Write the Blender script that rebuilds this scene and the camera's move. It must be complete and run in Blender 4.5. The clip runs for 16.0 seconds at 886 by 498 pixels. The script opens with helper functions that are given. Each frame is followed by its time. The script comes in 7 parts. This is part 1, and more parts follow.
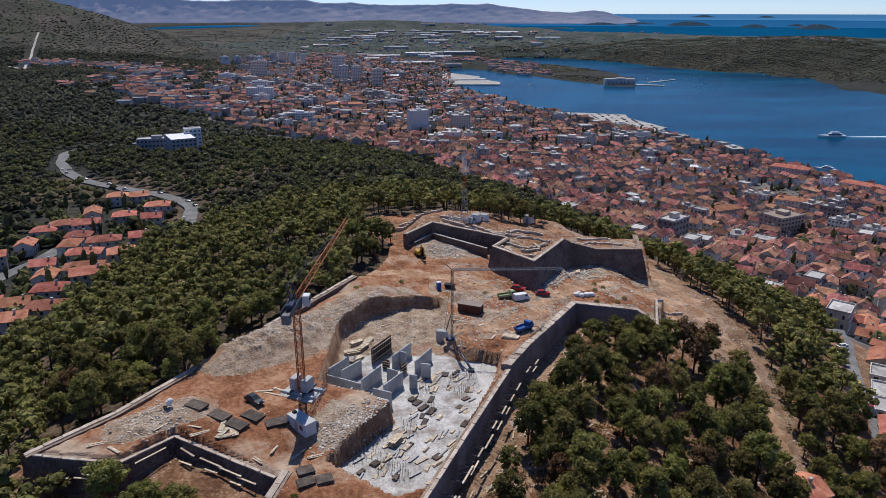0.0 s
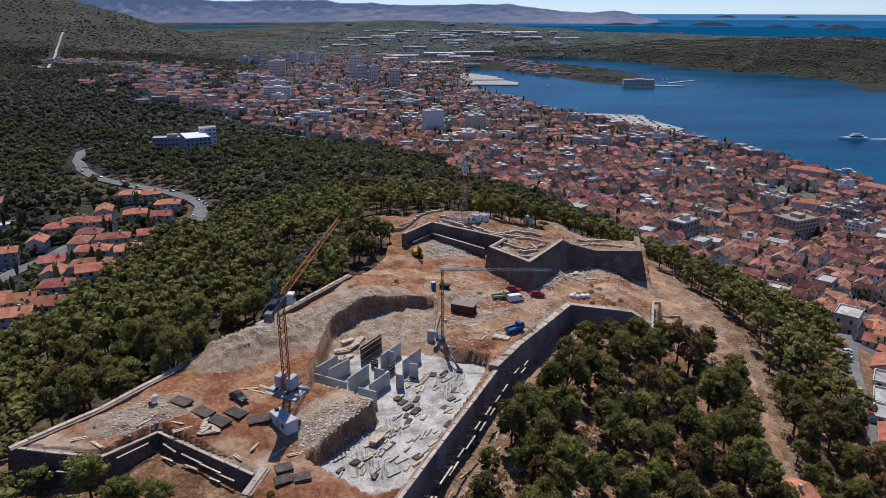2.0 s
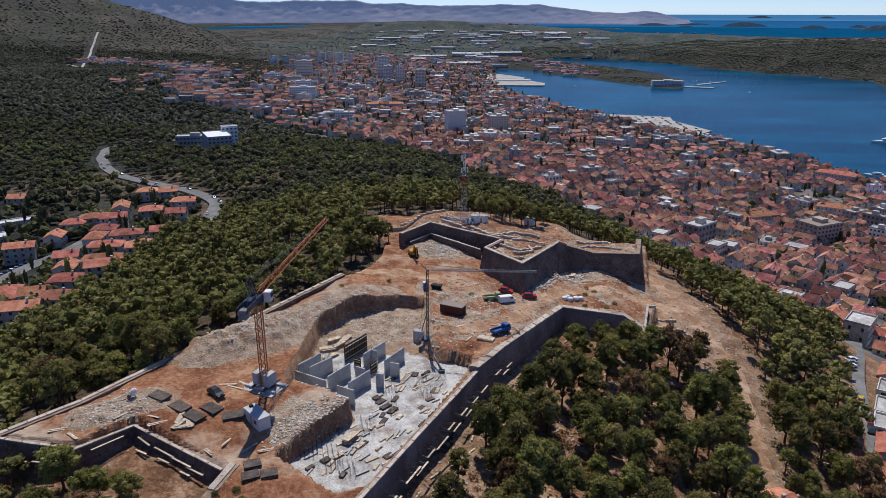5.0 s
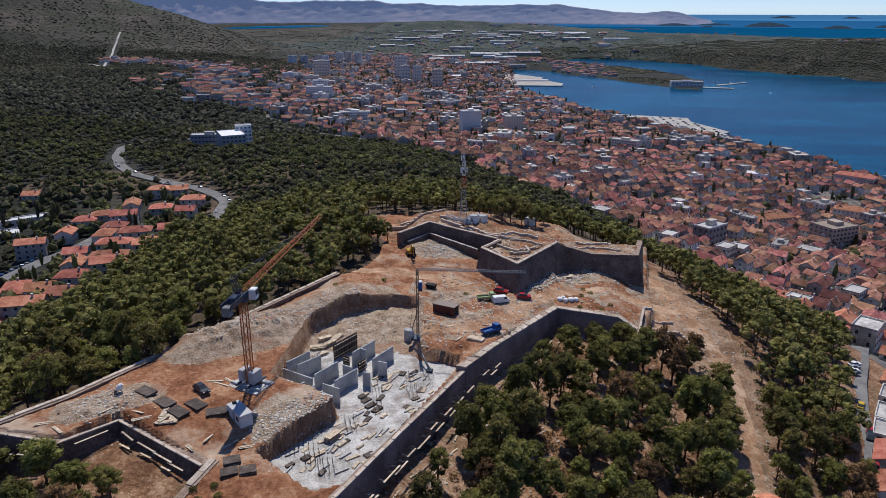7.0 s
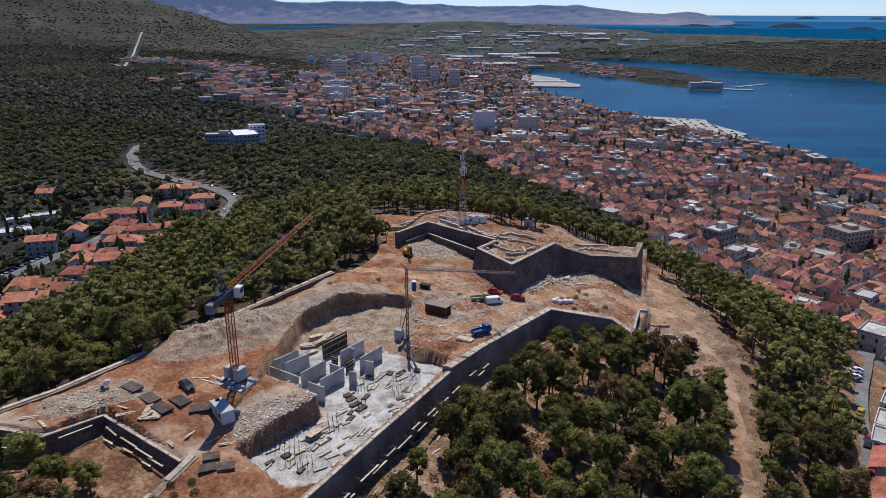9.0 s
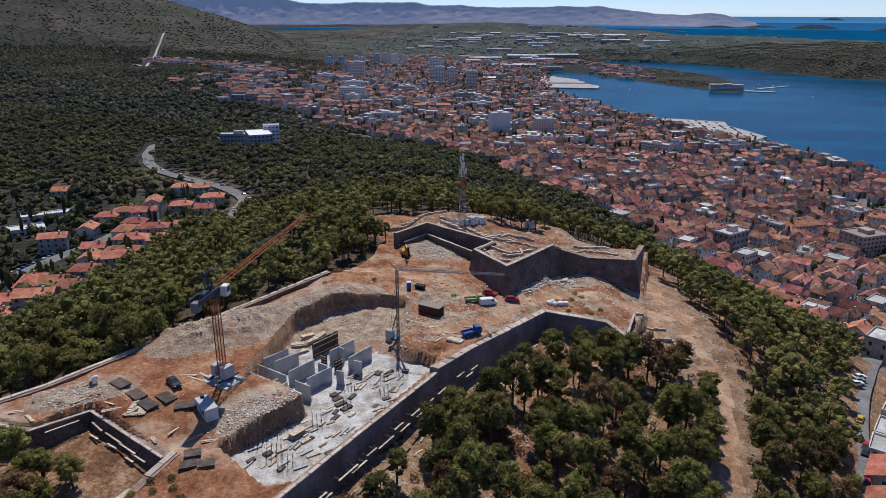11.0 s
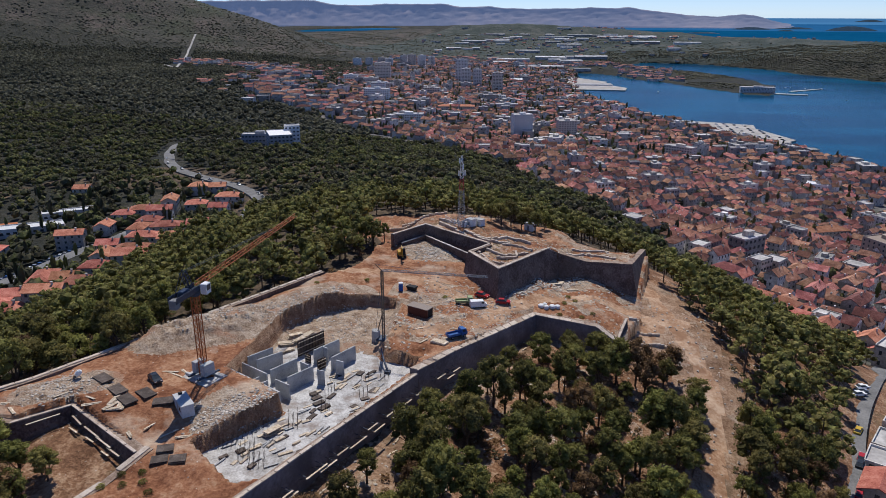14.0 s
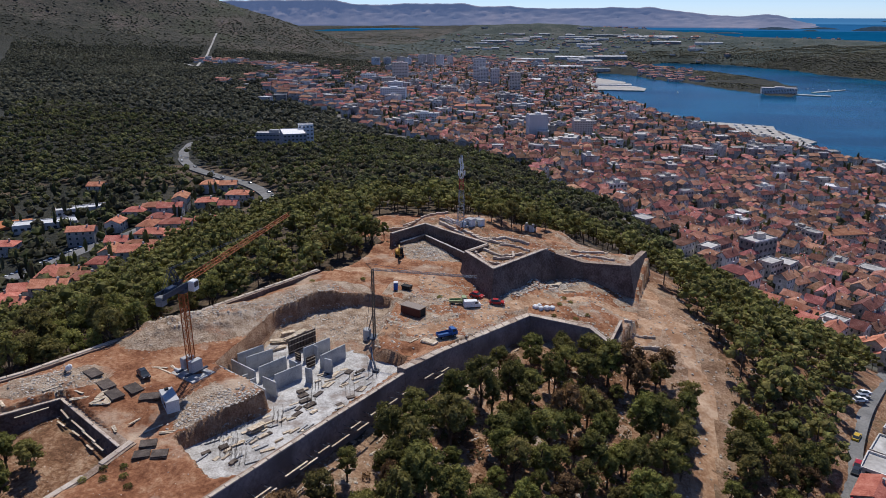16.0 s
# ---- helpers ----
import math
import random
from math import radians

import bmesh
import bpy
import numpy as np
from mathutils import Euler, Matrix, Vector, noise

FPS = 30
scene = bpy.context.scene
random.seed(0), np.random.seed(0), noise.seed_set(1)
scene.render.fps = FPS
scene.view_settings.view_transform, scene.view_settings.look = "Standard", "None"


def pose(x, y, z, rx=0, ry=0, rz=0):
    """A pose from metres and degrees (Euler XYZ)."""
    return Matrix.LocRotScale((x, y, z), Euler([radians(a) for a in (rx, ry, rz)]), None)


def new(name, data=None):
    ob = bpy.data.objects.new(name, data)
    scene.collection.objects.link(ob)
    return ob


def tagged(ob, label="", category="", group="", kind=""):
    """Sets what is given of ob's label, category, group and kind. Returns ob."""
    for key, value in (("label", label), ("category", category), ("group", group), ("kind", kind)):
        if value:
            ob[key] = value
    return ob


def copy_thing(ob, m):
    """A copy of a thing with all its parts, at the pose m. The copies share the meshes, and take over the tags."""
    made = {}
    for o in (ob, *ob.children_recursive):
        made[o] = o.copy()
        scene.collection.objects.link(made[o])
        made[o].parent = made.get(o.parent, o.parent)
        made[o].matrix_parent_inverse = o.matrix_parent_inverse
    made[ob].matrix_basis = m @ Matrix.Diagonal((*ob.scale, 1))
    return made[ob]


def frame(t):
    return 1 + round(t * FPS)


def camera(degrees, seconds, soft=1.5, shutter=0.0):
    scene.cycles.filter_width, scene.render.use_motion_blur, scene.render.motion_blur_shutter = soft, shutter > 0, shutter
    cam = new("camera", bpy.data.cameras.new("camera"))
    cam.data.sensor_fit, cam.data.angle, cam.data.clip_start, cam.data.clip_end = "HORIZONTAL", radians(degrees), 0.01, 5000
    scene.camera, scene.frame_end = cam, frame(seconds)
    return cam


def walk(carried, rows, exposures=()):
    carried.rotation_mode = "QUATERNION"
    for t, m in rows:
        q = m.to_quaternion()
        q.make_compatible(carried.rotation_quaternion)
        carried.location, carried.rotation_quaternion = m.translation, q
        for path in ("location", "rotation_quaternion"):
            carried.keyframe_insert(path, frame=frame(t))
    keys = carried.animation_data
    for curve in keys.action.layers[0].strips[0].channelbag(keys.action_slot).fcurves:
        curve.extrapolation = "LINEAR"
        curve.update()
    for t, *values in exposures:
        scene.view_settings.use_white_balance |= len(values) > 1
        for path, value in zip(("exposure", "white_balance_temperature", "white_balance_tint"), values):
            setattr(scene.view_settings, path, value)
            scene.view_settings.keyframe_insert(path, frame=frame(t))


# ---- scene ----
cam = camera(64.2, 16.0, 0.65)
METRES, EYE, TILT, LEAN, TURN = 54.0, 190.0, -18.75, 0.0, 0.0
ROWS = [
    (0.0, 0.0, 0.0, 0.0, 0.0, 0.0, 0.0),
    (0.5, 0.031, 0.0003, -0.0, 0.38, -0.0, -0.13),
    (1.0, 0.0624, 0.0009, 0.0001, 0.76, 0.0, -0.26),
    (1.5, 0.0938, 0.0016, 0.0004, 1.14, -0.0, -0.38),
    (2.0, 0.1251, 0.0025, 0.0006, 1.52, -0.0, -0.52),
    (2.5, 0.1564, 0.0035, 0.0009, 1.89, -0.01, -0.64),
    (3.0, 0.1878, 0.0048, 0.0014, 2.27, -0.0, -0.77),
    (3.5, 0.2188, 0.0063, 0.0016, 2.66, -0.01, -0.89),
    (4.0, 0.2501, 0.008, 0.002, 3.04, -0.01, -1.03),
    (6.5, 0.405, 0.0223, 0.0033, 4.9, -0.01, -1.66),
    (7.0, 0.4361, 0.0256, 0.0038, 5.28, -0.04, -1.79),
    (7.5, 0.4673, 0.0294, 0.0043, 5.66, -0.06, -1.91),
    (8.0, 0.4984, 0.0332, 0.0047, 6.02, -0.06, -2.05),
    (8.5, 0.5293, 0.0374, 0.0049, 6.38, -0.06, -2.18),
    (9.0, 0.5603, 0.0416, 0.0056, 6.75, -0.04, -2.31),
    (11.5, 0.7152, 0.0617, 0.0126, 8.66, -0.04, -2.96),
    (12.0, 0.7463, 0.0665, 0.0146, 9.03, -0.05, -3.07),
    (12.5, 0.777, 0.0716, 0.0168, 9.39, -0.04, -3.19),
    (13.0, 0.8079, 0.0768, 0.019, 9.77, -0.05, -3.33),
    (13.5, 0.8385, 0.0821, 0.0211, 10.15, -0.04, -3.46),
    (14.0, 0.869, 0.0876, 0.0228, 10.54, -0.05, -3.59),
    (14.5, 0.8998, 0.0934, 0.0246, 10.93, -0.09, -3.74),
    (15.0, 0.9303, 0.0998, 0.0269, 11.3, -0.12, -3.87),
    (15.5, 0.9609, 0.106, 0.0292, 11.69, -0.14, -4.0),
    (16.0, 0.9911, 0.1126, 0.0314, 12.07, -0.18, -4.13),
]
walk(cam, [(t, pose(0, 0, EYE, TILT, LEAN, TURN) @ pose(METRES * x, METRES * y, METRES * z, 90 + pitch, roll, yaw)) for t, x, y, z, yaw, pitch, roll in ROWS], exposures=[(0.0, 0.11, 6300, 11), (16.0, 0.11, 6300, 11)])

# ---- light ----
SUN_ELEV, SUN_AZ = radians(58), math.atan2(-0.20, 0.98)
world = bpy.data.worlds.new("sky")
scene.world = world
world.use_nodes = True
wn = world.node_tree
sky = wn.nodes.new("ShaderNodeTexSky")
sky.sky_type, sky.sun_disc = "NISHITA", False
sky.sun_elevation, sky.sun_rotation = SUN_ELEV, SUN_AZ
sky.altitude, sky.air_density, sky.dust_density, sky.ozone_density = 3000, 1.0, 0.0, 3.0
wn.nodes["Background"].inputs["Strength"].default_value = 0.086
tint = wn.nodes.new("ShaderNodeMix")
tint.data_type, tint.blend_type = "RGBA", "MULTIPLY"
tint.inputs["Factor"].default_value, tint.inputs["B"].default_value = 1.0, (0.80, 0.92, 1.22, 1)
wn.links.new(sky.outputs["Color"], tint.inputs["A"])
wn.links.new(tint.outputs["Result"], wn.nodes["Background"].inputs["Color"])
sun_data = bpy.data.lights.new("sun", "SUN")
sun_data.energy, sun_data.angle, sun_data.color = 3.7, radians(0.55), (1.0, 0.955, 0.89)
sun = new("sun", sun_data)
sun_way = Vector((math.sin(SUN_AZ) * math.cos(SUN_ELEV), math.cos(SUN_AZ) * math.cos(SUN_ELEV), math.sin(SUN_ELEV)))
sun.matrix_world = Matrix.Translation((0, 150, 400)) @ sun_way.to_track_quat("Z", "Y").to_matrix().to_4x4()


# ---- materials ----
def material(name, stops, scale=0.5, rough=0.9, bump=0.4, fine=8.0, vary=0.0, island=0.0, metal=0.0, blotch=None, bump_scale=1.0, hue=0.0, leaf=0.0, glow=None):
    """A surface whose colour runs through stops with a coarse and a fine noise, with relief. vary: brightness by object; island: by loose piece."""
    m = bpy.data.materials.new(name)
    m.use_nodes = True
    nt = m.node_tree
    bs = nt.nodes["Principled BSDF"]
    bs.inputs["Roughness"].default_value, bs.inputs["Metallic"].default_value = rough, metal
    bs.inputs["Specular IOR Level"].default_value = 0.25
    co = nt.nodes.new("ShaderNodeTexCoord")
    place = nt.nodes.new("ShaderNodeNewGeometry").outputs["Position"] if scale < 4 else co.outputs["Object"]

    def noisy(s, detail):
        n = nt.nodes.new("ShaderNodeTexNoise")
        n.inputs["Scale"].default_value, n.inputs["Detail"].default_value, n.inputs["Roughness"].default_value = s, detail, 0.62
        nt.links.new(place, n.inputs["Vector"])
        return n.outputs["Fac"]

    coarse, small = noisy(scale, 4.0), noisy(scale * fine, 6.0)
    mix = nt.nodes.new("ShaderNodeMath")
    mix.operation, mix.inputs[1].default_value = "MULTIPLY_ADD", 0.55
    half = nt.nodes.new("ShaderNodeMath")
    half.operation, half.inputs[1].default_value = "MULTIPLY", 0.45
    nt.links.new(small, half.inputs[0])
    nt.links.new(coarse, mix.inputs[0])
    nt.links.new(half.outputs[0], mix.inputs[2])
    ramp = nt.nodes.new("ShaderNodeValToRGB")
    nt.links.new(mix.outputs[0], ramp.inputs[0])
    while len(ramp.color_ramp.elements) < len(stops):
        ramp.color_ramp.elements.new(0.5)
    for i, (e, c) in enumerate(zip(ramp.color_ramp.elements, stops)):
        e.position, e.color = 0.39 + 0.22 * i / max(1, len(stops) - 1), (*c, 1)
    out = ramp.outputs["Color"]
    if vary or island or hue:
        hsv = nt.nodes.new("ShaderNodeHueSaturation")
        src = nt.nodes.new("ShaderNodeObjectInfo").outputs["Random"] if vary else nt.nodes.new("ShaderNodeNewGeometry").outputs["Random Per Island"]
        rng = nt.nodes.new("ShaderNodeMapRange")
        spread = vary or island
        rng.inputs["To Min"].default_value, rng.inputs["To Max"].default_value = 1 - spread, 1 + spread
        nt.links.new(src, rng.inputs["Value"])
        nt.links.new(rng.outputs["Result"], hsv.inputs["Value"])
        if hue:
            far_ = nt.nodes.new("ShaderNodeMath")
            far_.operation, far_.inputs[1].default_value = "MULTIPLY", 7.31
            wrap = nt.nodes.new("ShaderNodeMath")
            wrap.operation = "FRACT"
            tone = nt.nodes.new("ShaderNodeMapRange")
            tone.inputs["To Min"].default_value, tone.inputs["To Max"].default_value = 0.5 - hue, 0.5 + hue
            nt.links.new(src, far_.inputs[0])
            nt.links.new(far_.outputs[0], wrap.inputs[0])
            nt.links.new(wrap.outputs[0], tone.inputs["Value"])
            nt.links.new(tone.outputs["Result"], hsv.inputs["Hue"])
        nt.links.new(out, hsv.inputs["Color"])
        out = hsv.outputs["Color"]
    if blotch:
        b = nt.nodes.new("ShaderNodeMix")
        b.data_type = "RGBA"
        b.inputs["B"].default_value = (*blotch[0], 1)
        patch = nt.nodes.new("ShaderNodeMapRange")
        patch.inputs["From Min"].default_value, patch.inputs["From Max"].default_value = blotch[2], blotch[2] + 0.12
        nt.links.new(noisy(blotch[1], 5.0), patch.inputs["Value"])
        nt.links.new(patch.outputs["Result"], b.inputs["Factor"])
        nt.links.new(out, b.inputs["A"])
        out = b.outputs["Result"]
    nt.links.new(out, bs.inputs["Base Color"])
    if leaf:
        thin = nt.nodes.new("ShaderNodeBsdfTranslucent")
        both = nt.nodes.new("ShaderNodeMixShader")
        both.inputs["Fac"].default_value = leaf
        nt.links.new(out, thin.inputs["Color"])
        nt.links.new(bs.outputs["BSDF"], both.inputs[1])
        nt.links.new(thin.outputs["BSDF"], both.inputs[2])
        nt.links.new(both.outputs["Shader"], nt.nodes["Material Output"].inputs["Surface"])
    # glow: even emission, standing in for aerial haze on far surfaces
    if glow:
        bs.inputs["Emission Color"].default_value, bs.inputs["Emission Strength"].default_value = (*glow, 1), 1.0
    if bump:
        bp = nt.nodes.new("ShaderNodeBump")
        bp.inputs["Strength"].default_value, bp.inputs["Distance"].default_value = bump, bump_scale
        nt.links.new(small, bp.inputs["Height"])
        nt.links.new(bp.outputs["Normal"], bs.inputs["Normal"])
    return m


def paint(name, c, rough=0.5, metal=0.0, vary=0.0):
    dark = tuple(v * 0.72 for v in c)
    return material(name, [dark, c, c], 3.9, rough, 0.05, 5.0, vary=vary, metal=metal, bump_scale=0.02)


EARTH = material("red earth", [(0.15, 0.055, 0.024), (0.275, 0.120, 0.058), (0.42, 0.245, 0.14)], 0.13, 0.95, 0.7, 9, blotch=((0.46, 0.34, 0.24), 0.07, 0.55), bump_scale=0.5)
TRACK = material("trodden track", [(0.27, 0.140, 0.072), (0.42, 0.260, 0.155), (0.54, 0.385, 0.26)], 0.12, 0.95, 0.6, 9, blotch=((0.30, 0.165, 0.09), 0.16, 0.5), bump_scale=0.3)
RUBBLE = material("rubble soil", [(0.21, 0.135, 0.085), (0.37, 0.27, 0.185), (0.52, 0.42, 0.32)], 0.35, 0.95, 0.9, 7, blotch=((0.36, 0.20, 0.12), 0.12, 0.54), bump_scale=0.6)
SCRUB = material("dry hillside", [(0.13, 0.062, 0.030), (0.24, 0.125, 0.066), (0.40, 0.26, 0.16)], 0.16, 0.95, 0.8, 8, blotch=((0.17, 0.12, 0.065), 0.07, 0.57), bump_scale=0.7)
STREETS = material("town ground", [(0.070, 0.066, 0.060), (0.125, 0.115, 0.104), (0.20, 0.18, 0.162)], 0.05, 0.9, 0.2, 9, blotch=((0.055, 0.062, 0.03), 0.03, 0.50), bump_scale=0.2)
# brown litter darkened to hold the shade between the crowns
FLOOR = material("shaded pine wood floor", [(0.040, 0.030, 0.018), (0.080, 0.056, 0.034), (0.15, 0.105, 0.066)], 0.11, 0.95, 0.8, 8, bump_scale=0.6)
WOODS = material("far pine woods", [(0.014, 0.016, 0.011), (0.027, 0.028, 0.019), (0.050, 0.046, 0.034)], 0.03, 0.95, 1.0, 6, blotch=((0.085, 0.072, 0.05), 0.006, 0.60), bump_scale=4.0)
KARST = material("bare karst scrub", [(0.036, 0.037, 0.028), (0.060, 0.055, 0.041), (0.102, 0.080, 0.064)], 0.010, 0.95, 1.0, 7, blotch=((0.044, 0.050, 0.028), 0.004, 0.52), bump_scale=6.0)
# blue glow paints the air's haze over the mountain colours
DISTANT = material("distant mountains with haze glow", [(0.100, 0.098, 0.108), (0.150, 0.130, 0.130), (0.225, 0.178, 0.162)], 0.0016, 1.0, 0.2, 5, bump_scale=8.0, glow=(0.060, 0.090, 0.175))
# faint blue emission lifts the islands' unlit near sides
ISLE = material("far island scrub with glow", [(0.045, 0.060, 0.062), (0.075, 0.085, 0.085), (0.13, 0.125, 0.115)], 0.01, 1.0, 0.3, 6, bump_scale=8.0, glow=(0.022, 0.036, 0.052))
# field and scrub tones, lightened and blued for distance haze
FARLAND = material("haze-paled far fields and maquis", [(0.030, 0.042, 0.034), (0.050, 0.063, 0.052), (0.10, 0.102, 0.086)], 0.012, 1.0, 0.8, 7, bump_scale=6.0)
DRY = material("dry tan slope", [(0.17, 0.096, 0.054), (0.29, 0.178, 0.108), (0.41, 0.29, 0.195)], 0.22, 0.95, 0.7, 8, blotch=((0.17, 0.115, 0.068), 0.10, 0.56), bump_scale=0.4)
CUT = material("cut earth face", [(0.18, 0.092, 0.052), (0.29, 0.168, 0.100), (0.40, 0.27, 0.175)], 0.4, 0.95, 1.0, 7, bump_scale=0.5)
ASPHALT = material("worn asphalt", [(0.115, 0.112, 0.108), (0.17, 0.166, 0.158), (0.23, 0.222, 0.212)], 0.15, 0.9, 0.2, 12, bump_scale=0.1)
QUAY = material("quay concrete", [(0.28, 0.26, 0.23), (0.38, 0.355, 0.32), (0.48, 0.45, 0.40)], 0.05, 0.9, 0.2, 9, bump_scale=0.1)
SLAB = material("site concrete", [(0.25, 0.23, 0.205), (0.43, 0.41, 0.38), (0.60, 0.58, 0.545)], 0.3, 0.85, 0.25, 9, blotch=((0.25, 0.20, 0.165), 0.16, 0.54), bump_scale=0.08)
CONCRETE = material("cast concrete", [(0.30, 0.30, 0.295), (0.41, 0.41, 0.40), (0.49, 0.485, 0.475)], 0.4, 0.8, 0.25, 9, bump_scale=0.05)
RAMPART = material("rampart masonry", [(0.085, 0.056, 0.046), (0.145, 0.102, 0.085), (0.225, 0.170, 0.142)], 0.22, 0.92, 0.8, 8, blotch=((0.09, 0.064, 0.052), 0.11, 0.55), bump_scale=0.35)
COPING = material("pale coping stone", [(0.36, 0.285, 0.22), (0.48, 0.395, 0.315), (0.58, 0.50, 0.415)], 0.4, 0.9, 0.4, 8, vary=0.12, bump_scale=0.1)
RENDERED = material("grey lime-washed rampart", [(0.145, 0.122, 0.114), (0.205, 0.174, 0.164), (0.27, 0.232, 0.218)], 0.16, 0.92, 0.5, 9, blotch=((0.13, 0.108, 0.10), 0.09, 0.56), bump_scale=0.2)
STONE = material("loose limestone", [(0.30, 0.25, 0.20), (0.44, 0.385, 0.32), (0.58, 0.52, 0.44)], 1.0, 0.9, 0.4, 6, island=0.28, bump_scale=0.1)
CAP = material("paler wall top", [(0.17, 0.115, 0.08), (0.27, 0.195, 0.145), (0.40, 0.32, 0.25)], 0.5, 0.95, 0.5, 7, bump_scale=0.15)
TIMBER = material("pale site timber", [(0.34, 0.255, 0.165), (0.52, 0.42, 0.30), (0.70, 0.61, 0.48)], 1.5, 0.8, 0.3, 7, vary=0.2, bump_scale=0.03)
PANEL = material("dark formwork panel", [(0.045, 0.032, 0.025), (0.085, 0.062, 0.048), (0.14, 0.11, 0.09)], 0.7, 0.75, 0.3, 6, vary=0.3, bump_scale=0.03)
CRANE_RED = paint("crane orange", (0.40, 0.115, 0.035), 0.55)
STEEL = paint("dark blue steel", (0.055, 0.07, 0.10), 0.45, 0.3)
PALE_STEEL = paint("galvanised steel", (0.30, 0.30, 0.30), 0.55, 0.2)
WHITE = paint("white paint", (0.74, 0.74, 0.72), 0.5)
BLACK = paint("black rubber", (0.02, 0.02, 0.02), 0.8)
GLASS = paint("dark window glass", (0.05, 0.06, 0.07), 0.15)
ROOF_TILE = material("clay roof tile", [(0.130, 0.056, 0.042), (0.250, 0.100, 0.068), (0.39, 0.200, 0.150)], 0.25, 0.9, 0.5, 9, island=0.64, hue=0.024, bump_scale=0.15)
ROOF_TILE_ONE = material("clay tile roof", [(0.25, 0.080, 0.048), (0.41, 0.148, 0.090), (0.52, 0.235, 0.155)], 0.3, 0.9, 0.5, 9, vary=0.34, hue=0.014, bump_scale=0.15)
PLASTER = material("house plaster", [(0.32, 0.285, 0.25), (0.50, 0.46, 0.415), (0.73, 0.70, 0.66)], 0.12, 0.9, 0.15, 9, island=0.52, hue=0.02, bump_scale=0.05)
PLASTER_ONE = material("plastered wall", [(0.36, 0.325, 0.28), (0.50, 0.465, 0.42), (0.62, 0.59, 0.55)], 0.12, 0.9, 0.15, 9, vary=0.32, hue=0.02, bump_scale=0.05)
FLAT_ROOF = material("flat roof felt", [(0.24, 0.225, 0.21), (0.38, 0.36, 0.335), (0.52, 0.50, 0.47)], 0.06, 0.9, 0.2, 9, island=0.4, bump_scale=0.05)
BARK = material("pine bark", [(0.05, 0.035, 0.025), (0.10, 0.07, 0.05), (0.15, 0.11, 0.085)], 1.2, 0.95, 0.6, 7, bump_scale=0.05)
NEEDLE = material("pine foliage", [(0.098, 0.091, 0.026), (0.190, 0.174, 0.048), (0.300, 0.264, 0.084)], 0.35, 0.85, 0.0, 5, vary=0.36, hue=0.02, leaf=0.44)
NEEDLE_FAR = material("pine wood foliage", [(0.062, 0.058, 0.034), (0.098, 0.090, 0.050), (0.112, 0.118, 0.040), (0.21, 0.20, 0.068)], 0.025, 0.9, 0.0, 8, island=0.45, hue=0.018, leaf=0.35)
NEEDLE_MID = material("pine crowns", [(0.105, 0.101, 0.031), (0.205, 0.192, 0.058), (0.325, 0.294, 0.098)], 0.2, 0.9, 0.0, 6, island=0.4, hue=0.018, leaf=0.42)
LEAF_FAR = material("distant woods foliage", [(0.062, 0.062, 0.040), (0.105, 0.102, 0.062), (0.165, 0.152, 0.095)], 0.008, 0.9, 0.0, 8, island=0.45, leaf=0.35)
MAQUIS = material("low maquis", [(0.085, 0.088, 0.055), (0.125, 0.122, 0.078), (0.17, 0.155, 0.105)], 0.008, 0.9, 0.0, 8, island=0.35, leaf=0.45)
RUST_LEAF = material("browning foliage", [(0.12, 0.07, 0.030), (0.19, 0.11, 0.05), (0.26, 0.16, 0.075)], 0.5, 0.9, 0.0, 5, vary=0.3, leaf=0.35)


def water():
    m = bpy.data.materials.new("sea water")
    m.use_nodes = True
    nt = m.node_tree
    bs = nt.nodes["Principled BSDF"]
    bs.inputs["Roughness"].default_value, bs.inputs["IOR"].default_value = 0.18, 1.33
    bs.inputs["Specular IOR Level"].default_value = 0.03
    place = nt.nodes.new("ShaderNodeNewGeometry").outputs["Position"]
    stretch = nt.nodes.new("ShaderNodeMapping")
    stretch.inputs["Scale"].default_value = (0.35, 1.0, 1.0)
    stretch.inputs["Rotation"].default_value = (0, 0, 0.5)
    nt.links.new(place, stretch.inputs["Vector"])
    big = nt.nodes.new("ShaderNodeTexNoise")
    big.inputs["Scale"].default_value, big.inputs["Detail"].default_value = 0.008, 5.0
    nt.links.new(stretch.outputs[0], big.inputs["Vector"])
    ramp = nt.nodes.new("ShaderNodeValToRGB")
    ramp.color_ramp.elements[0].position, ramp.color_ramp.elements[0].color = 0.38, (0.0003, 0.035, 0.080, 1)
    ramp.color_ramp.elements[1].position, ramp.color_ramp.elements[1].color = 0.64, (0.0006, 0.076, 0.148, 1)
    nt.links.new(big.outputs["Fac"], ramp.inputs[0])
    nt.links.new(ramp.outputs[0], bs.inputs["Base Color"])
    ripple = nt.nodes.new("ShaderNodeTexNoise")
    ripple.inputs["Scale"].default_value, ripple.inputs["Detail"].default_value = 0.35, 6.0
    nt.links.new(place, ripple.inputs["Vector"])
    bp = nt.nodes.new("ShaderNodeBump")
    bp.inputs["Strength"].default_value, bp.inputs["Distance"].default_value = 0.45, 0.5
    nt.links.new(ripple.outputs["Fac"], bp.inputs["Height"])
    nt.links.new(bp.outputs["Normal"], bs.inputs["Normal"])
    return m


WATER = water()
# outer rings: distance haze put into paler blue colours, ring by ring
SEA_FAR = material("haze-paled far sea", [(0.003, 0.066, 0.150), (0.005, 0.080, 0.170)], 0.002, 0.8, 0.0)
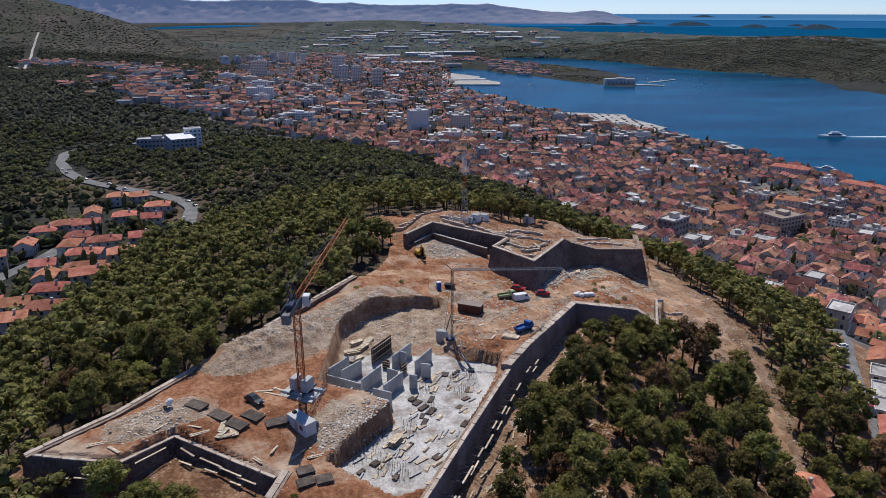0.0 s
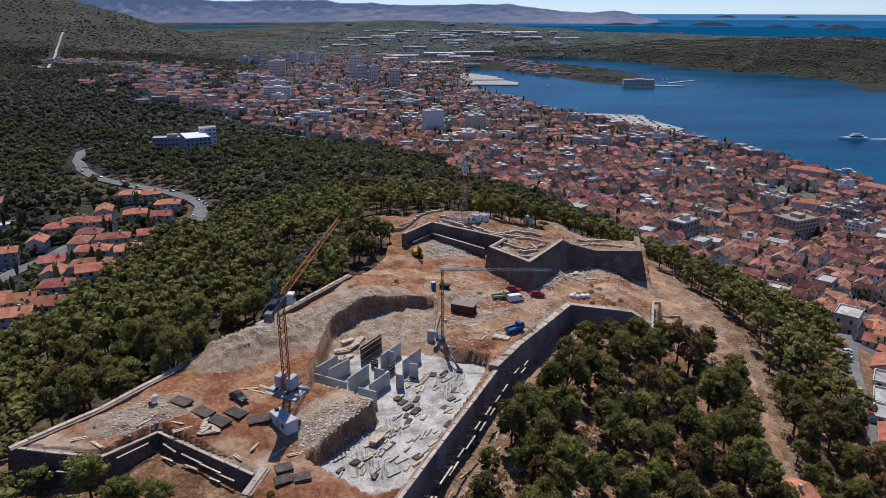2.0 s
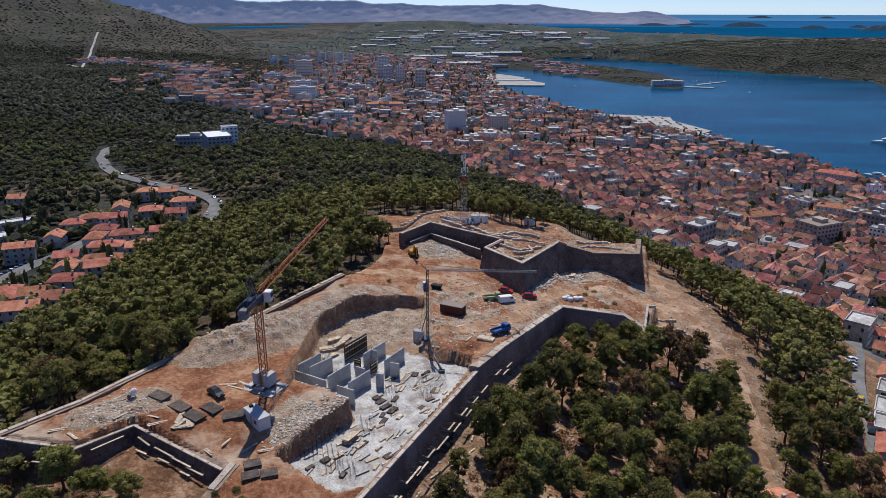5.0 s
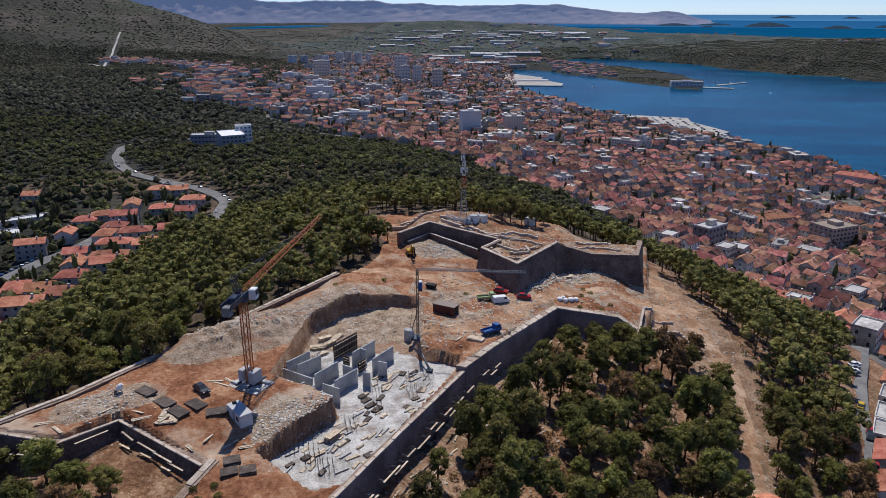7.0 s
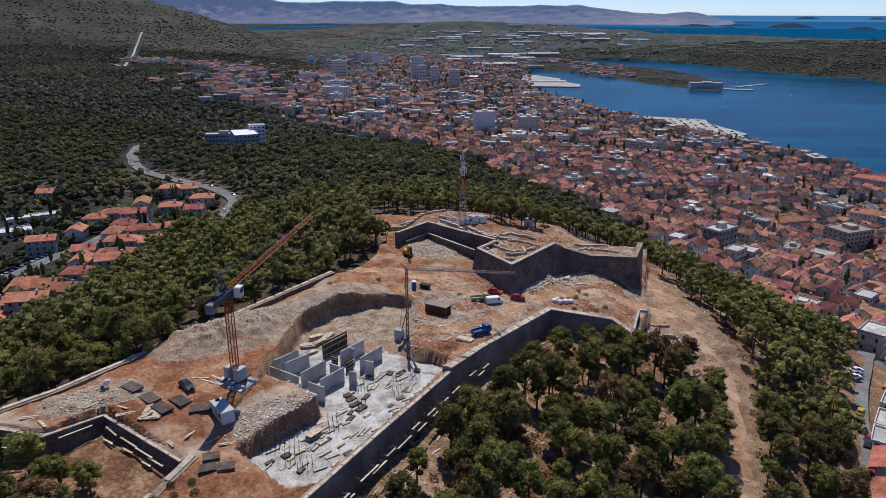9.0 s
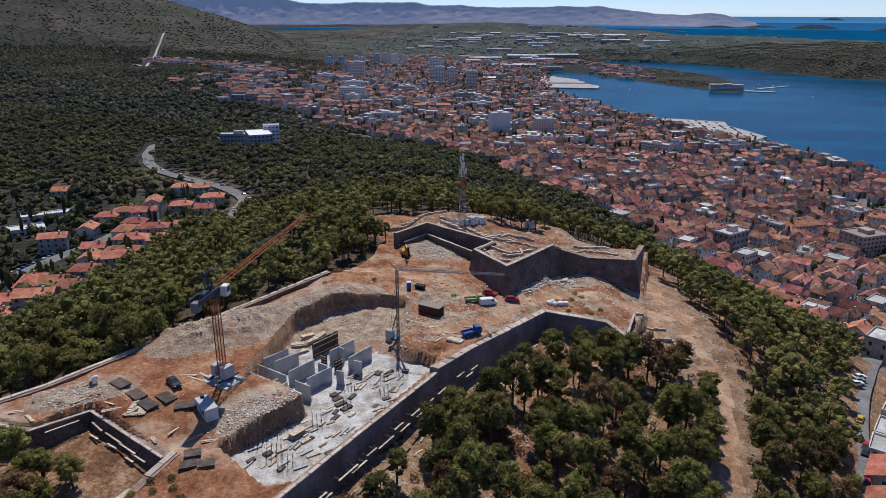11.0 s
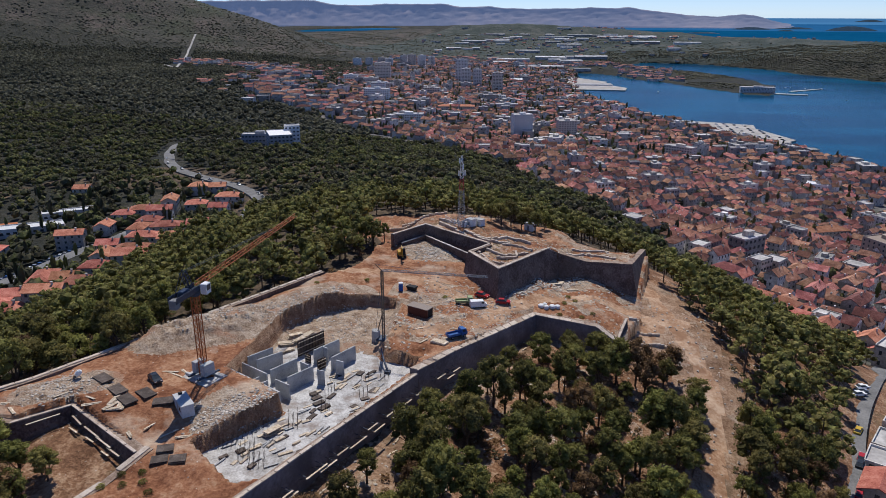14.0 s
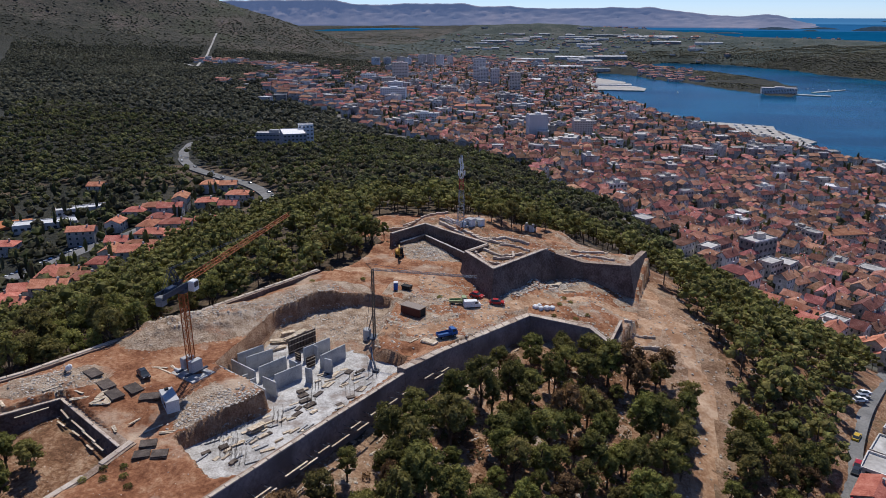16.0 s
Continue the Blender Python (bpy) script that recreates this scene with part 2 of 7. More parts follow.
# emission replaces sunlight on the steeply folded last rings
SEA_EDGE = material("glowing hazy sea edge", [(0.010, 0.035, 0.060), (0.014, 0.042, 0.070)], 0.002, 0.8, 0.0, glow=(0.050, 0.160, 0.33))
SEA_HORIZON = material("haze-paled sea towards the horizon", [(0.018, 0.105, 0.235), (0.024, 0.12, 0.255)], 0.002, 0.8, 0.0)

for m in (SEA_FAR, SEA_EDGE, SEA_HORIZON):
    m.node_tree.nodes["Principled BSDF"].inputs["Specular IOR Level"].default_value = 0.0


# ---- mesh building ----
class Geo:
    """Vertices and faces of one mesh."""

    def __init__(self):
        self.v, self.f, self.m = [], [], []

    def add(self, verts, faces, mat=0):
        n = len(self.v)
        self.v += [tuple(p) for p in verts]
        self.f += [tuple(n + i for i in f) for f in faces]
        self.m += [mat] * len(faces)
        return self

    def prism(self, ring, z0, z1, mat=0):
        """An upright prism over a ring of (x, y); z0 and z1 may be lists, one height a corner."""
        k = len(ring)
        lo = z0 if isinstance(z0, (list, tuple)) else [z0] * k
        hi = z1 if isinstance(z1, (list, tuple)) else [z1] * k
        verts = [(x, y, z) for (x, y), z in zip(ring, lo)] + [(x, y, z) for (x, y), z in zip(ring, hi)]
        faces = [tuple(range(k))[::-1], tuple(range(k, 2 * k))] + [(i, (i + 1) % k, k + (i + 1) % k, k + i) for i in range(k)]
        return self.add(verts, faces, mat)

    def box(self, x0, x1, y0, y1, z0, z1, mat=0, chamfer=0.0):
        c = min(chamfer, (x1 - x0) / 3, (y1 - y0) / 3, (z1 - z0) / 3)
        if c <= 0:
            return self.prism([(x0, y0), (x1, y0), (x1, y1), (x0, y1)], z0, z1, mat)
        a = [(x0, y0), (x1, y0), (x1, y1), (x0, y1)]
        b = [(x0 + c, y0 + c), (x1 - c, y0 + c), (x1 - c, y1 - c), (x0 + c, y1 - c)]
        verts = [(*p, z0) for p in a] + [(*p, z1 - c) for p in a] + [(*p, z1) for p in b]
        faces = [(3, 2, 1, 0), (8, 9, 10, 11)]
        for r in (0, 4):
            faces += [(r + i, r + (i + 1) % 4, r + 4 + (i + 1) % 4, r + 4 + i) for i in range(4)]
        return self.add(verts, faces, mat)

    def beam(self, a, b, w, h=None, mat=0, sides=4):
        """A straight bar from a to b."""
        a, b = Vector(a), Vector(b)
        h = h or w
        d = (b - a).normalized()
        up = Vector((0, 0, 1)) if abs(d.z) < 0.9 else Vector((0, 1, 0))
        s = d.cross(up).normalized()
        u = s.cross(d)
        off = math.pi / 4 if sides == 4 else 0
        k = 0.7071 if sides == 4 else 0.5
        ring = [s * (w * k * math.cos(off + 2 * math.pi * i / sides)) + u * (h * k * math.sin(off + 2 * math.pi * i / sides)) for i in range(sides)]
        verts = [a + r for r in ring] + [b + r for r in ring]
        faces = [tuple(range(sides)), tuple(range(sides, 2 * sides))[::-1]] + [(i, sides + i, sides + (i + 1) % sides, (i + 1) % sides) for i in range(sides)]
        return self.add(verts, faces, mat)

    def tube(self, pts, radii, sides=7, mat=0):
        """A tapered tube through pts."""
        verts, faces = [], []
        for i, (p, r) in enumerate(zip(pts, radii)):
            d = (Vector(pts[min(i + 1, len(pts) - 1)]) - Vector(pts[max(i - 1, 0)])).normalized()
            up = Vector((0, 0, 1)) if abs(d.z) < 0.9 else Vector((1, 0, 0))
            s = d.cross(up).normalized()
            u = s.cross(d)
            verts += [Vector(p) + s * (r * math.cos(2 * math.pi * j / sides)) + u * (r * math.sin(2 * math.pi * j / sides)) for j in range(sides)]
        for i in range(len(pts) - 1):
            faces += [(i * sides + j, (i + 1) * sides + j, (i + 1) * sides + (j + 1) % sides, i * sides + (j + 1) % sides) for j in range(sides)]
        faces += [tuple(range(sides)), tuple(range((len(pts) - 1) * sides, len(pts) * sides))[::-1]]
        return self.add(verts, faces, mat)

    def mesh(self, name, mats):
        me = bpy.data.meshes.new(name)
        me.from_pydata(self.v, [], self.f)
        for m in mats if isinstance(mats, (list, tuple)) else [mats]:
            me.materials.append(m)
        if any(self.m):
            me.polygons.foreach_set("material_index", self.m)
        bm = bmesh.new()
        bm.from_mesh(me)
        bmesh.ops.recalc_face_normals(bm, faces=bm.faces)
        bm.to_mesh(me)
        bm.free()
        return me

    def arrays(self):
        """Vertices, triangles and their material slots."""
        tri, mat = [], []
        for f, m in zip(self.f, self.m):
            for i in range(1, len(f) - 1):
                tri.append((f[0], f[i], f[i + 1]))
                mat.append(m)
        return np.array(self.v, float), np.array(tri, int), np.array(mat, int)


def part(name, geo, mat, parent=None, label="", m=None):
    """A Geo or a mesh as one object under parent."""
    ob = new(name, geo if isinstance(geo, bpy.types.Mesh) else geo.mesh(name, mat))
    if parent:
        ob.parent = parent
    if m is not None:
        ob.matrix_basis = m
    if label:
        ob["label"] = label
    return ob


def joined(name, verts, tris, mats, slots):
    """One large mesh from arrays."""
    me = bpy.data.meshes.new(name)
    verts, tris = np.asarray(verts, np.float32), np.asarray(tris, np.int32)
    me.vertices.add(len(verts))
    me.vertices.foreach_set("co", verts.ravel())
    k = tris.shape[1]
    me.loops.add(tris.size)
    me.loops.foreach_set("vertex_index", tris.ravel())
    me.polygons.add(len(tris))
    me.polygons.foreach_set("loop_start", np.arange(0, tris.size, k, dtype=np.int32))
    for m in mats:
        me.materials.append(m)
    me.polygons.foreach_set("material_index", np.asarray(slots, np.int32))
    me.update(calc_edges=True)
    me.shade_flat()
    return me


def scatter(name, protos, rows, mats):
    """Copies of prototypes, joined. rows: prototype, x, y, z, turn in radians, scale x, y, z."""
    V, T, S, n = [], [], [], 0
    for k, x, y, z, a, sx, sy, sz in rows:
        v, t, s = protos[k]
        c, d = math.cos(a), math.sin(a)
        w = v * (sx, sy, sz)
        V.append(np.column_stack((x + c * w[:, 0] - d * w[:, 1], y + d * w[:, 0] + c * w[:, 1], z + w[:, 2])))
        T.append(t + n)
        S.append(s)
        n += len(v)
    return joined(name, np.concatenate(V), np.concatenate(T), mats, np.concatenate(S))


def inside(poly, x, y):
    x, y = np.asarray(x, float), np.asarray(y, float)
    r = np.zeros(x.shape, bool)
    for (ax, ay), (bx, by) in zip(poly, poly[1:] + poly[:1]):
        cross = (ay > y) != (by > y)
        r ^= cross & (x < (bx - ax) * (y - ay) / (by - ay + 1e-12) + ax)
    return r


def edge(poly, x, y, closed=True):
    """Distance to a line of corners."""
    x, y = np.asarray(x, float), np.asarray(y, float)
    best = np.full(x.shape, 1e9)
    for (ax, ay), (bx, by) in zip(poly, poly[1:] + poly[:1] if closed else poly[1:]):
        ux, uy = bx - ax, by - ay
        k = np.clip(((x - ax) * ux + (y - ay) * uy) / (ux * ux + uy * uy), 0, 1)
        best = np.minimum(best, np.hypot(x - ax - k * ux, y - ay - k * uy))
    return best


def smooth(v, a, b):
    k = np.clip((v - a) / (b - a), 0, 1)
    return k * k * (3 - 2 * k)


def waves(x, y, size, seed=0.0):
    """A soft uneven field between about -1 and 1."""
    u, v = x / size + seed, y / size - seed * 1.7
    return (np.sin(u * 2.1 + 1.3 * np.sin(v * 1.7)) + np.sin(v * 2.6 + 1.1 * np.sin(u * 1.9 + 2)) + 0.6 * np.sin(u * 5.1 + v * 3.7) + 0.5 * np.sin(v * 6.3 - u * 4.4)) / 3.1

# ---- the lie of the land ----
# spot levels: x, y, height above the sea
HILL_LEVELS = [
    (-65, 140, 111), (-85, 150, 106), (-110, 180, 96), (-151, 210, 83), (-163, 269, 80), (-134, 359, 81), (-80, 90, 107), (-45, 95, 111.2), (-40, 102, 111.9), (-60, 70, 103),
    (-45, 225, 113), (-40, 260, 112), (-38, 315, 106), (-75, 312, 101), (-30, 400, 95), (-27, 462, 85), (60, 245, 108), (70, 215, 104.8), (78.5, 198.5, 101.8), (75, 207, 104.4), (87, 218, 100.6), (97, 204, 97.8),
    (84, 178, 96.6), (83, 160, 93.5), (60, 150, 99), (45, 117, 101), (15, 121, 107.2), (0, 95, 108), (57, 176, 102.5), (112, 200, 90), (119, 167, 82), (125, 189, 82),
    (132.6, 211, 81), (139, 220, 80.5), (85, 240, 100), (35, 90, 98), (78, 126, 88), (80, 100, 83), (105, 285, 80), (40, 178, 104.5), (22.5, 140, 106.8), (30, 160, 106), (5, 268, 113), (42, 266, 108), (-22, 240, 114.5)]
TOWN_LEVELS = [
    (-217, 326, 71), (-213, 360, 73), (-160, 374, 76), (-221, 458, 74), (-260, 505, 75), (-257, 650, 63), (-110, 560, 76), (15, 527, 64), (-100, 480, 84),
    (104, 367, 66), (131, 335, 64), (160, 300, 57), (175, 595, 20), (207, 549, 24), (255, 460, 30), (290, 788, 9), (161, 903, 17), (-252, 942, 38), (350, 600, 10),
    (300, 400, 30), (200, 300, 48), (0, 700, 46), (100, 750, 27), (-150, 800, 48), (-100, 1000, 30), (50, 1200, 11), (-300, 1250, 42), (140, 60, 60), (100, 20, 70), (0, 40, 96)]
COUNTRY_LEVELS = [
    (-250, 1700, 22), (-470, 2300, 28), (0, 1600, 7), (420, 700, 6), (-100, 0, 88), (-200, 100, 65), (-300, 250, 60), (-500, 800, 76), (-400, 600, 73), (-330, 400, 68),
    (-700, 1200, 70), (-950, 1630, 58), (-500, 1500, 58), (-1400, 1500, 85), (-1000, 900, 88), (-700, 600, 85), (-1000, 2600, 52), (-900, 2200, 46), (-500, 300, 62),
    (400, 250, 18), (-300, 2000, 20), (-2000, 1500, 130), (-200, 2700, 14), (0, -400, 60), (400, -300, 20), (-900, -200, 90)]
LEVELS = np.array(HILL_LEVELS + TOWN_LEVELS + COUNTRY_LEVELS, float)


def spread(ax, ay, bx, by):
    return -np.sqrt((ax - bx) ** 2 + (ay - by) ** 2 + 400.0)


_k = spread(LEVELS[:, None, 0], LEVELS[:, None, 1], LEVELS[None, :, 0], LEVELS[None, :, 1]) + 1.5 * np.eye(len(LEVELS))
_n = len(LEVELS)
_a = np.zeros((_n + 1, _n + 1))
_a[:_n, :_n], _a[_n, :_n], _a[:_n, _n] = _k, 1, 1
WEIGHTS = np.linalg.solve(_a, np.append(LEVELS[:, 2], 0))

NEAR_SHORE = [  # from behind the camera round the harbour to the tip of the inner peninsula
    (560, -2500), (520, 200), (500, 500), (470, 726), (466, 750), (464, 803), (446, 833), (433, 864), (438, 898), (445, 942), (407, 998), (391, 1043), (338, 1061), (337, 1117),
    (300, 1160), (230, 1330), (191, 1365), (176, 1381), (155, 1422), (146, 1529), (98, 1631), (62, 1711), (30, 1811), (12, 1909), (0, 2000), (-10, 2200), (2, 2361), (20, 2460),
    (69, 2453), (141, 2383), (179, 2275), (279, 2157), (330, 2051), (392, 1954), (436, 1880), (488, 1852), (518, 1924)]
FAR_SHORE = [  # back along the peninsula, round the inner bay and the outer shore
    (560, 2121), (542, 2275), (498, 2406), (424, 2527), (336, 2605), (242, 2688), (178, 2808), (182, 2872), (270, 3008), (497, 2973), (585, 2839), (687, 2717), (726, 2552),
    (835, 2406), (859, 2317), (986, 2275), (995, 2139), (1061, 2103), (1018, 1894), (989, 1785), (1024, 1747), (1027, 1664), (1100, 1550), (1500, 1450), (2600, 1400), (6000, 2000), (6000, 4000),
    (2799, 4648), (2530, 4734), (2200, 4648), (1951, 4566), (1687, 4335), (1553, 4335), (1434, 4486), (1392, 4822), (1330, 5500), (1199, 5668), (1050, 6067), (976, 7252), (701, 7914),
    (439, 8706), (118, 9674), (-208, 11354), (-900, 11900), (-1500, 12500), (-40000, 12500), (-40000, -2500)]
COAST = NEAR_SHORE + FAR_SHORE
ISLES = [  # centre, half length, half width, height
    (2036, 9674, 290, 120, 52), (2237, 8854, 110, 60, 30), (3000, 9165, 330, 160, 92), (3403, 8161, 190, 100, 62), (4127, 8706, 130, 70, 50), (3740, 7460, 270, 130, 88), (1179, 7680, 220, 80, 24),
    (6446, 18594, 400, 150, 95), (7729, 17959, 260, 120, 80), (2650, 10046, 300, 120, 40)]
LAKE = (-2560, 8250, 640, 1050)
SKYLINE = [  # the far range: bearing as x over y, rise of the crest above the eye over its distance
    (-1.2, 0.010), (-0.6, 0.0135), (-0.463, 0.0157), (-0.377, 0.016), (-0.344, 0.0104), (-0.297, 0.0101), (-0.275, 0.0116), (-0.192, 0.0118), (-0.169, 0.0083), (-0.131, 0.0084), (-0.101, 0.0063),
    (-0.064, 0.0056), (-0.026, 0.0056), (0.005, 0.007), (0.035, 0.0063), (0.054, 0.0077), (0.073, 0.0041), (0.126, -0.0016), (0.164, -0.0044), (0.198, -0.0008), (0.213, -0.0036), (0.236, -0.0098), (0.255, -0.0135), (0.287, -0.0160)]
HILLS = [(-1960, 2850, 440, 420, 205), (-2700, 2500, 600, 500, 230), (-1250, 2720, 260, 300, 60), (-620, 6400, 800, 500, 88), (-1500, 5200, 600, 400, 30),
         (1250, 2700, 300, 330, 34), (1700, 3300, 700, 500, 42), (900, 4000, 500, 500, 38), (2300, 2500, 700, 500, 40), (330, 2050, 160, 60, 16), (250, 4300, 500, 500, 26)]

CAM_MID = (27.0, 3.0)


def folded(v):
    """Draws country beyond 2.4 km in towards the camera along its rays, so that a horizon 33 km off lies within 4.7 km."""
    v = np.array(v, float)
    d = v[:, :2] - CAM_MID
    r = np.hypot(d[:, 0], d[:, 1])
    k = np.ones(len(v))
    f = r > 2400
    k[f] = (2400 + 2300 * (1 - np.exp(-(r[f] - 2400) / 2300 * 0.75))) / r[f]
    v[:, :2] = CAM_MID + d * k[:, None]
    v[:, 2] = EYE - (EYE - v[:, 2]) * k
    return v


def natural(x, y):
    x, y = np.asarray(x, float), np.asarray(y, float)
    shape = x.shape
    x, y = x.ravel(), y.ravel()
    z = np.zeros(x.shape)
    for i in range(0, len(x), 20000):
        s = slice(i, i + 20000)
        cx, cy = np.clip(x[s], -2200, 700), np.clip(y[s], -500, 2900)
        z[s] = spread(cx[:, None], cy[:, None], LEVELS[None, :, 0], LEVELS[None, :, 1]) @ WEIGHTS[:-1] + WEIGHTS[-1]
    far = smooth(np.hypot(x, y), 1900, 3000)
    plain = far * np.maximum(smooth(x, -2500, -500), smooth(y, 3100, 4300))
    z = z * (1 - plain) + plain * 14
    for cx, cy, sx, sy, h in HILLS:
        z += h * np.exp(-((x - cx) / sx) ** 2 / 2 - ((y - cy) / sy) ** 2 / 2)
    z += far * (6 * waves(x, y, 260) + 4 * waves(x, y, 90, 3))
    z += (0.35 * waves(x, y, 9, 1) + 0.25 * waves(x, y, 3.1, 5)) * (1 - smooth(np.hypot(x, y - 150), 110, 190))
    sea = edge(COAST, x, y) * np.where(inside(COAST, x, y), 1, -1)
    z = np.where(sea > 0, np.minimum(np.maximum(z, 1.5), 1.2 + 0.08 * sea + 0.0013 * sea * sea), np.maximum(0.12 * sea, -1) * (6 + 24 * smooth(np.hypot(x, y), 2200, 4000) + 60 * smooth(np.hypot(x, y), 4000, 9000)))
    lx, ly, a, b = LAKE
    q = ((x - lx) / a) ** 2 + ((y - ly) / b) ** 2
    z = np.where(q < 1.3, np.minimum(z, 40 * (q - 1)), z)
    return z.reshape(shape)


# ---- plan of the fortress ----
CURTAIN = [(-12.5, 70), (-2.9, 93.9), (4.9, 113.7), (14.9, 139.2), (20.9, 152.0), (37.6, 184.6), (53.8, 180.6), (59.5, 178.4)]
CURTAIN_TOP = [115.3, 115.4, 115.5, 115.7, 114.5, 111.0, 110.8, 107.5]
WEST = [(-73.0, 104.8), (-62.4, 117.0), (-54.2, 132.8), (-44.7, 152.0), (-25.8, 189.2)]
FRONT = [(-73.0, 104.8), (-55.8, 103.0), (-49.2, 111.5), (-28.6, 101.2)]
SPUR = [(-27.6, 103.2), (-30.0, 93.2), (-32.6, 86.0), (-37, 76), (-40, 68)]
PLATFORM = FRONT + SPUR[1:] + [(-14, 62)] + CURTAIN + [(66.5, 196), (68, 216), (72, 242), (40, 262), (0, 266), (-28, 250), (-16, 224), (-20, 205)] + WEST[::-1][:-1]
UPPER_FACE = [(-12, 220), (-3.6, 231.3), (20.5, 215.7), (15.1, 206.5), (26.3, 191.3), (38.7, 214.7), (41.6, 218.6), (50.6, 219.6), (64.6, 217.0), (71, 246)]
UPPER = [(-24, 236)] + UPPER_FACE + [(45, 262), (0, 264), (-24, 252)]
PIT = [(-20.8, 106.8), (-8.2, 97.6), (-1.5, 99.6), (12.4, 140), (13.4, 147.8), (7.5, 150.5), (4.5, 156), (2.0, 181.5), (-8.5, 181.0), (-19.5, 174.6), (-25.6, 163.0), (-26.2, 131.6), (-10.4, 123.4)]
INSIDE_LEVELS = np.array([
    (-62, 112, 116.6), (-50, 125, 117.2), (-37, 119, 116.9), (-30, 130, 116.6), (-20, 122, 116.2), (-12, 122, 115.6), (-45, 150, 117.5), (-27, 188, 117.3), (-24, 105, 114.2), (-22, 92, 113.4),
    (-8, 84, 113.2), (20, 157, 114.6), (14, 152, 114.6), (10, 160, 113.3), (30, 186, 112.6), (8, 174, 112.8), (0, 185, 114.2), (-10, 187, 114.6), (-8, 205, 115.3), (0, 196, 114.6), (3, 217, 115.8), (-3, 207, 115.7), (16, 200, 113.6), (26, 186, 113.3), (0, 190, 114.8), (-21, 202, 115.4),
    (20, 188, 112.6), (36, 182, 110.4), (47, 200, 110.6), (50, 184, 109.6), (58, 182, 106.5), (66, 205, 105.3), (44, 209, 109.6), (36, 202, 112.0), (-15, 211, 115.4), (-9, 224, 116.4), (9, 211, 115.3), (-22, 176, 116.8)], float)
UPPER_LEVELS = np.array([(-20, 245, 117.5), (-3, 240, 119.4), (8, 229, 119.8), (18, 209, 119.6), (26, 198, 119.4), (36, 216, 119.2), (50, 226, 114.6), (62, 222, 115.2), (24, 222, 119.6), (31, 246, 116.6), (10, 236, 120.4), (8, 250, 119.5), (60, 250, 108)], float)


def blended(levels, x, y):
    w = 1 / (((x[:, None] - levels[None, :, 0]) ** 2 + (y[:, None] - levels[None, :, 1]) ** 2) ** 1.4 + 20)
    return (w @ levels[:, 2]) / w.sum(1)


def ground(x, y):
    """The height of the ground at arrays of places."""
    x, y = np.atleast_1d(np.asarray(x, float)), np.atleast_1d(np.asarray(y, float))
    z = natural(x, y)
    near = (np.abs(x) < 90) & (y > 55) & (y < 275)
    if near.any():
        u, v = x[near], y[near]
        g = z[near]
        p = blended(INSIDE_LEVELS, u, v) + 0.25 * waves(u, v, 5) + 0.16 * waves(u, v, 1.9, 3)
        mound = np.exp(-(edge([(-46, 140), (-37, 147), (-27, 161), (-14, 178)], u, v, False) / 7.2) ** 2 * 0.9) * (1 - 0.45 * smooth(v, 150, 178))
        mound *= 0.25 + 0.75 * smooth(edge(PIT, u, v), 0.5, 7)
        p += mound * (2.9 + 0.7 * waves(u, v, 2.6, 7) + 0.5 * waves(u, v, 1.3, 2))
        for cx, cy, s, h in ((-52, 116, 4.5, 0.9), (-60, 111, 3.5, 0.8), (-16, 126, 4.0, 0.9), (6, 160, 3.0, 2.0), (12.6, 151.6, 1.7, -2.2), (12, 165, 1.6, 1.0), (17, 179, 1.6, 0.9), (3.5, 168, 1.8, 1.1), (10, 179, 2.0, 0.8), (-14, 192, 2.5, 0.9), (15, 170, 3.0, 0.9), (20, 176, 2.5, 0.8), (2, 153, 2.6, 1.6), (31, 197, 4, 1.0), (36, 207, 4, 1.6), (-20, 216, 3.5, 2.4), (48, 189, 4, 0.9)):
            p += h * np.exp(-((u - cx) ** 2 + (v - cy) ** 2) / (2 * s * s)) * (1 + 0.4 * waves(u, v, 1.5, cx))
        up = blended(UPPER_LEVELS, u, v) + 0.3 * waves(u, v, 3.7, 4) + 0.2 * waves(u, v, 1.6, 9)
        pit = 111.0 + 0 * u
        back = smooth(v, 150, 156) * (0.5 + 0.35 * waves(u, v, 2.4) + 0.15 * waves(u, v, 1.1, 2))
        pit = pit + back
        in_pit, d = inside(PIT, u, v), edge(PIT, u, v)
        fort = inside(PLATFORM, u, v) & ((edge(PLATFORM, u, v) > 1.0) | (v > 215) | (u > 57))
        gate = (u > 56) & (v > 179) & (v < 216)
        g = np.where(fort, p, g)
        g = np.where(gate, g * smooth(u, 58, 68) + p * (1 - smooth(u, 58, 68)), g)
        ramp = (u > -1) & (v > 150)
        g = np.where(in_pit, np.where(ramp, pit + (g - pit) * (1 - smooth(d, 0, 4.5)), pit + np.where(d < 0.9, (g - pit) * (0.9 - d) * 0.35 / 0.9, 0)), g)
        inner = inside(UPPER, u, v) & (edge(UPPER_FACE, u, v, False) > 1.1)
        soft = smooth(edge([(-12, 220), (-24, 236), (-24, 252), (0, 264), (45, 262), (71, 246)], u, v, False), 0, 13)
        hill = natural(u, v)
        g = np.where(inner, hill + (up - hill) * np.where(u < -8, soft * smooth(u, -16, -6), np.where((v > 238) | (u > 58), soft, 1)), g)
        z[near] = g
    return z


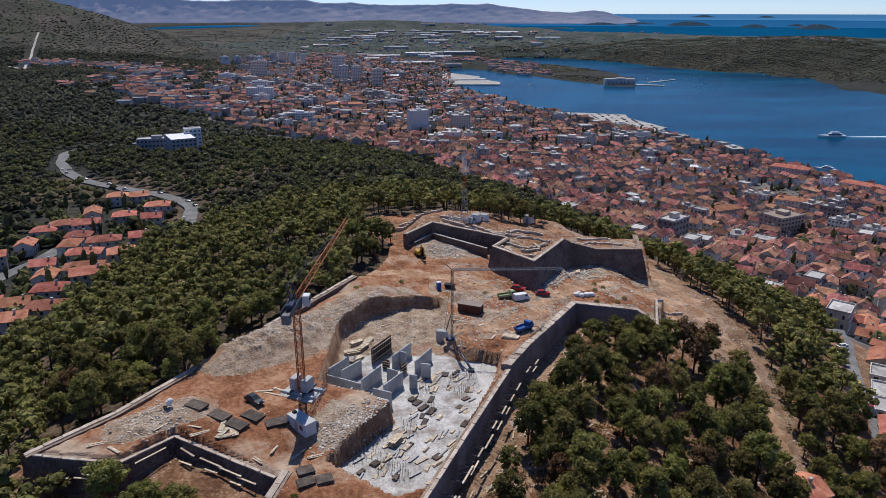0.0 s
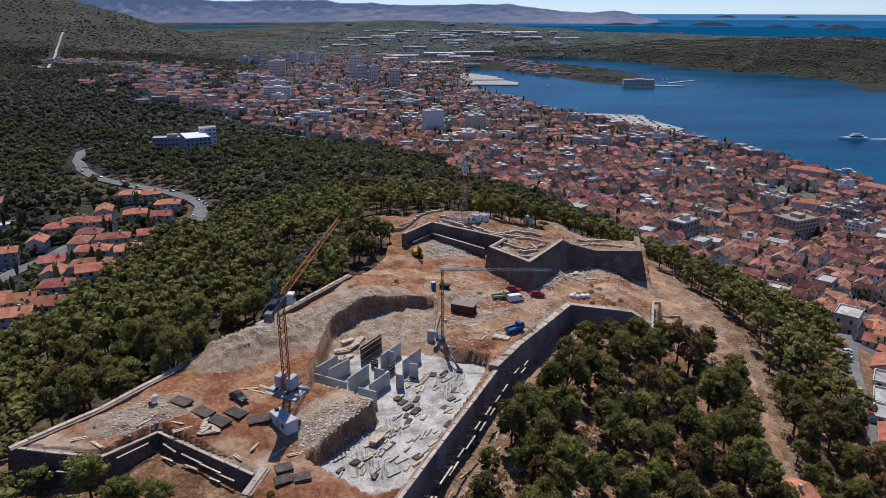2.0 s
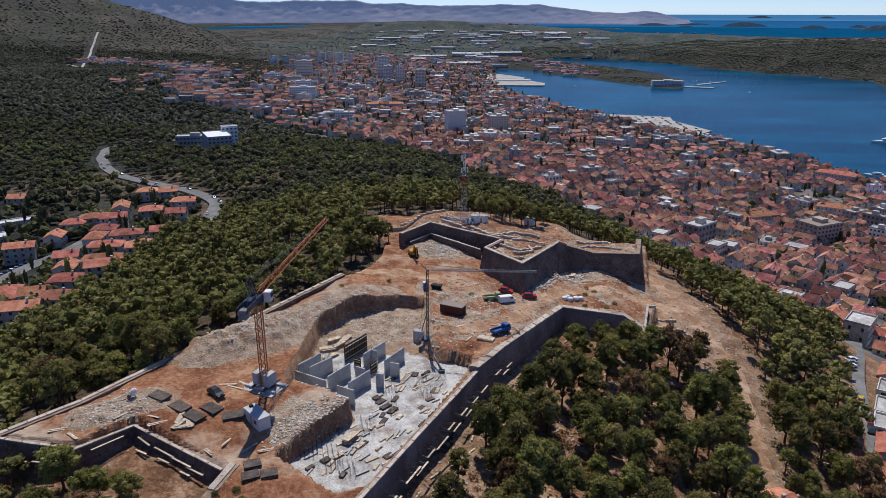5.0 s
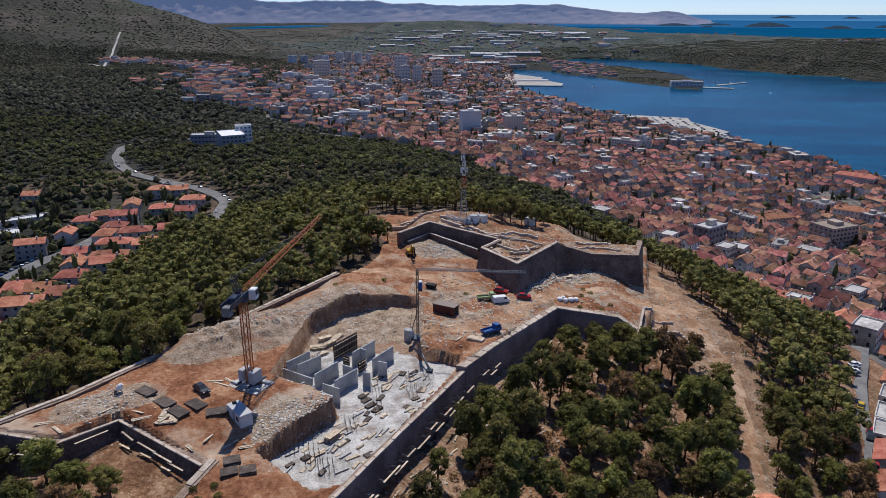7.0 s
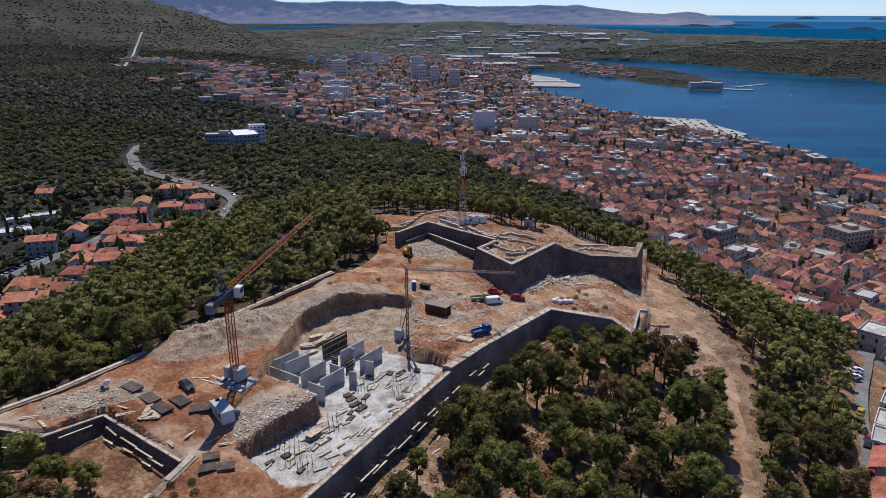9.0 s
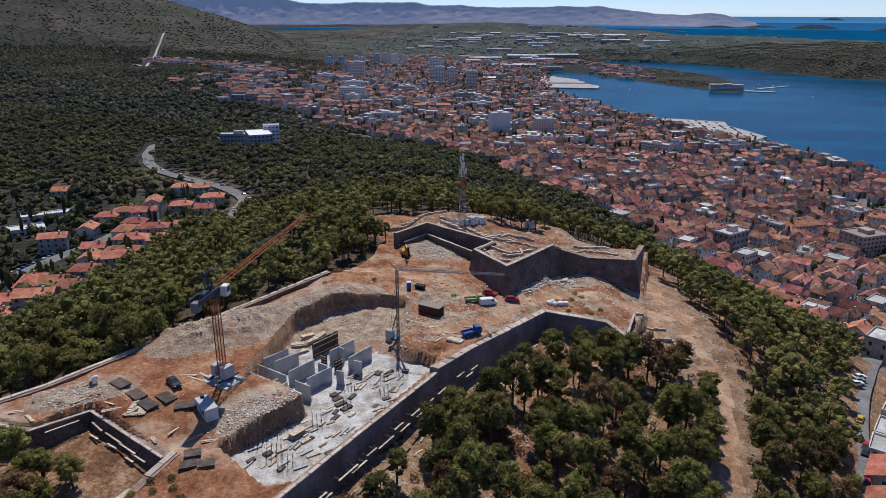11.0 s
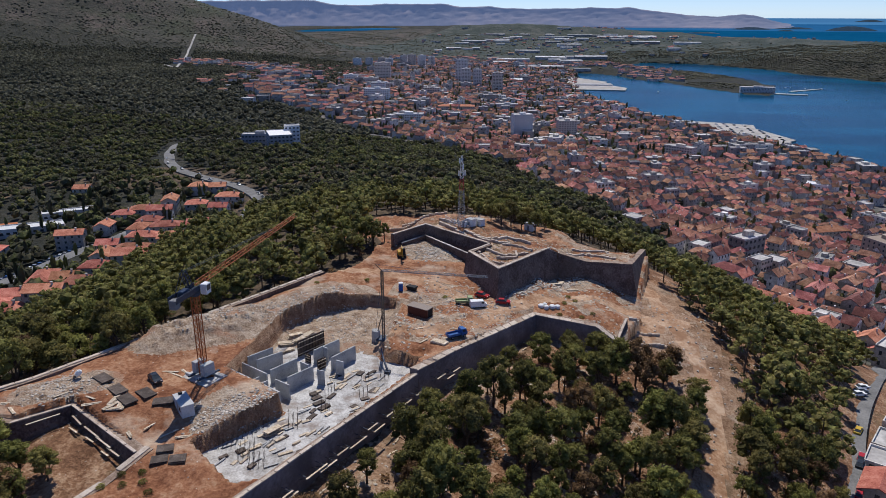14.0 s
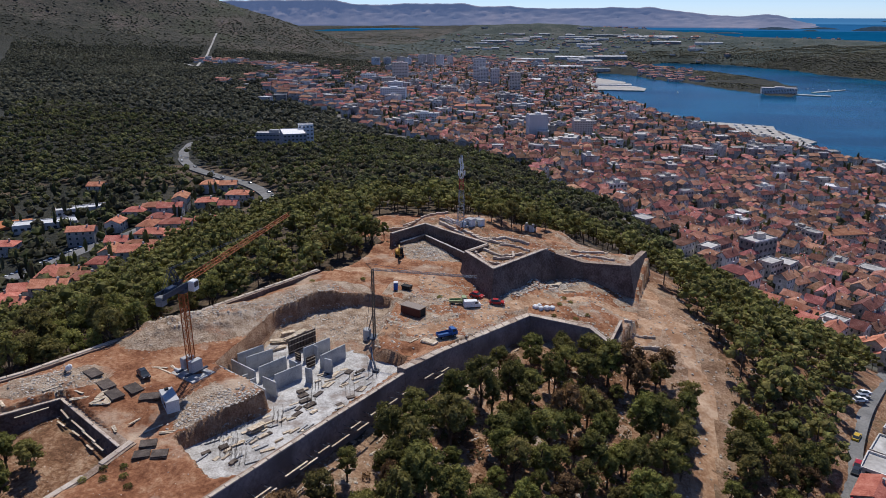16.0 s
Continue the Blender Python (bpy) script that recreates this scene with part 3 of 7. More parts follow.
def lines(lo, hi, first, last, step, grow, cap, reach):
    """Grid lines, fine between first and last, widening outward."""
    out = list(np.arange(first, last + 1e-6, step))
    for sign, limit in ((1, hi), (-1, lo)):
        s, p = step, last if sign > 0 else first
        while p * sign < limit * sign:
            s = min(s * grow, cap) if abs(p) < reach and not (sign < 0 and lo == -9000) else s * 1.07
            p += sign * s
            out.append(p)
    return np.array(sorted(out))


XS, YS = lines(-32000, 32000, -76, 78, 0.6, 1.09, 24, 800), lines(-9000, 33000, 80, 236, 0.6, 1.09, 22, 2500)
gx, gy = np.meshgrid(XS, YS)
gz = ground(gx.ravel(), gy.ravel())
flat = np.column_stack((gx.ravel(), gy.ravel(), gz))
nx, ny = len(XS), len(YS)
idx = np.arange(nx * ny).reshape(ny, nx)
quads = np.column_stack((idx[:-1, :-1].ravel(), idx[:-1, 1:].ravel(), idx[1:, 1:].ravel(), idx[1:, :-1].ravel()))
mid = flat[quads].mean(1)
mx, my = mid[:, 0], mid[:, 1]
TOWN = [(104, 345), (128, 300), (158, 268), (150, 224), (140, 195), (128, 165), (118, 120), (130, 40), (520, -200), (520, 500), (500, 740), (480, 830), (440, 900), (400, 1060), (160, 1470), (40, 1830), (20, 2600), (-420, 2700), (-560, 2350),
        (-520, 1750), (-430, 1300), (-330, 980), (-150, 800), (-20, 640), (60, 480), (95, 390)]
HAMLET = [(-132, 200), (-190, 180), (-330, 240), (-330, 440), (-215, 445), (-165, 412), (-138, 345), (-130, 300), (-128, 245)]
town_here = inside(TOWN, mx, my) | inside(HAMLET, mx, my)
r_mid = np.hypot(mx, my)
slot = np.full(len(quads), 3)
slot[inside(TOWN, mx, my)] = 4
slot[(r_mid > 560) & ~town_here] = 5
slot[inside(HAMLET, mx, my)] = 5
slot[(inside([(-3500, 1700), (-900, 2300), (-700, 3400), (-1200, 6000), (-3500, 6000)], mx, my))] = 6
# beyond 3 km the land takes the haze-lightened colour
slot[(r_mid > 3000) & ~town_here & (mx > -1100)] = 9
near = (np.abs(mx) < 90) & (my > 55) & (my < 275)
fort_here = near & (inside(PLATFORM, mx, my) | inside(UPPER, mx, my))
slot[fort_here] = 0
ROADS = [[(-27, 196), (-12, 199), (2, 196), (18, 187), (28, 181), (24, 172), (14, 163), (4, 160)], [(28, 181), (38, 195), (48, 200), (60, 205), (72, 202), (80, 206)]]
for r in ROADS:
    slot[near & (edge(r, mx, my, False) < 2.3 + 0.5 * waves(mx, my, 4))] = 1
TRAILS = [[(71, 224), (74, 209), (78.5, 198.5), (82, 188), (84, 179), (83.5, 168), (81.5, 152), (79, 136), (77, 118)], [(73, 204), (68, 192), (64.5, 180)], [(33, 168), (27.4, 150), (21.4, 136), (11.6, 111), (3.6, 91), (0, 82)]]
bare = edge(TRAILS[0], mx, my, False)
slot[(slot == 3) & near & (edge(TRAILS[2], mx, my, False) < 5.5 + 1.5 * waves(mx, my, 6, 1))] = 11
slot[inside([(-34, 232), (12, 238), (12, 272), (-30, 270)], mx, my)] = 0
slot[(slot == 3) & (mx > 50) & (bare < np.where(my > 172, 10.5, 6.5) + 2.5 * waves(mx, my, 7, 3))] = 11
for r in TRAILS[:2]:
    slot[(mx < 110) & (my < 260) & (my > 90) & ~fort_here & (edge(r, mx, my, False) < 2.6 + 0.9 * waves(mx, my, 5))] = 1
slot[near & fort_here & (edge([(-46, 140), (-37, 147), (-27, 161), (-14, 178)], mx, my, False) < 9)] = 2
slot[near & inside(PIT, mx, my) & (edge(PIT, mx, my) > 1.2) & (my > 152)] = 2
slot[near & fort_here & (edge([(-58, 112), (-48, 119)], mx, my, False) < 4.5)] = 2
slot[near & inside([(-22, 124), (-10, 117), (-22, 108), (-26, 116)], mx, my)] = 2
slot[near & inside([(-12, 226), (0, 232), (13, 212), (-4, 210)], mx, my)] = 2
loose = waves(mx, my, 6, 2) + 0.6 * waves(mx, my, 2.2, 8)
slot[near & fort_here & (slot == 0) & (mx > -4) & (mx < 37) & (my > 156) & (my < 196) & (loose > -0.1)] = 2
slot[near & inside(UPPER, mx, my) & (slot == 0) & (loose > 0.75)] = 2
slot[near & fort_here & (slot == 0) & (mx > 40) & (loose > 0.1)] = 2
slot[near & ~fort_here & np.isin(slot, (3, 11)) & (mx > 0) & (loose > 0.62)] = 2
# wooded slopes get the floor with tree shade in its colour
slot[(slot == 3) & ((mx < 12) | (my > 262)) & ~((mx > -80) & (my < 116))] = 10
slot[near & inside(UPPER, mx, my) & (slot == 0) & (loose > -0.25)] = 3
flat = folded(flat)
corner_z = gz[quads]
steep = near & ((corner_z.max(1) - corner_z.min(1)) > 0.9) & (edge(PIT, mx, my) < 3)
slot[steep] = 8
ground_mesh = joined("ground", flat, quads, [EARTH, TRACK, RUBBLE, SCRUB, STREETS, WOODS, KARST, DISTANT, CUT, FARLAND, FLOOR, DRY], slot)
ground_mesh.polygons.foreach_set("use_smooth", np.ones(len(quads), bool))
tagged(new("ground", ground_mesh), "dry red-brown hill with rubble, scrub and bare tracks", "ground", kind="structure")

# the sea, one sheet to the horizon; its outer rings carry painted haze
rings = np.concatenate((np.linspace(300, 2400, 22), 2400 * 1.03 ** np.arange(1, 88), [33000]))
turns = np.linspace(0, 2 * np.pi, 257)[:-1]
sea_v = folded([(CAM_MID[0] + r * math.sin(a), CAM_MID[1] + r * math.cos(a), 0) for r in rings[rings <= 33000] for a in turns])
nr = len(sea_v) // 256
si = np.arange(nr * 256).reshape(nr, 256)
sq = np.column_stack((si[:-1].ravel(), np.roll(si, -1, 1)[:-1].ravel(), np.roll(si, -1, 1)[1:].ravel(), si[1:].ravel()))
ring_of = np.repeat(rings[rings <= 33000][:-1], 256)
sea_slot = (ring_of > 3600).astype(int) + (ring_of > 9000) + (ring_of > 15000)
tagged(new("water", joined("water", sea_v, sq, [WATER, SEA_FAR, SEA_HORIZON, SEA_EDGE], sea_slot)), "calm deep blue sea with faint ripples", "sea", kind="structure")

# the far range behind the bay, a backdrop beyond all else, hazed by emission
crest_b, crest_s = np.array(SKYLINE).T
bearing = np.linspace(-1.15, 0.287, 420)
rise = np.interp(bearing, crest_b, crest_s) + 0.0007 * waves(bearing * 300, bearing * 170, 5.0)
range_v = []
for j in range(19):
    k = j / 16
    far_r = 10200 + 4300 * k
    top = np.maximum(190 + rise * 14500, -30)
    fold_n = waves(bearing * 3000 + 260 * k, bearing * 900 + 900 * k, 46, 2) + 0.6 * waves(bearing * 5200, bearing * 800 + 1500 * k, 31, 5)
    z = top * (min(k, 1) ** 1.15) * (1 + 0.16 * (1 - min(k, 1)) * fold_n) + 9 * np.sin(math.pi * min(k, 1)) * fold_n - (60 if j == 0 else 0)
    z = np.where(k > 1, top * (1 - 1.6 * (k - 1)), np.minimum(z, 190 - (190 - top) * far_r / 14500 - 4 * (1 - k)))
    d = np.hypot(bearing, 1)
    range_v.append(np.column_stack((CAM_MID[0] + bearing / d * far_r, CAM_MID[1] + far_r / d, z)))
range_v = folded(np.concatenate(range_v))
ri = np.arange(19 * 420).reshape(19, 420)
range_q = np.column_stack((ri[:-1, :-1].ravel(), ri[:-1, 1:].ravel(), ri[1:, 1:].ravel(), ri[1:, :-1].ravel()))
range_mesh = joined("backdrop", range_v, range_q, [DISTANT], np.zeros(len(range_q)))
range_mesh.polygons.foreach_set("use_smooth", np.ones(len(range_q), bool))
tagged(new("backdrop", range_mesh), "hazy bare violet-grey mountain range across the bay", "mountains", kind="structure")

# islands
for cx, cy, a, b, h in ISLES:
    a, b, h = a * 0.8, b * 0.8, h * 0.5
    vs = [(cx, cy, h)]
    for i in range(1, 7):
        for j in range(28):
            t = 2 * math.pi * j / 28
            q = i / 6 * (1 + 0.12 * math.sin(3 * t + cx) + 0.07 * math.sin(7 * t + cy))
            vs.append((cx + a * q * math.cos(t), cy + b * q * math.sin(t), h * (1 - (i / 6) ** 1.7) * (1 + 0.15 * math.sin(5 * t + i)) - (1.5 if i == 6 else 0)))
    fs = [(0, 1 + j, 1 + (j + 1) % 28) for j in range(28)] + [(1 + (i - 1) * 28 + j, 1 + i * 28 + j, 1 + i * 28 + (j + 1) % 28, 1 + (i - 1) * 28 + (j + 1) % 28) for i in range(1, 6) for j in range(28)]
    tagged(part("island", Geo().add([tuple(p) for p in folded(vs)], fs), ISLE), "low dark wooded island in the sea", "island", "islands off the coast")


# ---- fortress walls ----
def gz_at(x, y):
    return float(ground(x, y)[0])


def rampart(name, line, tops, thick, label, side=1, batter=0.10, foot=None, cope=0.5, proud=0.12, stone=None, skin=None):
    """A battered masonry wall along a line of corners (outer top edge), with a coping of separate stones. side: +1 when the outside lies to the right."""
    holder = tagged(new(name), label, "wall", kind="structure")
    n = len(line)
    pts = [Vector((x, y, 0)) for x, y in line]
    way = [(pts[min(i + 1, n - 1)] - pts[max(i - 1, 0)]).normalized() for i in range(n)]

    def corner(i, off):
        """The corner pushed out by off, mitred."""
        if i in (0, n - 1):
            d = (pts[1] - pts[0]).normalized() if i == 0 else (pts[-1] - pts[-2]).normalized()
            return pts[i] + Vector((d.y, -d.x, 0)) * off * side
        a, b = (pts[i] - pts[i - 1]).normalized(), (pts[i + 1] - pts[i]).normalized()
        na, nb = Vector((a.y, -a.x, 0)), Vector((b.y, -b.x, 0))
        m = (na + nb).normalized()
        return pts[i] + m * (off * side / max(0.4, m.dot(na)))

    g = Geo()
    ring = []
    for i in range(n):
        lo = min(gz_at(corner(i, 1.2).x, corner(i, 1.2).y), gz_at(corner(i, 3).x, corner(i, 3).y)) - 1.6 if foot is None else foot[i]
        h = tops[i] - lo
        o, q = corner(i, batter * h), corner(i, 0)
        r, s = corner(i, -thick), corner(i, -thick)
        ring.append([(o.x, o.y, lo), (q.x, q.y, tops[i]), (r.x, r.y, tops[i]), (s.x, s.y, lo)])
    # courses between the corners, slightly uneven
    rng = random.Random(name)
    rows = []
    for i in range(n - 1):
        k = max(1, int((pts[i + 1] - pts[i]).length / 2.0))
        for j in range(k):
            u = j / k
            rows.append([Vector(a).lerp(Vector(b), u) for a, b in zip(ring[i], ring[i + 1])])
    rows.append([Vector(a) for a in ring[-1]])
    m = 5
    verts = []
    for q in rows:
        jig = rng.uniform(-0.05, 0.05)
        face = [q[0].lerp(q[1], u / m) for u in range(m + 1)]
        for p in face[1:-1]:
            p += Vector((rng.uniform(-0.06, 0.06), rng.uniform(-0.06, 0.06), 0))
        face[-1].z += jig
        back = q[2].copy()
        back.z += jig
        verts += face + [back, q[3]]
    c = m + 3
    faces = []
    for i in range(len(rows) - 1):
        faces += [(i * c + j, (i + 1) * c + j, (i + 1) * c + (j + 1) % c, i * c + (j + 1) % c) for j in range(c)]
    faces += [tuple(range(c)), tuple(range((len(rows) - 1) * c, len(rows) * c))]
    g.add(verts, faces)
    # top faces take CAP, paler than the outer face
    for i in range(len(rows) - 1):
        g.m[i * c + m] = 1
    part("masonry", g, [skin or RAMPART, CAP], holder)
    if cope:
        for i in range(n - 1):
            length = (pts[i + 1] - pts[i]).length
            k = max(1, int(length / 3.0))
            a0, a1, b0, b1 = (Vector(ring[i][1]), Vector(ring[i + 1][1]), Vector(corner(i, -cope)), Vector(corner(i + 1, -cope)))
            b0.z, b1.z = a0.z, a1.z
            for j in range(k):
                u, v = j / k + 0.004, (j + 1) / k - 0.004
                if rng.random() < 0.04:
                    continue
                p, q, r, s = a0.lerp(a1, u), a0.lerp(a1, v), b0.lerp(b1, v), b0.lerp(b1, u)
                out = (p - s).normalized() * proud
                h = 0.17 + rng.uniform(-0.04, 0.05)
                z = [p.z - 0.05, q.z - 0.05, r.z - 0.05, s.z - 0.05]
                t = [w + 0.05 + h for w in z]
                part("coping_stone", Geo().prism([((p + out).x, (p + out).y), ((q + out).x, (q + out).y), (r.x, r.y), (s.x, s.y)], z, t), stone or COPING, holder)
    return holder


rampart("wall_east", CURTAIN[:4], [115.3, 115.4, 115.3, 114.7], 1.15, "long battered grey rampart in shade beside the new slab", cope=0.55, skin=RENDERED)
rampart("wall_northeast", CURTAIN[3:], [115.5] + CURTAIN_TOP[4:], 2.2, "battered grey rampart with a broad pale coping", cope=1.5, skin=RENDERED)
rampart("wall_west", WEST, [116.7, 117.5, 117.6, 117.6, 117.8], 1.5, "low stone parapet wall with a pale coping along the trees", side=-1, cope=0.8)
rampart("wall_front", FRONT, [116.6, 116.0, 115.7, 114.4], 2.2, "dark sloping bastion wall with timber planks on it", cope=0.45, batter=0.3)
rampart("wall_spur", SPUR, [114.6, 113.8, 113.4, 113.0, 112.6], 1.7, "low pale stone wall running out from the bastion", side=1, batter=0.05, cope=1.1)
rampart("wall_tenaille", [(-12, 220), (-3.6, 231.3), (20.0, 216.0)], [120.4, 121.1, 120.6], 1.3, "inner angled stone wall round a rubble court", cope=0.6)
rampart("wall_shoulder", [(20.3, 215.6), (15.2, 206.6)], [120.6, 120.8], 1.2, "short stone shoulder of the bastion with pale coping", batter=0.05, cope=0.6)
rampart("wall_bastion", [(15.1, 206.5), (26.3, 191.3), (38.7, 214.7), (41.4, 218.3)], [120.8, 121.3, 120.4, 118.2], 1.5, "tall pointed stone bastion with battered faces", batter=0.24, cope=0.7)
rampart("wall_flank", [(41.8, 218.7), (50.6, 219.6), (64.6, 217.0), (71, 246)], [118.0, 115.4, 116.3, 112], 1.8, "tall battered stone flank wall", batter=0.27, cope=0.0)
rampart("wall_stub", [(59.0, 176.6), (62.4, 190.0)], [107.8, 109.8], 0.8, "short cross wall of pale stone", cope=0.5)
rampart("wall_ledge", [(-9.4, 220.6), (-3.4, 229.3), (13.9, 212.6)], [117.3, 117.7, 118.0], 0.5, "low inner footing wall with a white top course", cope=0.5, batter=0.0, stone=SLAB)

# concrete slab in the pit
SLAB_RING = [(-20.4, 107.2), (-8.4, 98.4), (-2.4, 100.2), (12.2, 140.6), (13.0, 147.2), (6.8, 149.6), (-5.5, 157.5), (-15.5, 167.5), (-23.2, 163.0), (-24.8, 131.6), (-9.7, 124.0)]
tagged(part("slab", Geo().prism(SLAB_RING, 110.4, 111.22), SLAB), "pale concrete floor slab with dust and stains", "floor", kind="structure")


# ---- trees ----
def leafy(rng, centre, radius, count, size, squash=0.75):
    """A clump of small leaf facets round centre: vertices and triangles."""
    n = rng.normal(size=(count, 3))
    n /= np.linalg.norm(n, axis=1)[:, None]
    n[:, 2] = np.where(n[:, 2] < -0.35, -n[:, 2], n[:, 2])
    rad = radius * rng.uniform(0.62, 1.08, (count, 1))
    p = np.asarray(centre) + n * rad * (1, 1, squash)
    tilt = n + rng.normal(scale=0.42, size=(count, 3)) + (0, 0, 0.22)
    tilt /= np.linalg.norm(tilt, axis=1)[:, None]
    a = np.cross(tilt, (0.3, 0.2, 0.93))
    a /= np.linalg.norm(a, axis=1)[:, None] + 1e-6
    b = np.cross(tilt, a)
    s = size * rng.uniform(0.6, 1.35, (count, 1))
    v = np.stack((p - a * s, p + b * s * 0.8, p + a * s, p - b * s * 0.9 + tilt * s * 0.3), 1).reshape(-1, 3)
    k = np.arange(count)[:, None] * 4
    t = np.concatenate((k + (0, 1, 2), k + (0, 2, 3)))
    return v, t


def blob(rng, centre, radius, squash=0.8):
    """A small uneven lump: an icosahedron pushed about."""
    g = (1 + 5 ** 0.5) / 2
    v = np.array([(-1, g, 0), (1, g, 0), (-1, -g, 0), (1, -g, 0), (0, -1, g), (0, 1, g), (0, -1, -g), (0, 1, -g), (g, 0, -1), (g, 0, 1), (-g, 0, -1), (-g, 0, 1)]) / 1.9
    t = np.array([(0, 11, 5), (0, 5, 1), (0, 1, 7), (0, 7, 10), (0, 10, 11), (1, 5, 9), (5, 11, 4), (11, 10, 2), (10, 7, 6), (7, 1, 8), (3, 9, 4), (3, 4, 2), (3, 2, 6), (3, 6, 8), (3, 8, 9), (4, 9, 5), (2, 4, 11), (6, 2, 10), (8, 6, 7), (9, 8, 1)])
    v = v * rng.uniform(0.72, 1.2, (12, 1)) * radius * (1, 1, squash) + centre
    return v, t


def pine_plan(rng, tall, wide, clumps):
    """The limbs of a pine: trunk points and clump centres with radii, a broad uneven dome on a bare leaning trunk."""
    lean = rng.normal(scale=0.5, size=2)
    trunk = [(lean[0] * k * k + 0.1 * rng.normal() * k, lean[1] * k * k + 0.1 * rng.normal() * k, k * tall) for k in (0, 0.25, 0.5, 0.72, 0.9)]
    tips = []
    flat_ = rng.uniform(0.44, 0.54)
    for i in range(clumps):
        a = 2.4 * i + rng.uniform(-0.6, 0.6)
        k = (i + 0.5) / clumps
        h = tall * (flat_ + (0.97 - flat_) * k) + rng.uniform(-0.25, 0.25)
        r = wide * math.sqrt(max(0.04, 1 - ((k - 0.22) / 0.80) ** 2)) * rng.uniform(0.42, 0.86)
        tips.append((np.array((lean[0] * k + math.cos(a) * r, lean[1] * k + math.sin(a) * r, h)), wide * rng.uniform(0.27, 0.42)))
    return trunk, tips


def near_pine(seed):
    """Meshes for a pine seen close: trunk with limbs, crown of many small needle tufts."""
    rng = np.random.default_rng(seed)
    tall, wide = rng.uniform(7.6, 10.4), rng.uniform(2.9, 4.1)
    trunk, tips = pine_plan(rng, tall, wide, 23)
    g = Geo()
    g.tube([(x, y, z - (0.6 if z == 0 else 0)) for x, y, z in trunk], [0.27, 0.22, 0.17, 0.12, 0.05], 7)
    vs, ts, n = [], [], 0
    for c, r in tips:
        k = min(3, max(1, int(c[2] / tall * 4) - 1))
        a = np.array(trunk[k])
        m = (a + c) / 2 - (0, 0, 0.2)
        g.tube([tuple(a), tuple(m), tuple(c)], [0.085, 0.06, 0.025], 3)
        v, t = leafy(rng, c, r, 50, 0.20, 0.72)
        vs.append(v), ts.append(t + n)
        n += len(v)
        v, t = blob(rng, c - (0, 0, 0.1), r * 0.74, 0.62)
        vs.append(v), ts.append(t + n)
        n += len(v)
    v, t = np.concatenate(vs), np.concatenate(ts)
    return g.mesh("trunk", BARK), v, t


def wood_pine(seed, clumps, leaves, size):
    """Arrays for a pine in the joined woods: slot 0 foliage, 1 bark."""
    rng = np.random.default_rng(seed)
    tall, wide = rng.uniform(7.2, 10.2), rng.uniform(2.9, 4.1)
    trunk, tips = pine_plan(rng, tall, wide, clumps)
    g = Geo().tube([trunk[0], trunk[2], trunk[4]], [0.24, 0.17, 0.05], 4)
    v0, t0, _ = g.arrays()
    vs, ts, ss, n = [v0], [t0], [np.ones(len(t0), int)], len(v0)
    for c, r in tips:
        v, t = blob(rng, c, r * 1.0, 0.7)
        vs.append(v), ts.append(t + n), ss.append(np.zeros(len(t), int))
        n += len(v)
        v, t = leafy(rng, c, r * 1.25, leaves, size, 0.72)
        vs.append(v), ts.append(t + n), ss.append(np.zeros(len(t), int))
        n += len(v)
    return np.concatenate(vs), np.concatenate(ts), np.concatenate(ss)


def far_pine(seed):
    """A cheaper pine for woods some hundred metres off: lumps with loose leaf facets round them."""
    rng = np.random.default_rng(seed)
    vs, ts, n = [], [], 0
    for _ in range(2):
        c = np.array((rng.normal() * 1.3, rng.normal() * 1.3, rng.uniform(4.4, 6.6)))
        for v, t in (blob(rng, c, rng.uniform(1.9, 2.5), 0.72), leafy(rng, c, 2.5, 9, 0.8)):
            vs.append(v), ts.append(t + n)
            n += len(v)
    t = np.concatenate(ts)
    return np.concatenate(vs), t, np.zeros(len(t), int)


HIGHWAY = [(-126, 340), (-131, 352), (-139, 370), (-144, 388), (-147, 400), (-154, 412), (-170, 430), (-190, 448), (-212, 463), (-232, 475), (-256, 491), (-280, 518), (-293, 539), (-308, 562), (-321, 590), (-331, 612), (-334, 632), (-331, 655), (-322, 680), (-300, 708)]
rng = np.random.default_rng(7)


def wooded(x, y):
    """Where pines grow on the near hill."""
    x, y = np.asarray(x, float), np.asarray(y, float)
    ok = ~inside(PLATFORM, x, y) & ~inside(UPPER, x, y) & (edge(PLATFORM, x, y) > 2.5)
    ok &= ~inside(TOWN, x, y) & ~inside(HAMLET, x, y)
    ok &= edge(HIGHWAY, x, y, False) > 7
    ok &= edge([(a + 3, b - 9) for a, b in HIGHWAY], x, y, False) > 8
    ok &= edge(TRAILS[0], x, y, False) > np.where(y > 182, 8.0, 4.4) + 1.8 * waves(x, y, 7, 3)
    ok &= edge(TRAILS[1], x, y, False) > 4.5
    ok &= ~((edge(CURTAIN[:6], x, y, False) < 8.0) & (x > -10))
    ok &= ~inside([(99, 118), (111, 160), (118, 182), (126, 205), (134, 223), (147, 250), (190, 250), (190, 60), (94, 60)], x, y)
    ok &= ~inside([(-54, 104), (-49, 110), (-27, 100), (-30, 86), (-42, 88), (-50, 96)], x, y)
    ok &= ~inside([(60, 182), (90, 175), (92, 200), (80, 226), (64, 222)], x, y)
    ok &= ~inside([(-34, 232), (12, 238), (12, 272), (-30, 270)], x, y)
    ok &= ~inside([(38, 236), (74, 230), (84, 258), (46, 272)], x, y)
    ok &= ~inside([(-238, 612), (-306, 672), (-270, 706), (-205, 672), (-210, 625)], x, y)
    return ok


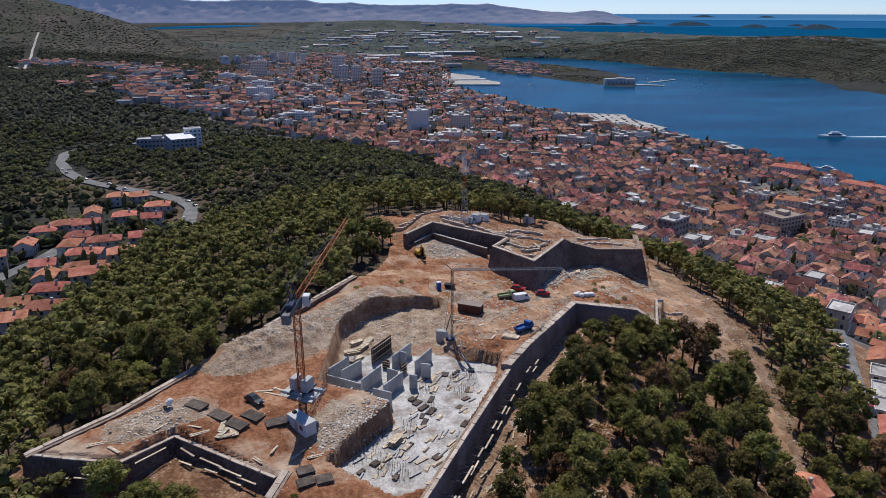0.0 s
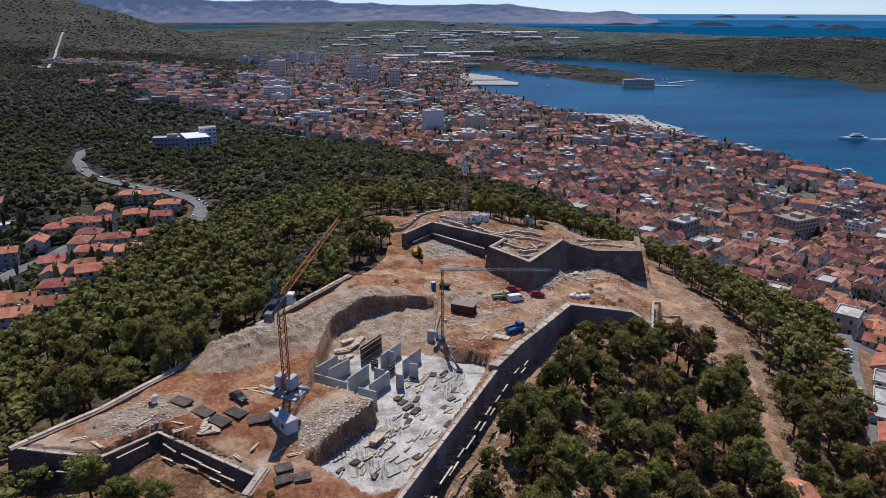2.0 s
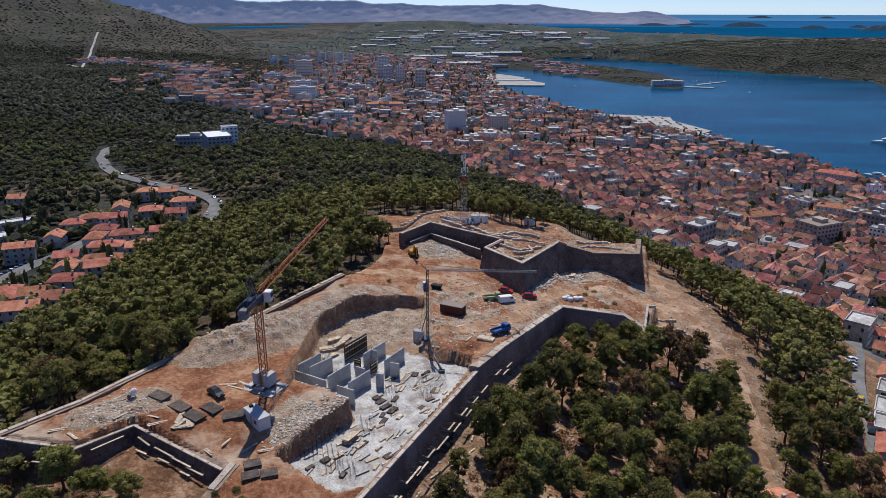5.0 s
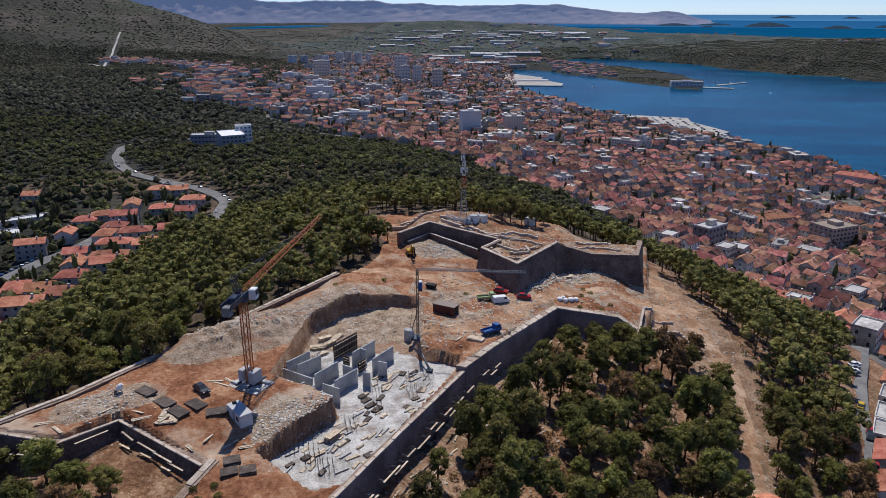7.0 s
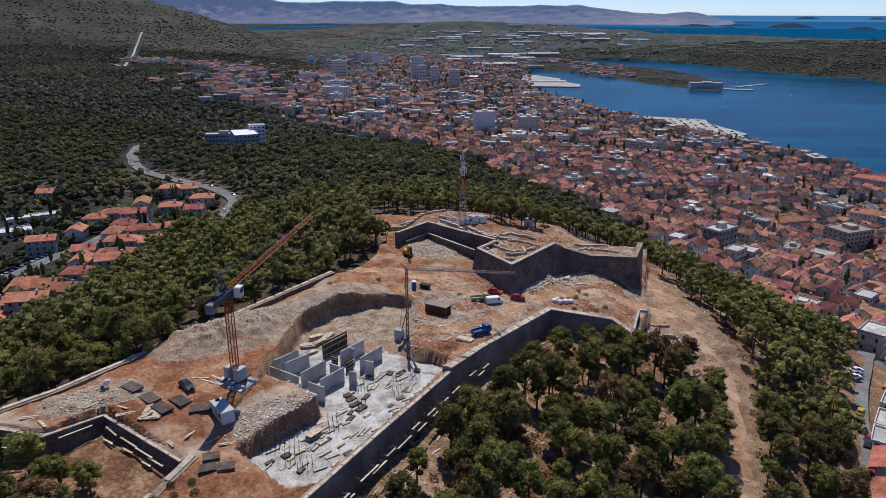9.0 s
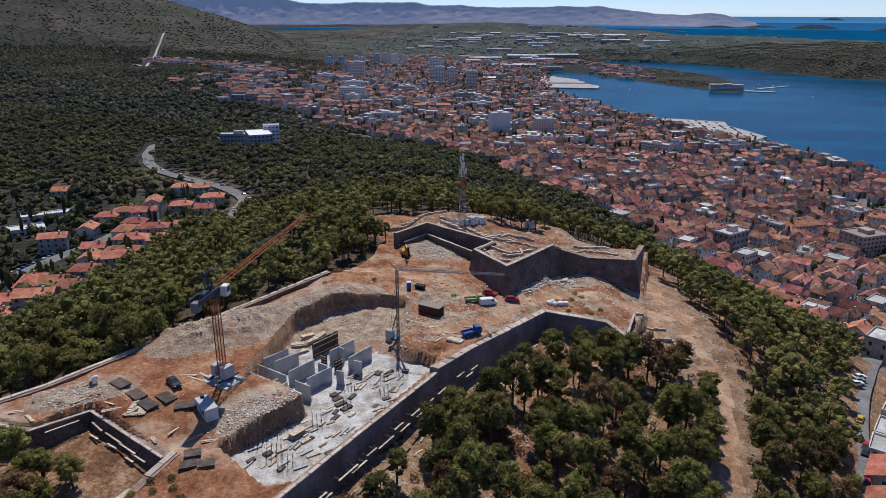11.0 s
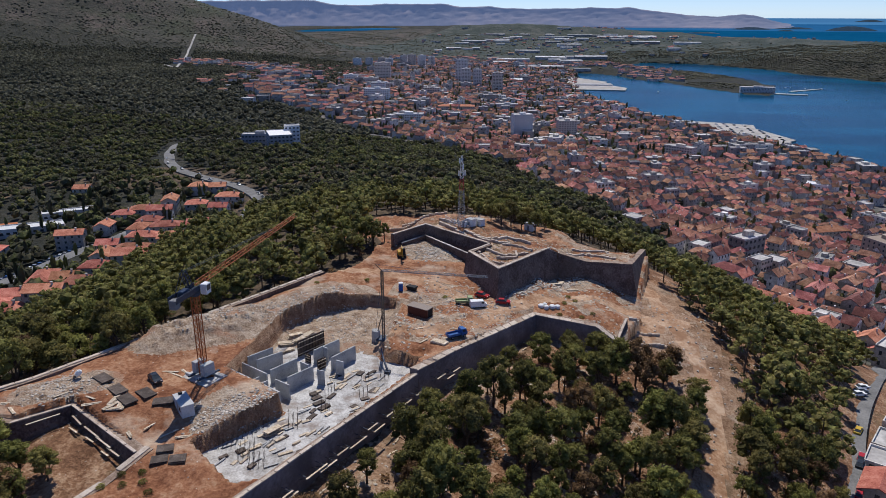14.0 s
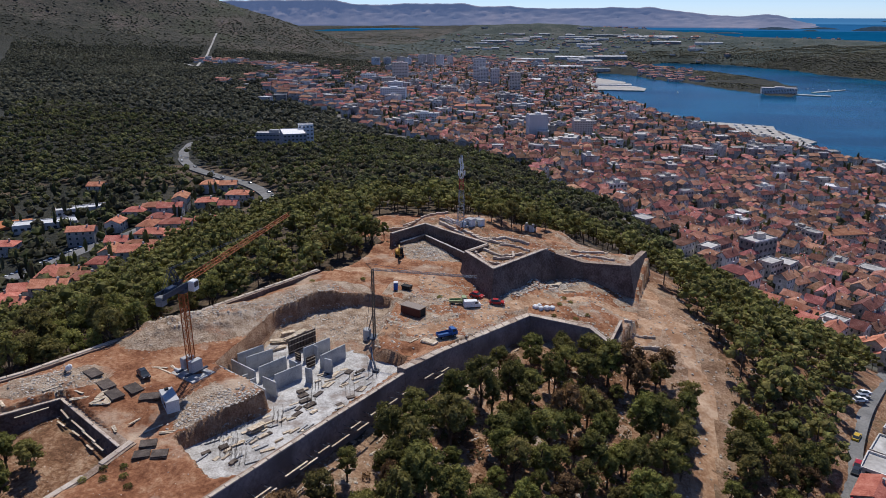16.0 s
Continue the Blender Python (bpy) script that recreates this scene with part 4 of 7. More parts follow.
def jittered(x0, x1, y0, y1, step):
    px, py = np.meshgrid(np.arange(x0, x1, step), np.arange(y0, y1, step))
    return px.ravel() + rng.uniform(-0.48, 0.48, px.size) * step, py.ravel() + rng.uniform(-0.48, 0.48, px.size) * step


tx, ty = jittered(-760, 170, 30, 760, 5.9)
keep = wooded(tx, ty) & (np.abs(tx) < 0.72 * ty + 110)
dense = 0.88 + 0.35 * waves(tx, ty, 22, 2)
dense = np.where((tx > 20) & (ty < 250), dense + np.where(tx > 86, 0.35, 0.14), dense)
keep &= rng.random(tx.size) < dense
tx, ty = tx[keep], ty[keep]
# pines standing on the upper terrace and by the fort
own = [(13, 243), (17, 246), (21, 243.5), (24, 248), (28, 245), (33, 243), (36, 249), (19, 251), (-22, 214), (-25, 219), (-20, 222), (-27, 210), (-30, 223), (-24, 228), (-18, 230), (-31, 203), (30, 254), (24, 256), (16, 256),
       (-47.5, 95), (-44.5, 96.5), (-42, 95), (24, 134), (17, 121), (12, 110), (33, 160)]
tx, ty = np.append(tx, [p[0] for p in own]), np.append(ty, [p[1] for p in own])
tz = ground(tx, ty)
order = np.argsort(np.hypot(tx - 27, ty - 3))
tx, ty, tz = tx[order], ty[order], tz[order]
visible_first = [i for i in range(len(tx)) if abs(tx[i] - 20) < 0.66 * ty[i] + 18 and ty[i] > 68]
grown = np.arange(len(tx))[np.isin(np.round(tx, 3) * 1000 + np.round(ty, 3), [round(a, 3) * 1000 + round(b, 3) for a, b in own])].tolist()
single = (grown + [i for i in visible_first if i not in grown])[:300]
protos = []
for s in range(7):
    trunk_mesh, v, t = near_pine(40 + s)
    green, brown = (joined("crown", v, t, [m], np.zeros(len(t))) for m in (NEEDLE, RUST_LEAF))
    protos.append((trunk_mesh, green, brown))
made = []
for k, (trunk_mesh, green, brown) in enumerate(protos):
    for crown, words in ((green, "green umbrella pine with open crown on dry slope"), (brown, "browning half-dry pine on the stony slope")):
        t0 = tagged(new("pine_tree"), words, "tree", "pines on the fortress hill")
        part("trunk", trunk_mesh, BARK, t0)
        part("crown", crown, NEEDLE, t0)
        made.append(t0)
for n, i in enumerate(single):
    k = rng.integers(7) * 2 + (rng.random() < (0.0 if n < len(grown) else 0.13 if tx[i] > 15 else 0.03))
    s = rng.uniform(0.66, 1.2) * (0.92 if n < len(grown) else 1.0)
    m = pose(tx[i], ty[i], tz[i], 0, 0, rng.uniform(0, 360)) @ Matrix.Diagonal((s, s, s * rng.uniform(0.85, 1.15), 1))
    t0 = copy_thing(made[k], m)
    t0.matrix_basis = m
for t0 in made:
    for c in list(t0.children):
        bpy.data.objects.remove(c)
    bpy.data.objects.remove(t0)
rest = sorted(set(range(len(tx))) - set(single))
mid_protos = [wood_pine(90 + s, 8, 11, 0.42) for s in range(6)]
far_protos = [far_pine(120 + s) for s in range(6)]
rows_mid, rows_far = [], []
for i in rest:
    d = math.hypot(tx[i] - 27, ty[i])
    s = rng.uniform(0.66, 1.22)
    row = (int(rng.integers(6)), tx[i], ty[i], tz[i] - 0.2, rng.uniform(0, 6.28), s, s, s * rng.uniform(0.8, 1.15))
    (rows_mid if d < 340 else rows_far).append(row)
tagged(new("pine_wood", scatter("pine_wood", mid_protos, rows_mid, [NEEDLE_MID, BARK])), "dense olive-green pine wood covering the hillside", "trees", kind="stuff")
tagged(new("pine_wood", scatter("pine_wood", far_protos, rows_far, [NEEDLE_FAR, BARK])), "dark pine wood on the slopes beyond the road", "trees", kind="stuff")
# dry brush and low bushes under the pines
ux, uy = jittered(-100, 135, 80, 240, 2.2)
keep = wooded(ux, uy) & (rng.random(ux.size) < 0.42 + 0.3 * waves(ux, uy, 11, 4)) & (np.abs(ux - 20) < 0.68 * uy + 20)
ux, uy = ux[keep], uy[keep]
uz = ground(ux, uy)
brush = []
for s in range(6):
    v, t = leafy(rng, (0, 0, 0.35), 0.9, 34, 0.2, 0.55)
    brush.append((v, t, np.full(len(t), s % 2)))
rows = [(int(rng.integers(6)), x, y, z - 0.1, rng.uniform(0, 6.28), s, s, s * 0.8) for x, y, z, s in zip(ux, uy, uz, rng.uniform(0.6, 1.5, len(ux)))]
tagged(new("undergrowth", scatter("undergrowth", brush, rows, [NEEDLE_FAR, RUST_LEAF])), "dry brown brush and low bushes under the pines", "bushes", kind="stuff")
# further woods on the slopes to the north
RIDGE_ROW = [(-1040, 1850), (-900, 1850), (-780, 1800), (-640, 1620), (-560, 1420), (-500, 1200), (-390, 1060)]
fx, fy = jittered(-1800, -200, 700, 2300, 9.0)
keep = ~inside(TOWN, fx, fy) & (fx < -0.10 * fy - 60) & (fx > -0.86 * fy - 80) & (rng.random(fx.size) < 0.75 + 0.4 * waves(fx, fy, 120, 3)) & (edge(RIDGE_ROW, fx, fy, False) > 34)
TRACK_LINE = [(-950, 1640), (-961, 1669), (-1060, 1860), (-1155, 2052), (-1205, 2150), (-1248, 2249), (-1298, 2368)]
TRACK_SIDE = [(-1034, 1698), (-999, 1687), (-945, 1640)]
keep &= (edge(TRACK_LINE, fx, fy, False) > 16) & (edge([(a + 8, b - 26) for a, b in TRACK_LINE], fx, fy, False) > 16) & (edge(TRACK_SIDE, fx, fy, False) > 16)
fx, fy = fx[keep], fy[keep]
fz = ground(fx, fy)
lump = []
for _ in range(5):
    c = np.array((rng.normal() * 0.8, rng.normal() * 0.8, 2.6))
    (v0, t0), (v1, t1) = blob(rng, c, 2.4, 0.75), leafy(rng, c, 2.7, 5, 1.0)
    lump.append((np.concatenate((v0, v1)), np.concatenate((t0, t1 + len(v0))), np.zeros(len(t0) + len(t1), int)))
rows = [(int(rng.integers(5)), x, y, z - 0.5, rng.uniform(0, 6.28), s, s, s * 1.1) for x, y, z, s in zip(fx, fy, fz, rng.uniform(0.95, 1.9, len(fx)))]
tagged(new("far_wood", scatter("far_wood", lump, rows, [LEAF_FAR])), "far dark green woods on the karst slopes", "trees", kind="stuff")
# maquis on the bare hill
fx, fy = jittered(-3300, -800, 1900, 3700, 12.5)
fz = ground(fx, fy)
keep = ((fx - 27) / fy > -0.98) & ((fx - 27) / fy < -0.34) & ~inside(TOWN, fx, fy) & (np.hypot(fx, fy) > 2300) & (rng.random(fx.size) < 1.2 - 0.0042 * fz + 0.35 * waves(fx, fy, 140, 3))
keep &= (edge(TRACK_LINE, fx, fy, False) > 14) & (edge([(a + 8, b - 26) for a, b in TRACK_LINE], fx, fy, False) > 12)
q = np.column_stack((fx, fy, fz - 0.6))[keep]
p = folded(q)
k = np.hypot(p[:, 0] - CAM_MID[0], p[:, 1] - CAM_MID[1]) / np.hypot(q[:, 0] - CAM_MID[0], q[:, 1] - CAM_MID[1])
bush = [(*blob(rng, (0, 0, 1.0), 3.4, 0.6), np.zeros(20, int)) for _ in range(5)]
rows = [(int(rng.integers(5)), *p[i], rng.uniform(0, 6.28), s * k[i], s * k[i], s * k[i] * 0.7) for i, s in enumerate(rng.uniform(0.6, 1.5, len(p)))]
tagged(new("maquis", scatter("maquis", bush, rows, [MAQUIS])), "low dark maquis scattered over the bare karst hill", "bushes", kind="stuff")
# groves further off, over the far hill and plain
fx, fy = jittered(-3400, 2300, 1500, 5600, 25.0)
az = (fx - 27) / fy
fz = ground(fx, fy)
keep = (fz > 2.5) & (az > -0.95) & (az < 0.62) & ~inside(TOWN, fx, fy) & (rng.random(fx.size) < 0.60 + 0.55 * waves(fx, fy, 300, 3)) & (np.hypot(fx, fy) > 2300) & (fz < 62)
q = np.column_stack((fx, fy, fz - 1.0))[keep]
p = folded(q)
k = np.hypot(p[:, 0] - CAM_MID[0], p[:, 1] - CAM_MID[1]) / np.hypot(q[:, 0] - CAM_MID[0], q[:, 1] - CAM_MID[1])
single_blob = [(*blob(rng, (0, 0, 1.2), 3.6, 0.6), np.zeros(20, int)) for _ in range(5)]
rows = [(int(rng.integers(5)), *p[i], rng.uniform(0, 6.28), s * k[i], s * k[i], s * k[i] * 0.55) for i, s in enumerate(rng.uniform(0.8, 2.0, len(p)))]
tagged(new("far_wood", scatter("far_wood", single_blob, rows, [LEAF_FAR])), "scattered dark groves on the distant plain and hill", "trees", kind="stuff")


# ---- houses ----
def house_parts(w, d, h, pitch, hip, storeys, chimney, wing=False):
    """The parts of a plain house, base at z 0, sunk a little: name -> Geo."""
    out = {"wall": Geo(), "roof": Geo(), "windows": [], "chimney": None}
    out["wall"].box(-w / 2, w / 2, -d / 2, d / 2, -3.0, h)
    rise, e, t = pitch * d / 2, 0.45, 0.22
    x, y = w / 2 + e, d / 2 + e
    lo, top = h - pitch * e, h + rise
    r = max(0.0, x - y) if hip else x
    ends = [(-r, 0, top), (r, 0, top)]
    verts = [(-x, -y, lo), (x, -y, lo), (x, y, lo), (-x, y, lo), ends[0], ends[1]]
    up = [(a, b, c + t) for a, b, c in verts]
    f = [(0, 1, 5, 4), (1, 2, 5), (2, 3, 4, 5), (3, 0, 4)]
    if hip:
        faces = [tuple(6 + i for i in q) for q in f] + [tuple(q[::-1]) for q in f] + [(i, (i + 1) % 4, 6 + (i + 1) % 4, 6 + i) for i in range(4)]
        out["roof"].add(verts + up, faces)
    else:
        faces = [(6, 7, 11, 10), (8, 9, 10, 11), (1, 0, 4, 5), (3, 2, 5, 4), (0, 1, 7, 6), (2, 3, 9, 8), (1, 5, 11, 7), (5, 2, 8, 11), (3, 4, 10, 9), (4, 0, 6, 10)]
        out["roof"].add(verts + up, faces)
        g = [(-w / 2, -d / 2, h), (-w / 2, d / 2, h), (-w / 2, 0, h + rise - 0.05), (w / 2, -d / 2, h), (w / 2, d / 2, h), (w / 2, 0, h + rise - 0.05)]
        out["wall"].add(g, [(0, 1, 2), (3, 5, 4), (0, 3, 4, 1), (0, 2, 5, 3), (1, 4, 5, 2)])
    floor_h = h / storeys
    for s in range(storeys):
        z = s * floor_h + floor_h * 0.38
        n = max(2, int(w / 3.2))
        for i in range(n):
            cx = -w / 2 + w * (i + 0.5) / n
            for sy in (-1, 1):
                y0 = sy * d / 2
                out["windows"].append(Geo().box(cx - 0.5, cx + 0.5, min(y0, y0 + sy * 0.06), max(y0, y0 + sy * 0.06), z, z + 1.25))
        for sx in (-1, 1):
            x0 = sx * w / 2
            out["windows"].append(Geo().box(min(x0, x0 + sx * 0.06), max(x0, x0 + sx * 0.06), -0.5, 0.5, z, z + 1.25))
    if chimney:
        out["chimney"] = Geo().box(w * 0.2, w * 0.2 + 0.7, -d * 0.12, -d * 0.12 + 0.5, h, top + 0.9).box(w * 0.2 - 0.1, w * 0.2 + 0.8, -d * 0.12 - 0.1, -d * 0.12 + 0.6, top + 0.9, top + 1.05)
    return out


def block_parts(w, d, h, storeys, hut=True):
    """A flat-roofed block with rows of windows."""
    out = {"wall": Geo().box(-w / 2, w / 2, -d / 2, d / 2, -3, h), "roof": Geo(), "windows": [], "chimney": None}
    for a in ((-w / 2, w / 2, -d / 2, -d / 2 + 0.3), (-w / 2, w / 2, d / 2 - 0.3, d / 2), (-w / 2, -w / 2 + 0.3, -d / 2 + 0.3, d / 2 - 0.3), (w / 2 - 0.3, w / 2, -d / 2 + 0.3, d / 2 - 0.3)):
        out["wall"].box(*a, h + 0.002, h + 0.7)
    out["roof"].box(-w / 2 + 0.31, w / 2 - 0.31, -d / 2 + 0.31, d / 2 - 0.31, h + 0.004, h + 0.12)
    if hut:
        out["wall"].box(-w * 0.12, w * 0.16, -d * 0.2, d * 0.2, h + 0.125, h + 2.8)
    fh = h / storeys
    for s in range(storeys):
        z = s * fh + fh * 0.32
        n = max(3, int(w / 3.4))
        for i in range(n):
            cx = -w / 2 + w * (i + 0.5) / n
            for sy in (-1, 1):
                y0 = sy * d / 2
                out["windows"].append(Geo().box(cx - 0.95, cx + 0.95, min(y0, y0 + sy * 0.06), max(y0, y0 + sy * 0.06), z, z + 1.4))
        n = max(2, int(d / 4))
        for i in range(n):
            cy = -d / 2 + d * (i + 0.5) / n
            for sx in (-1, 1):
                x0 = sx * w / 2
                out["windows"].append(Geo().box(min(x0, x0 + sx * 0.06), max(x0, x0 + sx * 0.06), cy - 0.6, cy + 0.6, z, z + 1.4))
    return out


HOUSE_KINDS = [(10.5, 8.5, 6.2, 0.50, False, 2, True), (12, 9, 6.6, 0.48, True, 2, True), (9, 7.5, 5.8, 0.55, False, 2, False), (13.5, 8.5, 8.8, 0.48, False, 3, True),
               (8, 7, 7.6, 0.55, False, 3, True), (15, 9, 7.0, 0.45, True, 2, True), (7.5, 6.5, 5.2, 0.5, False, 2, True), (11, 10, 9.0, 0.5, False, 3, True)]


def pane(w):
    """The outer face of a far window, a little proud of its wall."""
    lo, hi = np.min(w.v, 0), np.max(w.v, 0)
    if hi[1] - lo[1] < hi[0] - lo[0]:
        y = lo[1] if lo[1] < 0 else hi[1]
        return Geo().add([(lo[0], y, lo[2]), (hi[0], y, lo[2]), (hi[0], y, hi[2]), (lo[0], y, hi[2])], [(0, 1, 2, 3)])
    x = lo[0] if lo[0] < 0 else hi[0]
    return Geo().add([(x, lo[1], lo[2]), (x, hi[1], lo[2]), (x, hi[1], hi[2]), (x, lo[1], hi[2])], [(0, 1, 2, 3)])


def as_arrays(p, top=1):
    """A whole house as arrays: wall 0, tile roof 1, glass 2, flat roof 3."""
    vs, ts, ss, n = [], [], [], 0
    for g, k in [(p["wall"], 0), (p["roof"], top)] + [(pane(w), 2) for w in p["windows"]] + ([(p["chimney"], 0)] if p["chimney"] else []):
        v, t, _ = g.arrays()
        vs.append(v), ts.append(t + n), ss.append(np.full(len(t), k))
        n += len(v)
    return np.concatenate(vs), np.concatenate(ts), np.concatenate(ss)


def as_thing(p, name, label, category, group, wall=None, roof=None, far=False):
    top = tagged(new(name), label, category, group)
    part("wall", p["wall"], wall or PLASTER_ONE, top)
    part("roof", p["roof"], roof or ROOF_TILE_ONE, top)
    if p["chimney"]:
        part("chimney", p["chimney"], PLASTER_ONE, top)
    if far:
        g = Geo()
        for w in p["windows"]:
            g.add(w.v, w.f)
        tagged(part("glazing", g, GLASS, top), kind="stuff")
    else:
        for w in p["windows"]:
            part("window", w, GLASS, top)
    return top


def drop(top):
    for c in list(top.children_recursive):
        bpy.data.objects.remove(c)
    bpy.data.objects.remove(top)


def seat(x, y, w=10, d=9):
    """The lowest ground under footprints."""
    x, y = np.atleast_1d(np.asarray(x, float)), np.atleast_1d(np.asarray(y, float))
    q = [ground(x + a * w / 2, y + b * d / 2) for a, b in ((0, 0), (-1, 0), (1, 0), (0, -1), (0, 1))]
    return np.min(q, 0) + 0.3


hr = np.random.default_rng(21)
PLAZA = [(330, 690), (380, 700), (372, 760), (318, 745)]
# places for houses: rows that follow the slope
px, py = [], []
hx, hy = np.meshgrid(np.arange(-640, 520, 11.4), np.arange(40, 2700, 11.4))
hx, hy = hx.ravel(), hy.ravel()
swing = 0.35 * np.sin(hy / 210.0) + 0.25 * np.sin(hx / 170.0)
hx = hx + hr.uniform(-3, 3, hx.size) + 5 * np.sin(hy / 60)
hy = hy + hr.uniform(-3, 3, hy.size) + 6 * np.sin(hx / 75)
ok = (inside(TOWN, hx, hy) & (edge(TOWN, hx, hy) > 7)) & (np.abs(hx - 20) < 0.70 * hy + 40)
ok &= ~inside(PLAZA, hx, hy)
thin = np.where(hy > 900, 0.44, 0.86) * np.where(hy > 1500, 0.8, 1.0) + np.where(hy > 900, 0.16 * waves(hx, hy, 60, 2), 0)
ok &= hr.random(hx.size) < thin + 0.15 * waves(hx, hy, 130, 6)
hx, hy, swing = hx[ok], hy[ok], swing[ok]
order = np.argsort(np.hypot(hx - 27, hy))
hz = seat(hx, hy, 9, 9)
house_arrays = [as_arrays(house_parts(*k)) for k in HOUSE_KINDS] + [as_arrays(block_parts(14, 11, 10, 3, False), 3), as_arrays(block_parts(20, 12, 13, 4), 3)]
plain_arrays = []
for k in HOUSE_KINDS + [(14, 11, 10, 3, False), (20, 12, 13, 4)]:
    p = block_parts(*k) if len(k) < 6 else house_parts(*k)
    p["windows"] = p["windows"][::3]
    plain_arrays.append(as_arrays(p, 3 if len(k) < 6 else 1))
kinds = [as_thing(house_parts(*k), "house", "plastered house with a red clay tile roof", "house", "houses of the old town") for k in HOUSE_KINDS]
rows, count = [], 0
for i in order:
    big = 1.0 if hy[i] < 900 else hr.uniform(0.9, 1.55)
    k = int(hr.integers(8)) if hr.random() < (0.965 if hy[i] < 900 else 0.88) else 8 + int(hr.random() < 0.45)
    turn = swing[i] + (math.pi / 2 if hr.random() < 0.42 else 0) + hr.normal() * 0.09 + 0.35
    sc = hr.uniform(0.70, 1.0) * big
    z = hz[i]
    if k < 8 and count < 80:
        m = pose(hx[i], hy[i], z, 0, 0, math.degrees(turn)) @ Matrix.Diagonal((sc, sc, hr.uniform(0.75, 1.2), 1))
        copy_thing(kinds[k], m).matrix_basis = m
        count += 1
    else:
        rows.append((k + (10 if hy[i] > 720 else 0), hx[i], hy[i], z, turn, sc, sc * hr.uniform(0.85, 1.1), hr.uniform(0.7, 1.3)))
tagged(new("old_town", scatter("old_town", house_arrays + plain_arrays, rows, [PLASTER, ROOF_TILE, GLASS, FLAT_ROOF])), "crowded old town of pale houses under red tile roofs", "houses", kind="stuff")

# hamlet below the west wall
HAMLET_SPOTS = [(-202, 426), (-188, 425), (-165, 397), (-197, 383), (-179, 382), (-161, 376), (-205, 368), (-212, 359), (-211, 339), (-190, 361), (-187, 346), (-166, 329), (-147, 328), (-184, 331), (-216, 318),
                (-181, 301), (-165, 307), (-140, 292), (-168, 279), (-150, 277), (-136, 255), (-152, 254), (-160, 245), (-175, 249), (-140, 229), (-173, 231), (-148, 219), (-157, 210), (-168, 214), (-285, 419), (-252, 303)]
HAMLET_FORMS = [1, 0, 5, 3, 1, 0, 5, 1, 0, 3, 1, 5, 0, 1, 3, 0, 5]
for i, (x, y) in enumerate(HAMLET_SPOTS):
    k = HAMLET_FORMS[i % 17]
    m = pose(x, y, float(seat(x, y)[0]), 0, 0, 18 + 7 * math.sin(i * 2.3) + (90 if i % 5 == 3 else 0)) @ Matrix.Diagonal((1.02, 1.02, 0.95, 1))
    t0 = copy_thing(kinds[k], m)
    t0.matrix_basis = m
    tagged(t0, "white plastered house with a bright orange tile roof", "house", "houses of the hillside hamlet")
for t0 in kinds:
    drop(t0)


# ---- roads, quays and larger buildings ----
def strip(name, line, width, mat, lift, label, category, step=6.0):
    """A paved strip draped on the ground."""
    pts = [Vector((x, y, 0)) for x, y in line]
    fine = []
    for i in range(len(pts) - 1):
        p0, p1, p2, p3 = pts[max(i - 1, 0)], pts[i], pts[i + 1], pts[min(i + 2, len(pts) - 1)]
        k = max(2, int((p2 - p1).length / step))
        for j in range(k):
            u = j / k
            fine.append(0.5 * ((2 * p1) + (p2 - p0) * u + (2 * p0 - 5 * p1 + 4 * p2 - p3) * u * u + (3 * p1 - p0 - 3 * p2 + p3) * u ** 3))
    fine.append(pts[-1])
    verts, n = [], len(fine)
    zs = ground([p.x for p in fine], [p.y for p in fine])
    zs = np.convolve(np.pad(zs, 3, "edge"), np.ones(7) / 7, "valid")
    for i, p in enumerate(fine):
        d = (fine[min(i + 1, n - 1)] - fine[max(i - 1, 0)]).normalized()
        s = Vector((d.y, -d.x, 0)) * width / 2
        z = zs[i] + lift
        verts += [(p.x - s.x, p.y - s.y, z), (p.x + s.x, p.y + s.y, z), (p.x + s.x, p.y + s.y, z - 1.5), (p.x - s.x, p.y - s.y, z - 1.5)]
    faces = []
    for i in range(n - 1):
        faces += [(4 * i + j, 4 * i + (j + 1) % 4, 4 * i + 4 + (j + 1) % 4, 4 * i + 4 + j) for j in range(4)]
    return tagged(part(name, Geo().add([tuple(p) for p in folded(verts)], faces), mat), label, category, kind="structure"), list(zip(fine, zs + lift))


road_ob, road_line = strip("road", HIGHWAY, 8.4, ASPHALT, 0.7, "pale asphalt road curving through the pine wood", "road")
strip("road", [(104, 130), (111, 152), (117.5, 170), (123, 186), (131, 205), (139, 221), (150, 243), (160, 262)], 6.0, ASPHALT, 0.15, "narrow sunlit street below the hill", "road", 4.0)
strip("road", [(-212, 262), (-208, 276), (-206, 292), (-203, 309), (-198, 322), (-196, 342)], 8.0, ASPHALT, 0.7, "grey street with a row of parked cars", "road")
strip("track", TRACK_LINE, 6.0, QUAY, 3.0, "pale gravel track climbing the far hill", "track")
strip("track", TRACK_SIDE, 7.0, QUAY, 3.0, "pale gravel track along the far hill", "track")


def quay(ring, top, label):
    return tagged(part("quay", Geo().prism(ring, -3.0, top), QUAY), label, "quay", kind="structure")


PIER = [(337, 1117), (340, 1144), (376, 1189), (339, 1299), (344, 1343), (226, 1381), (191, 1365), (222, 1325), (296, 1160)]
quay(PIER, 1.9, "broad concrete harbour pier with parked cars")
quay([(12, 1909), (150, 1909), (157, 1970), (99, 2068), (110, 2139), (28, 2255), (2, 2361), (-30, 2300), (-20, 1930)], 2.0, "pale concrete dock with a low shed")
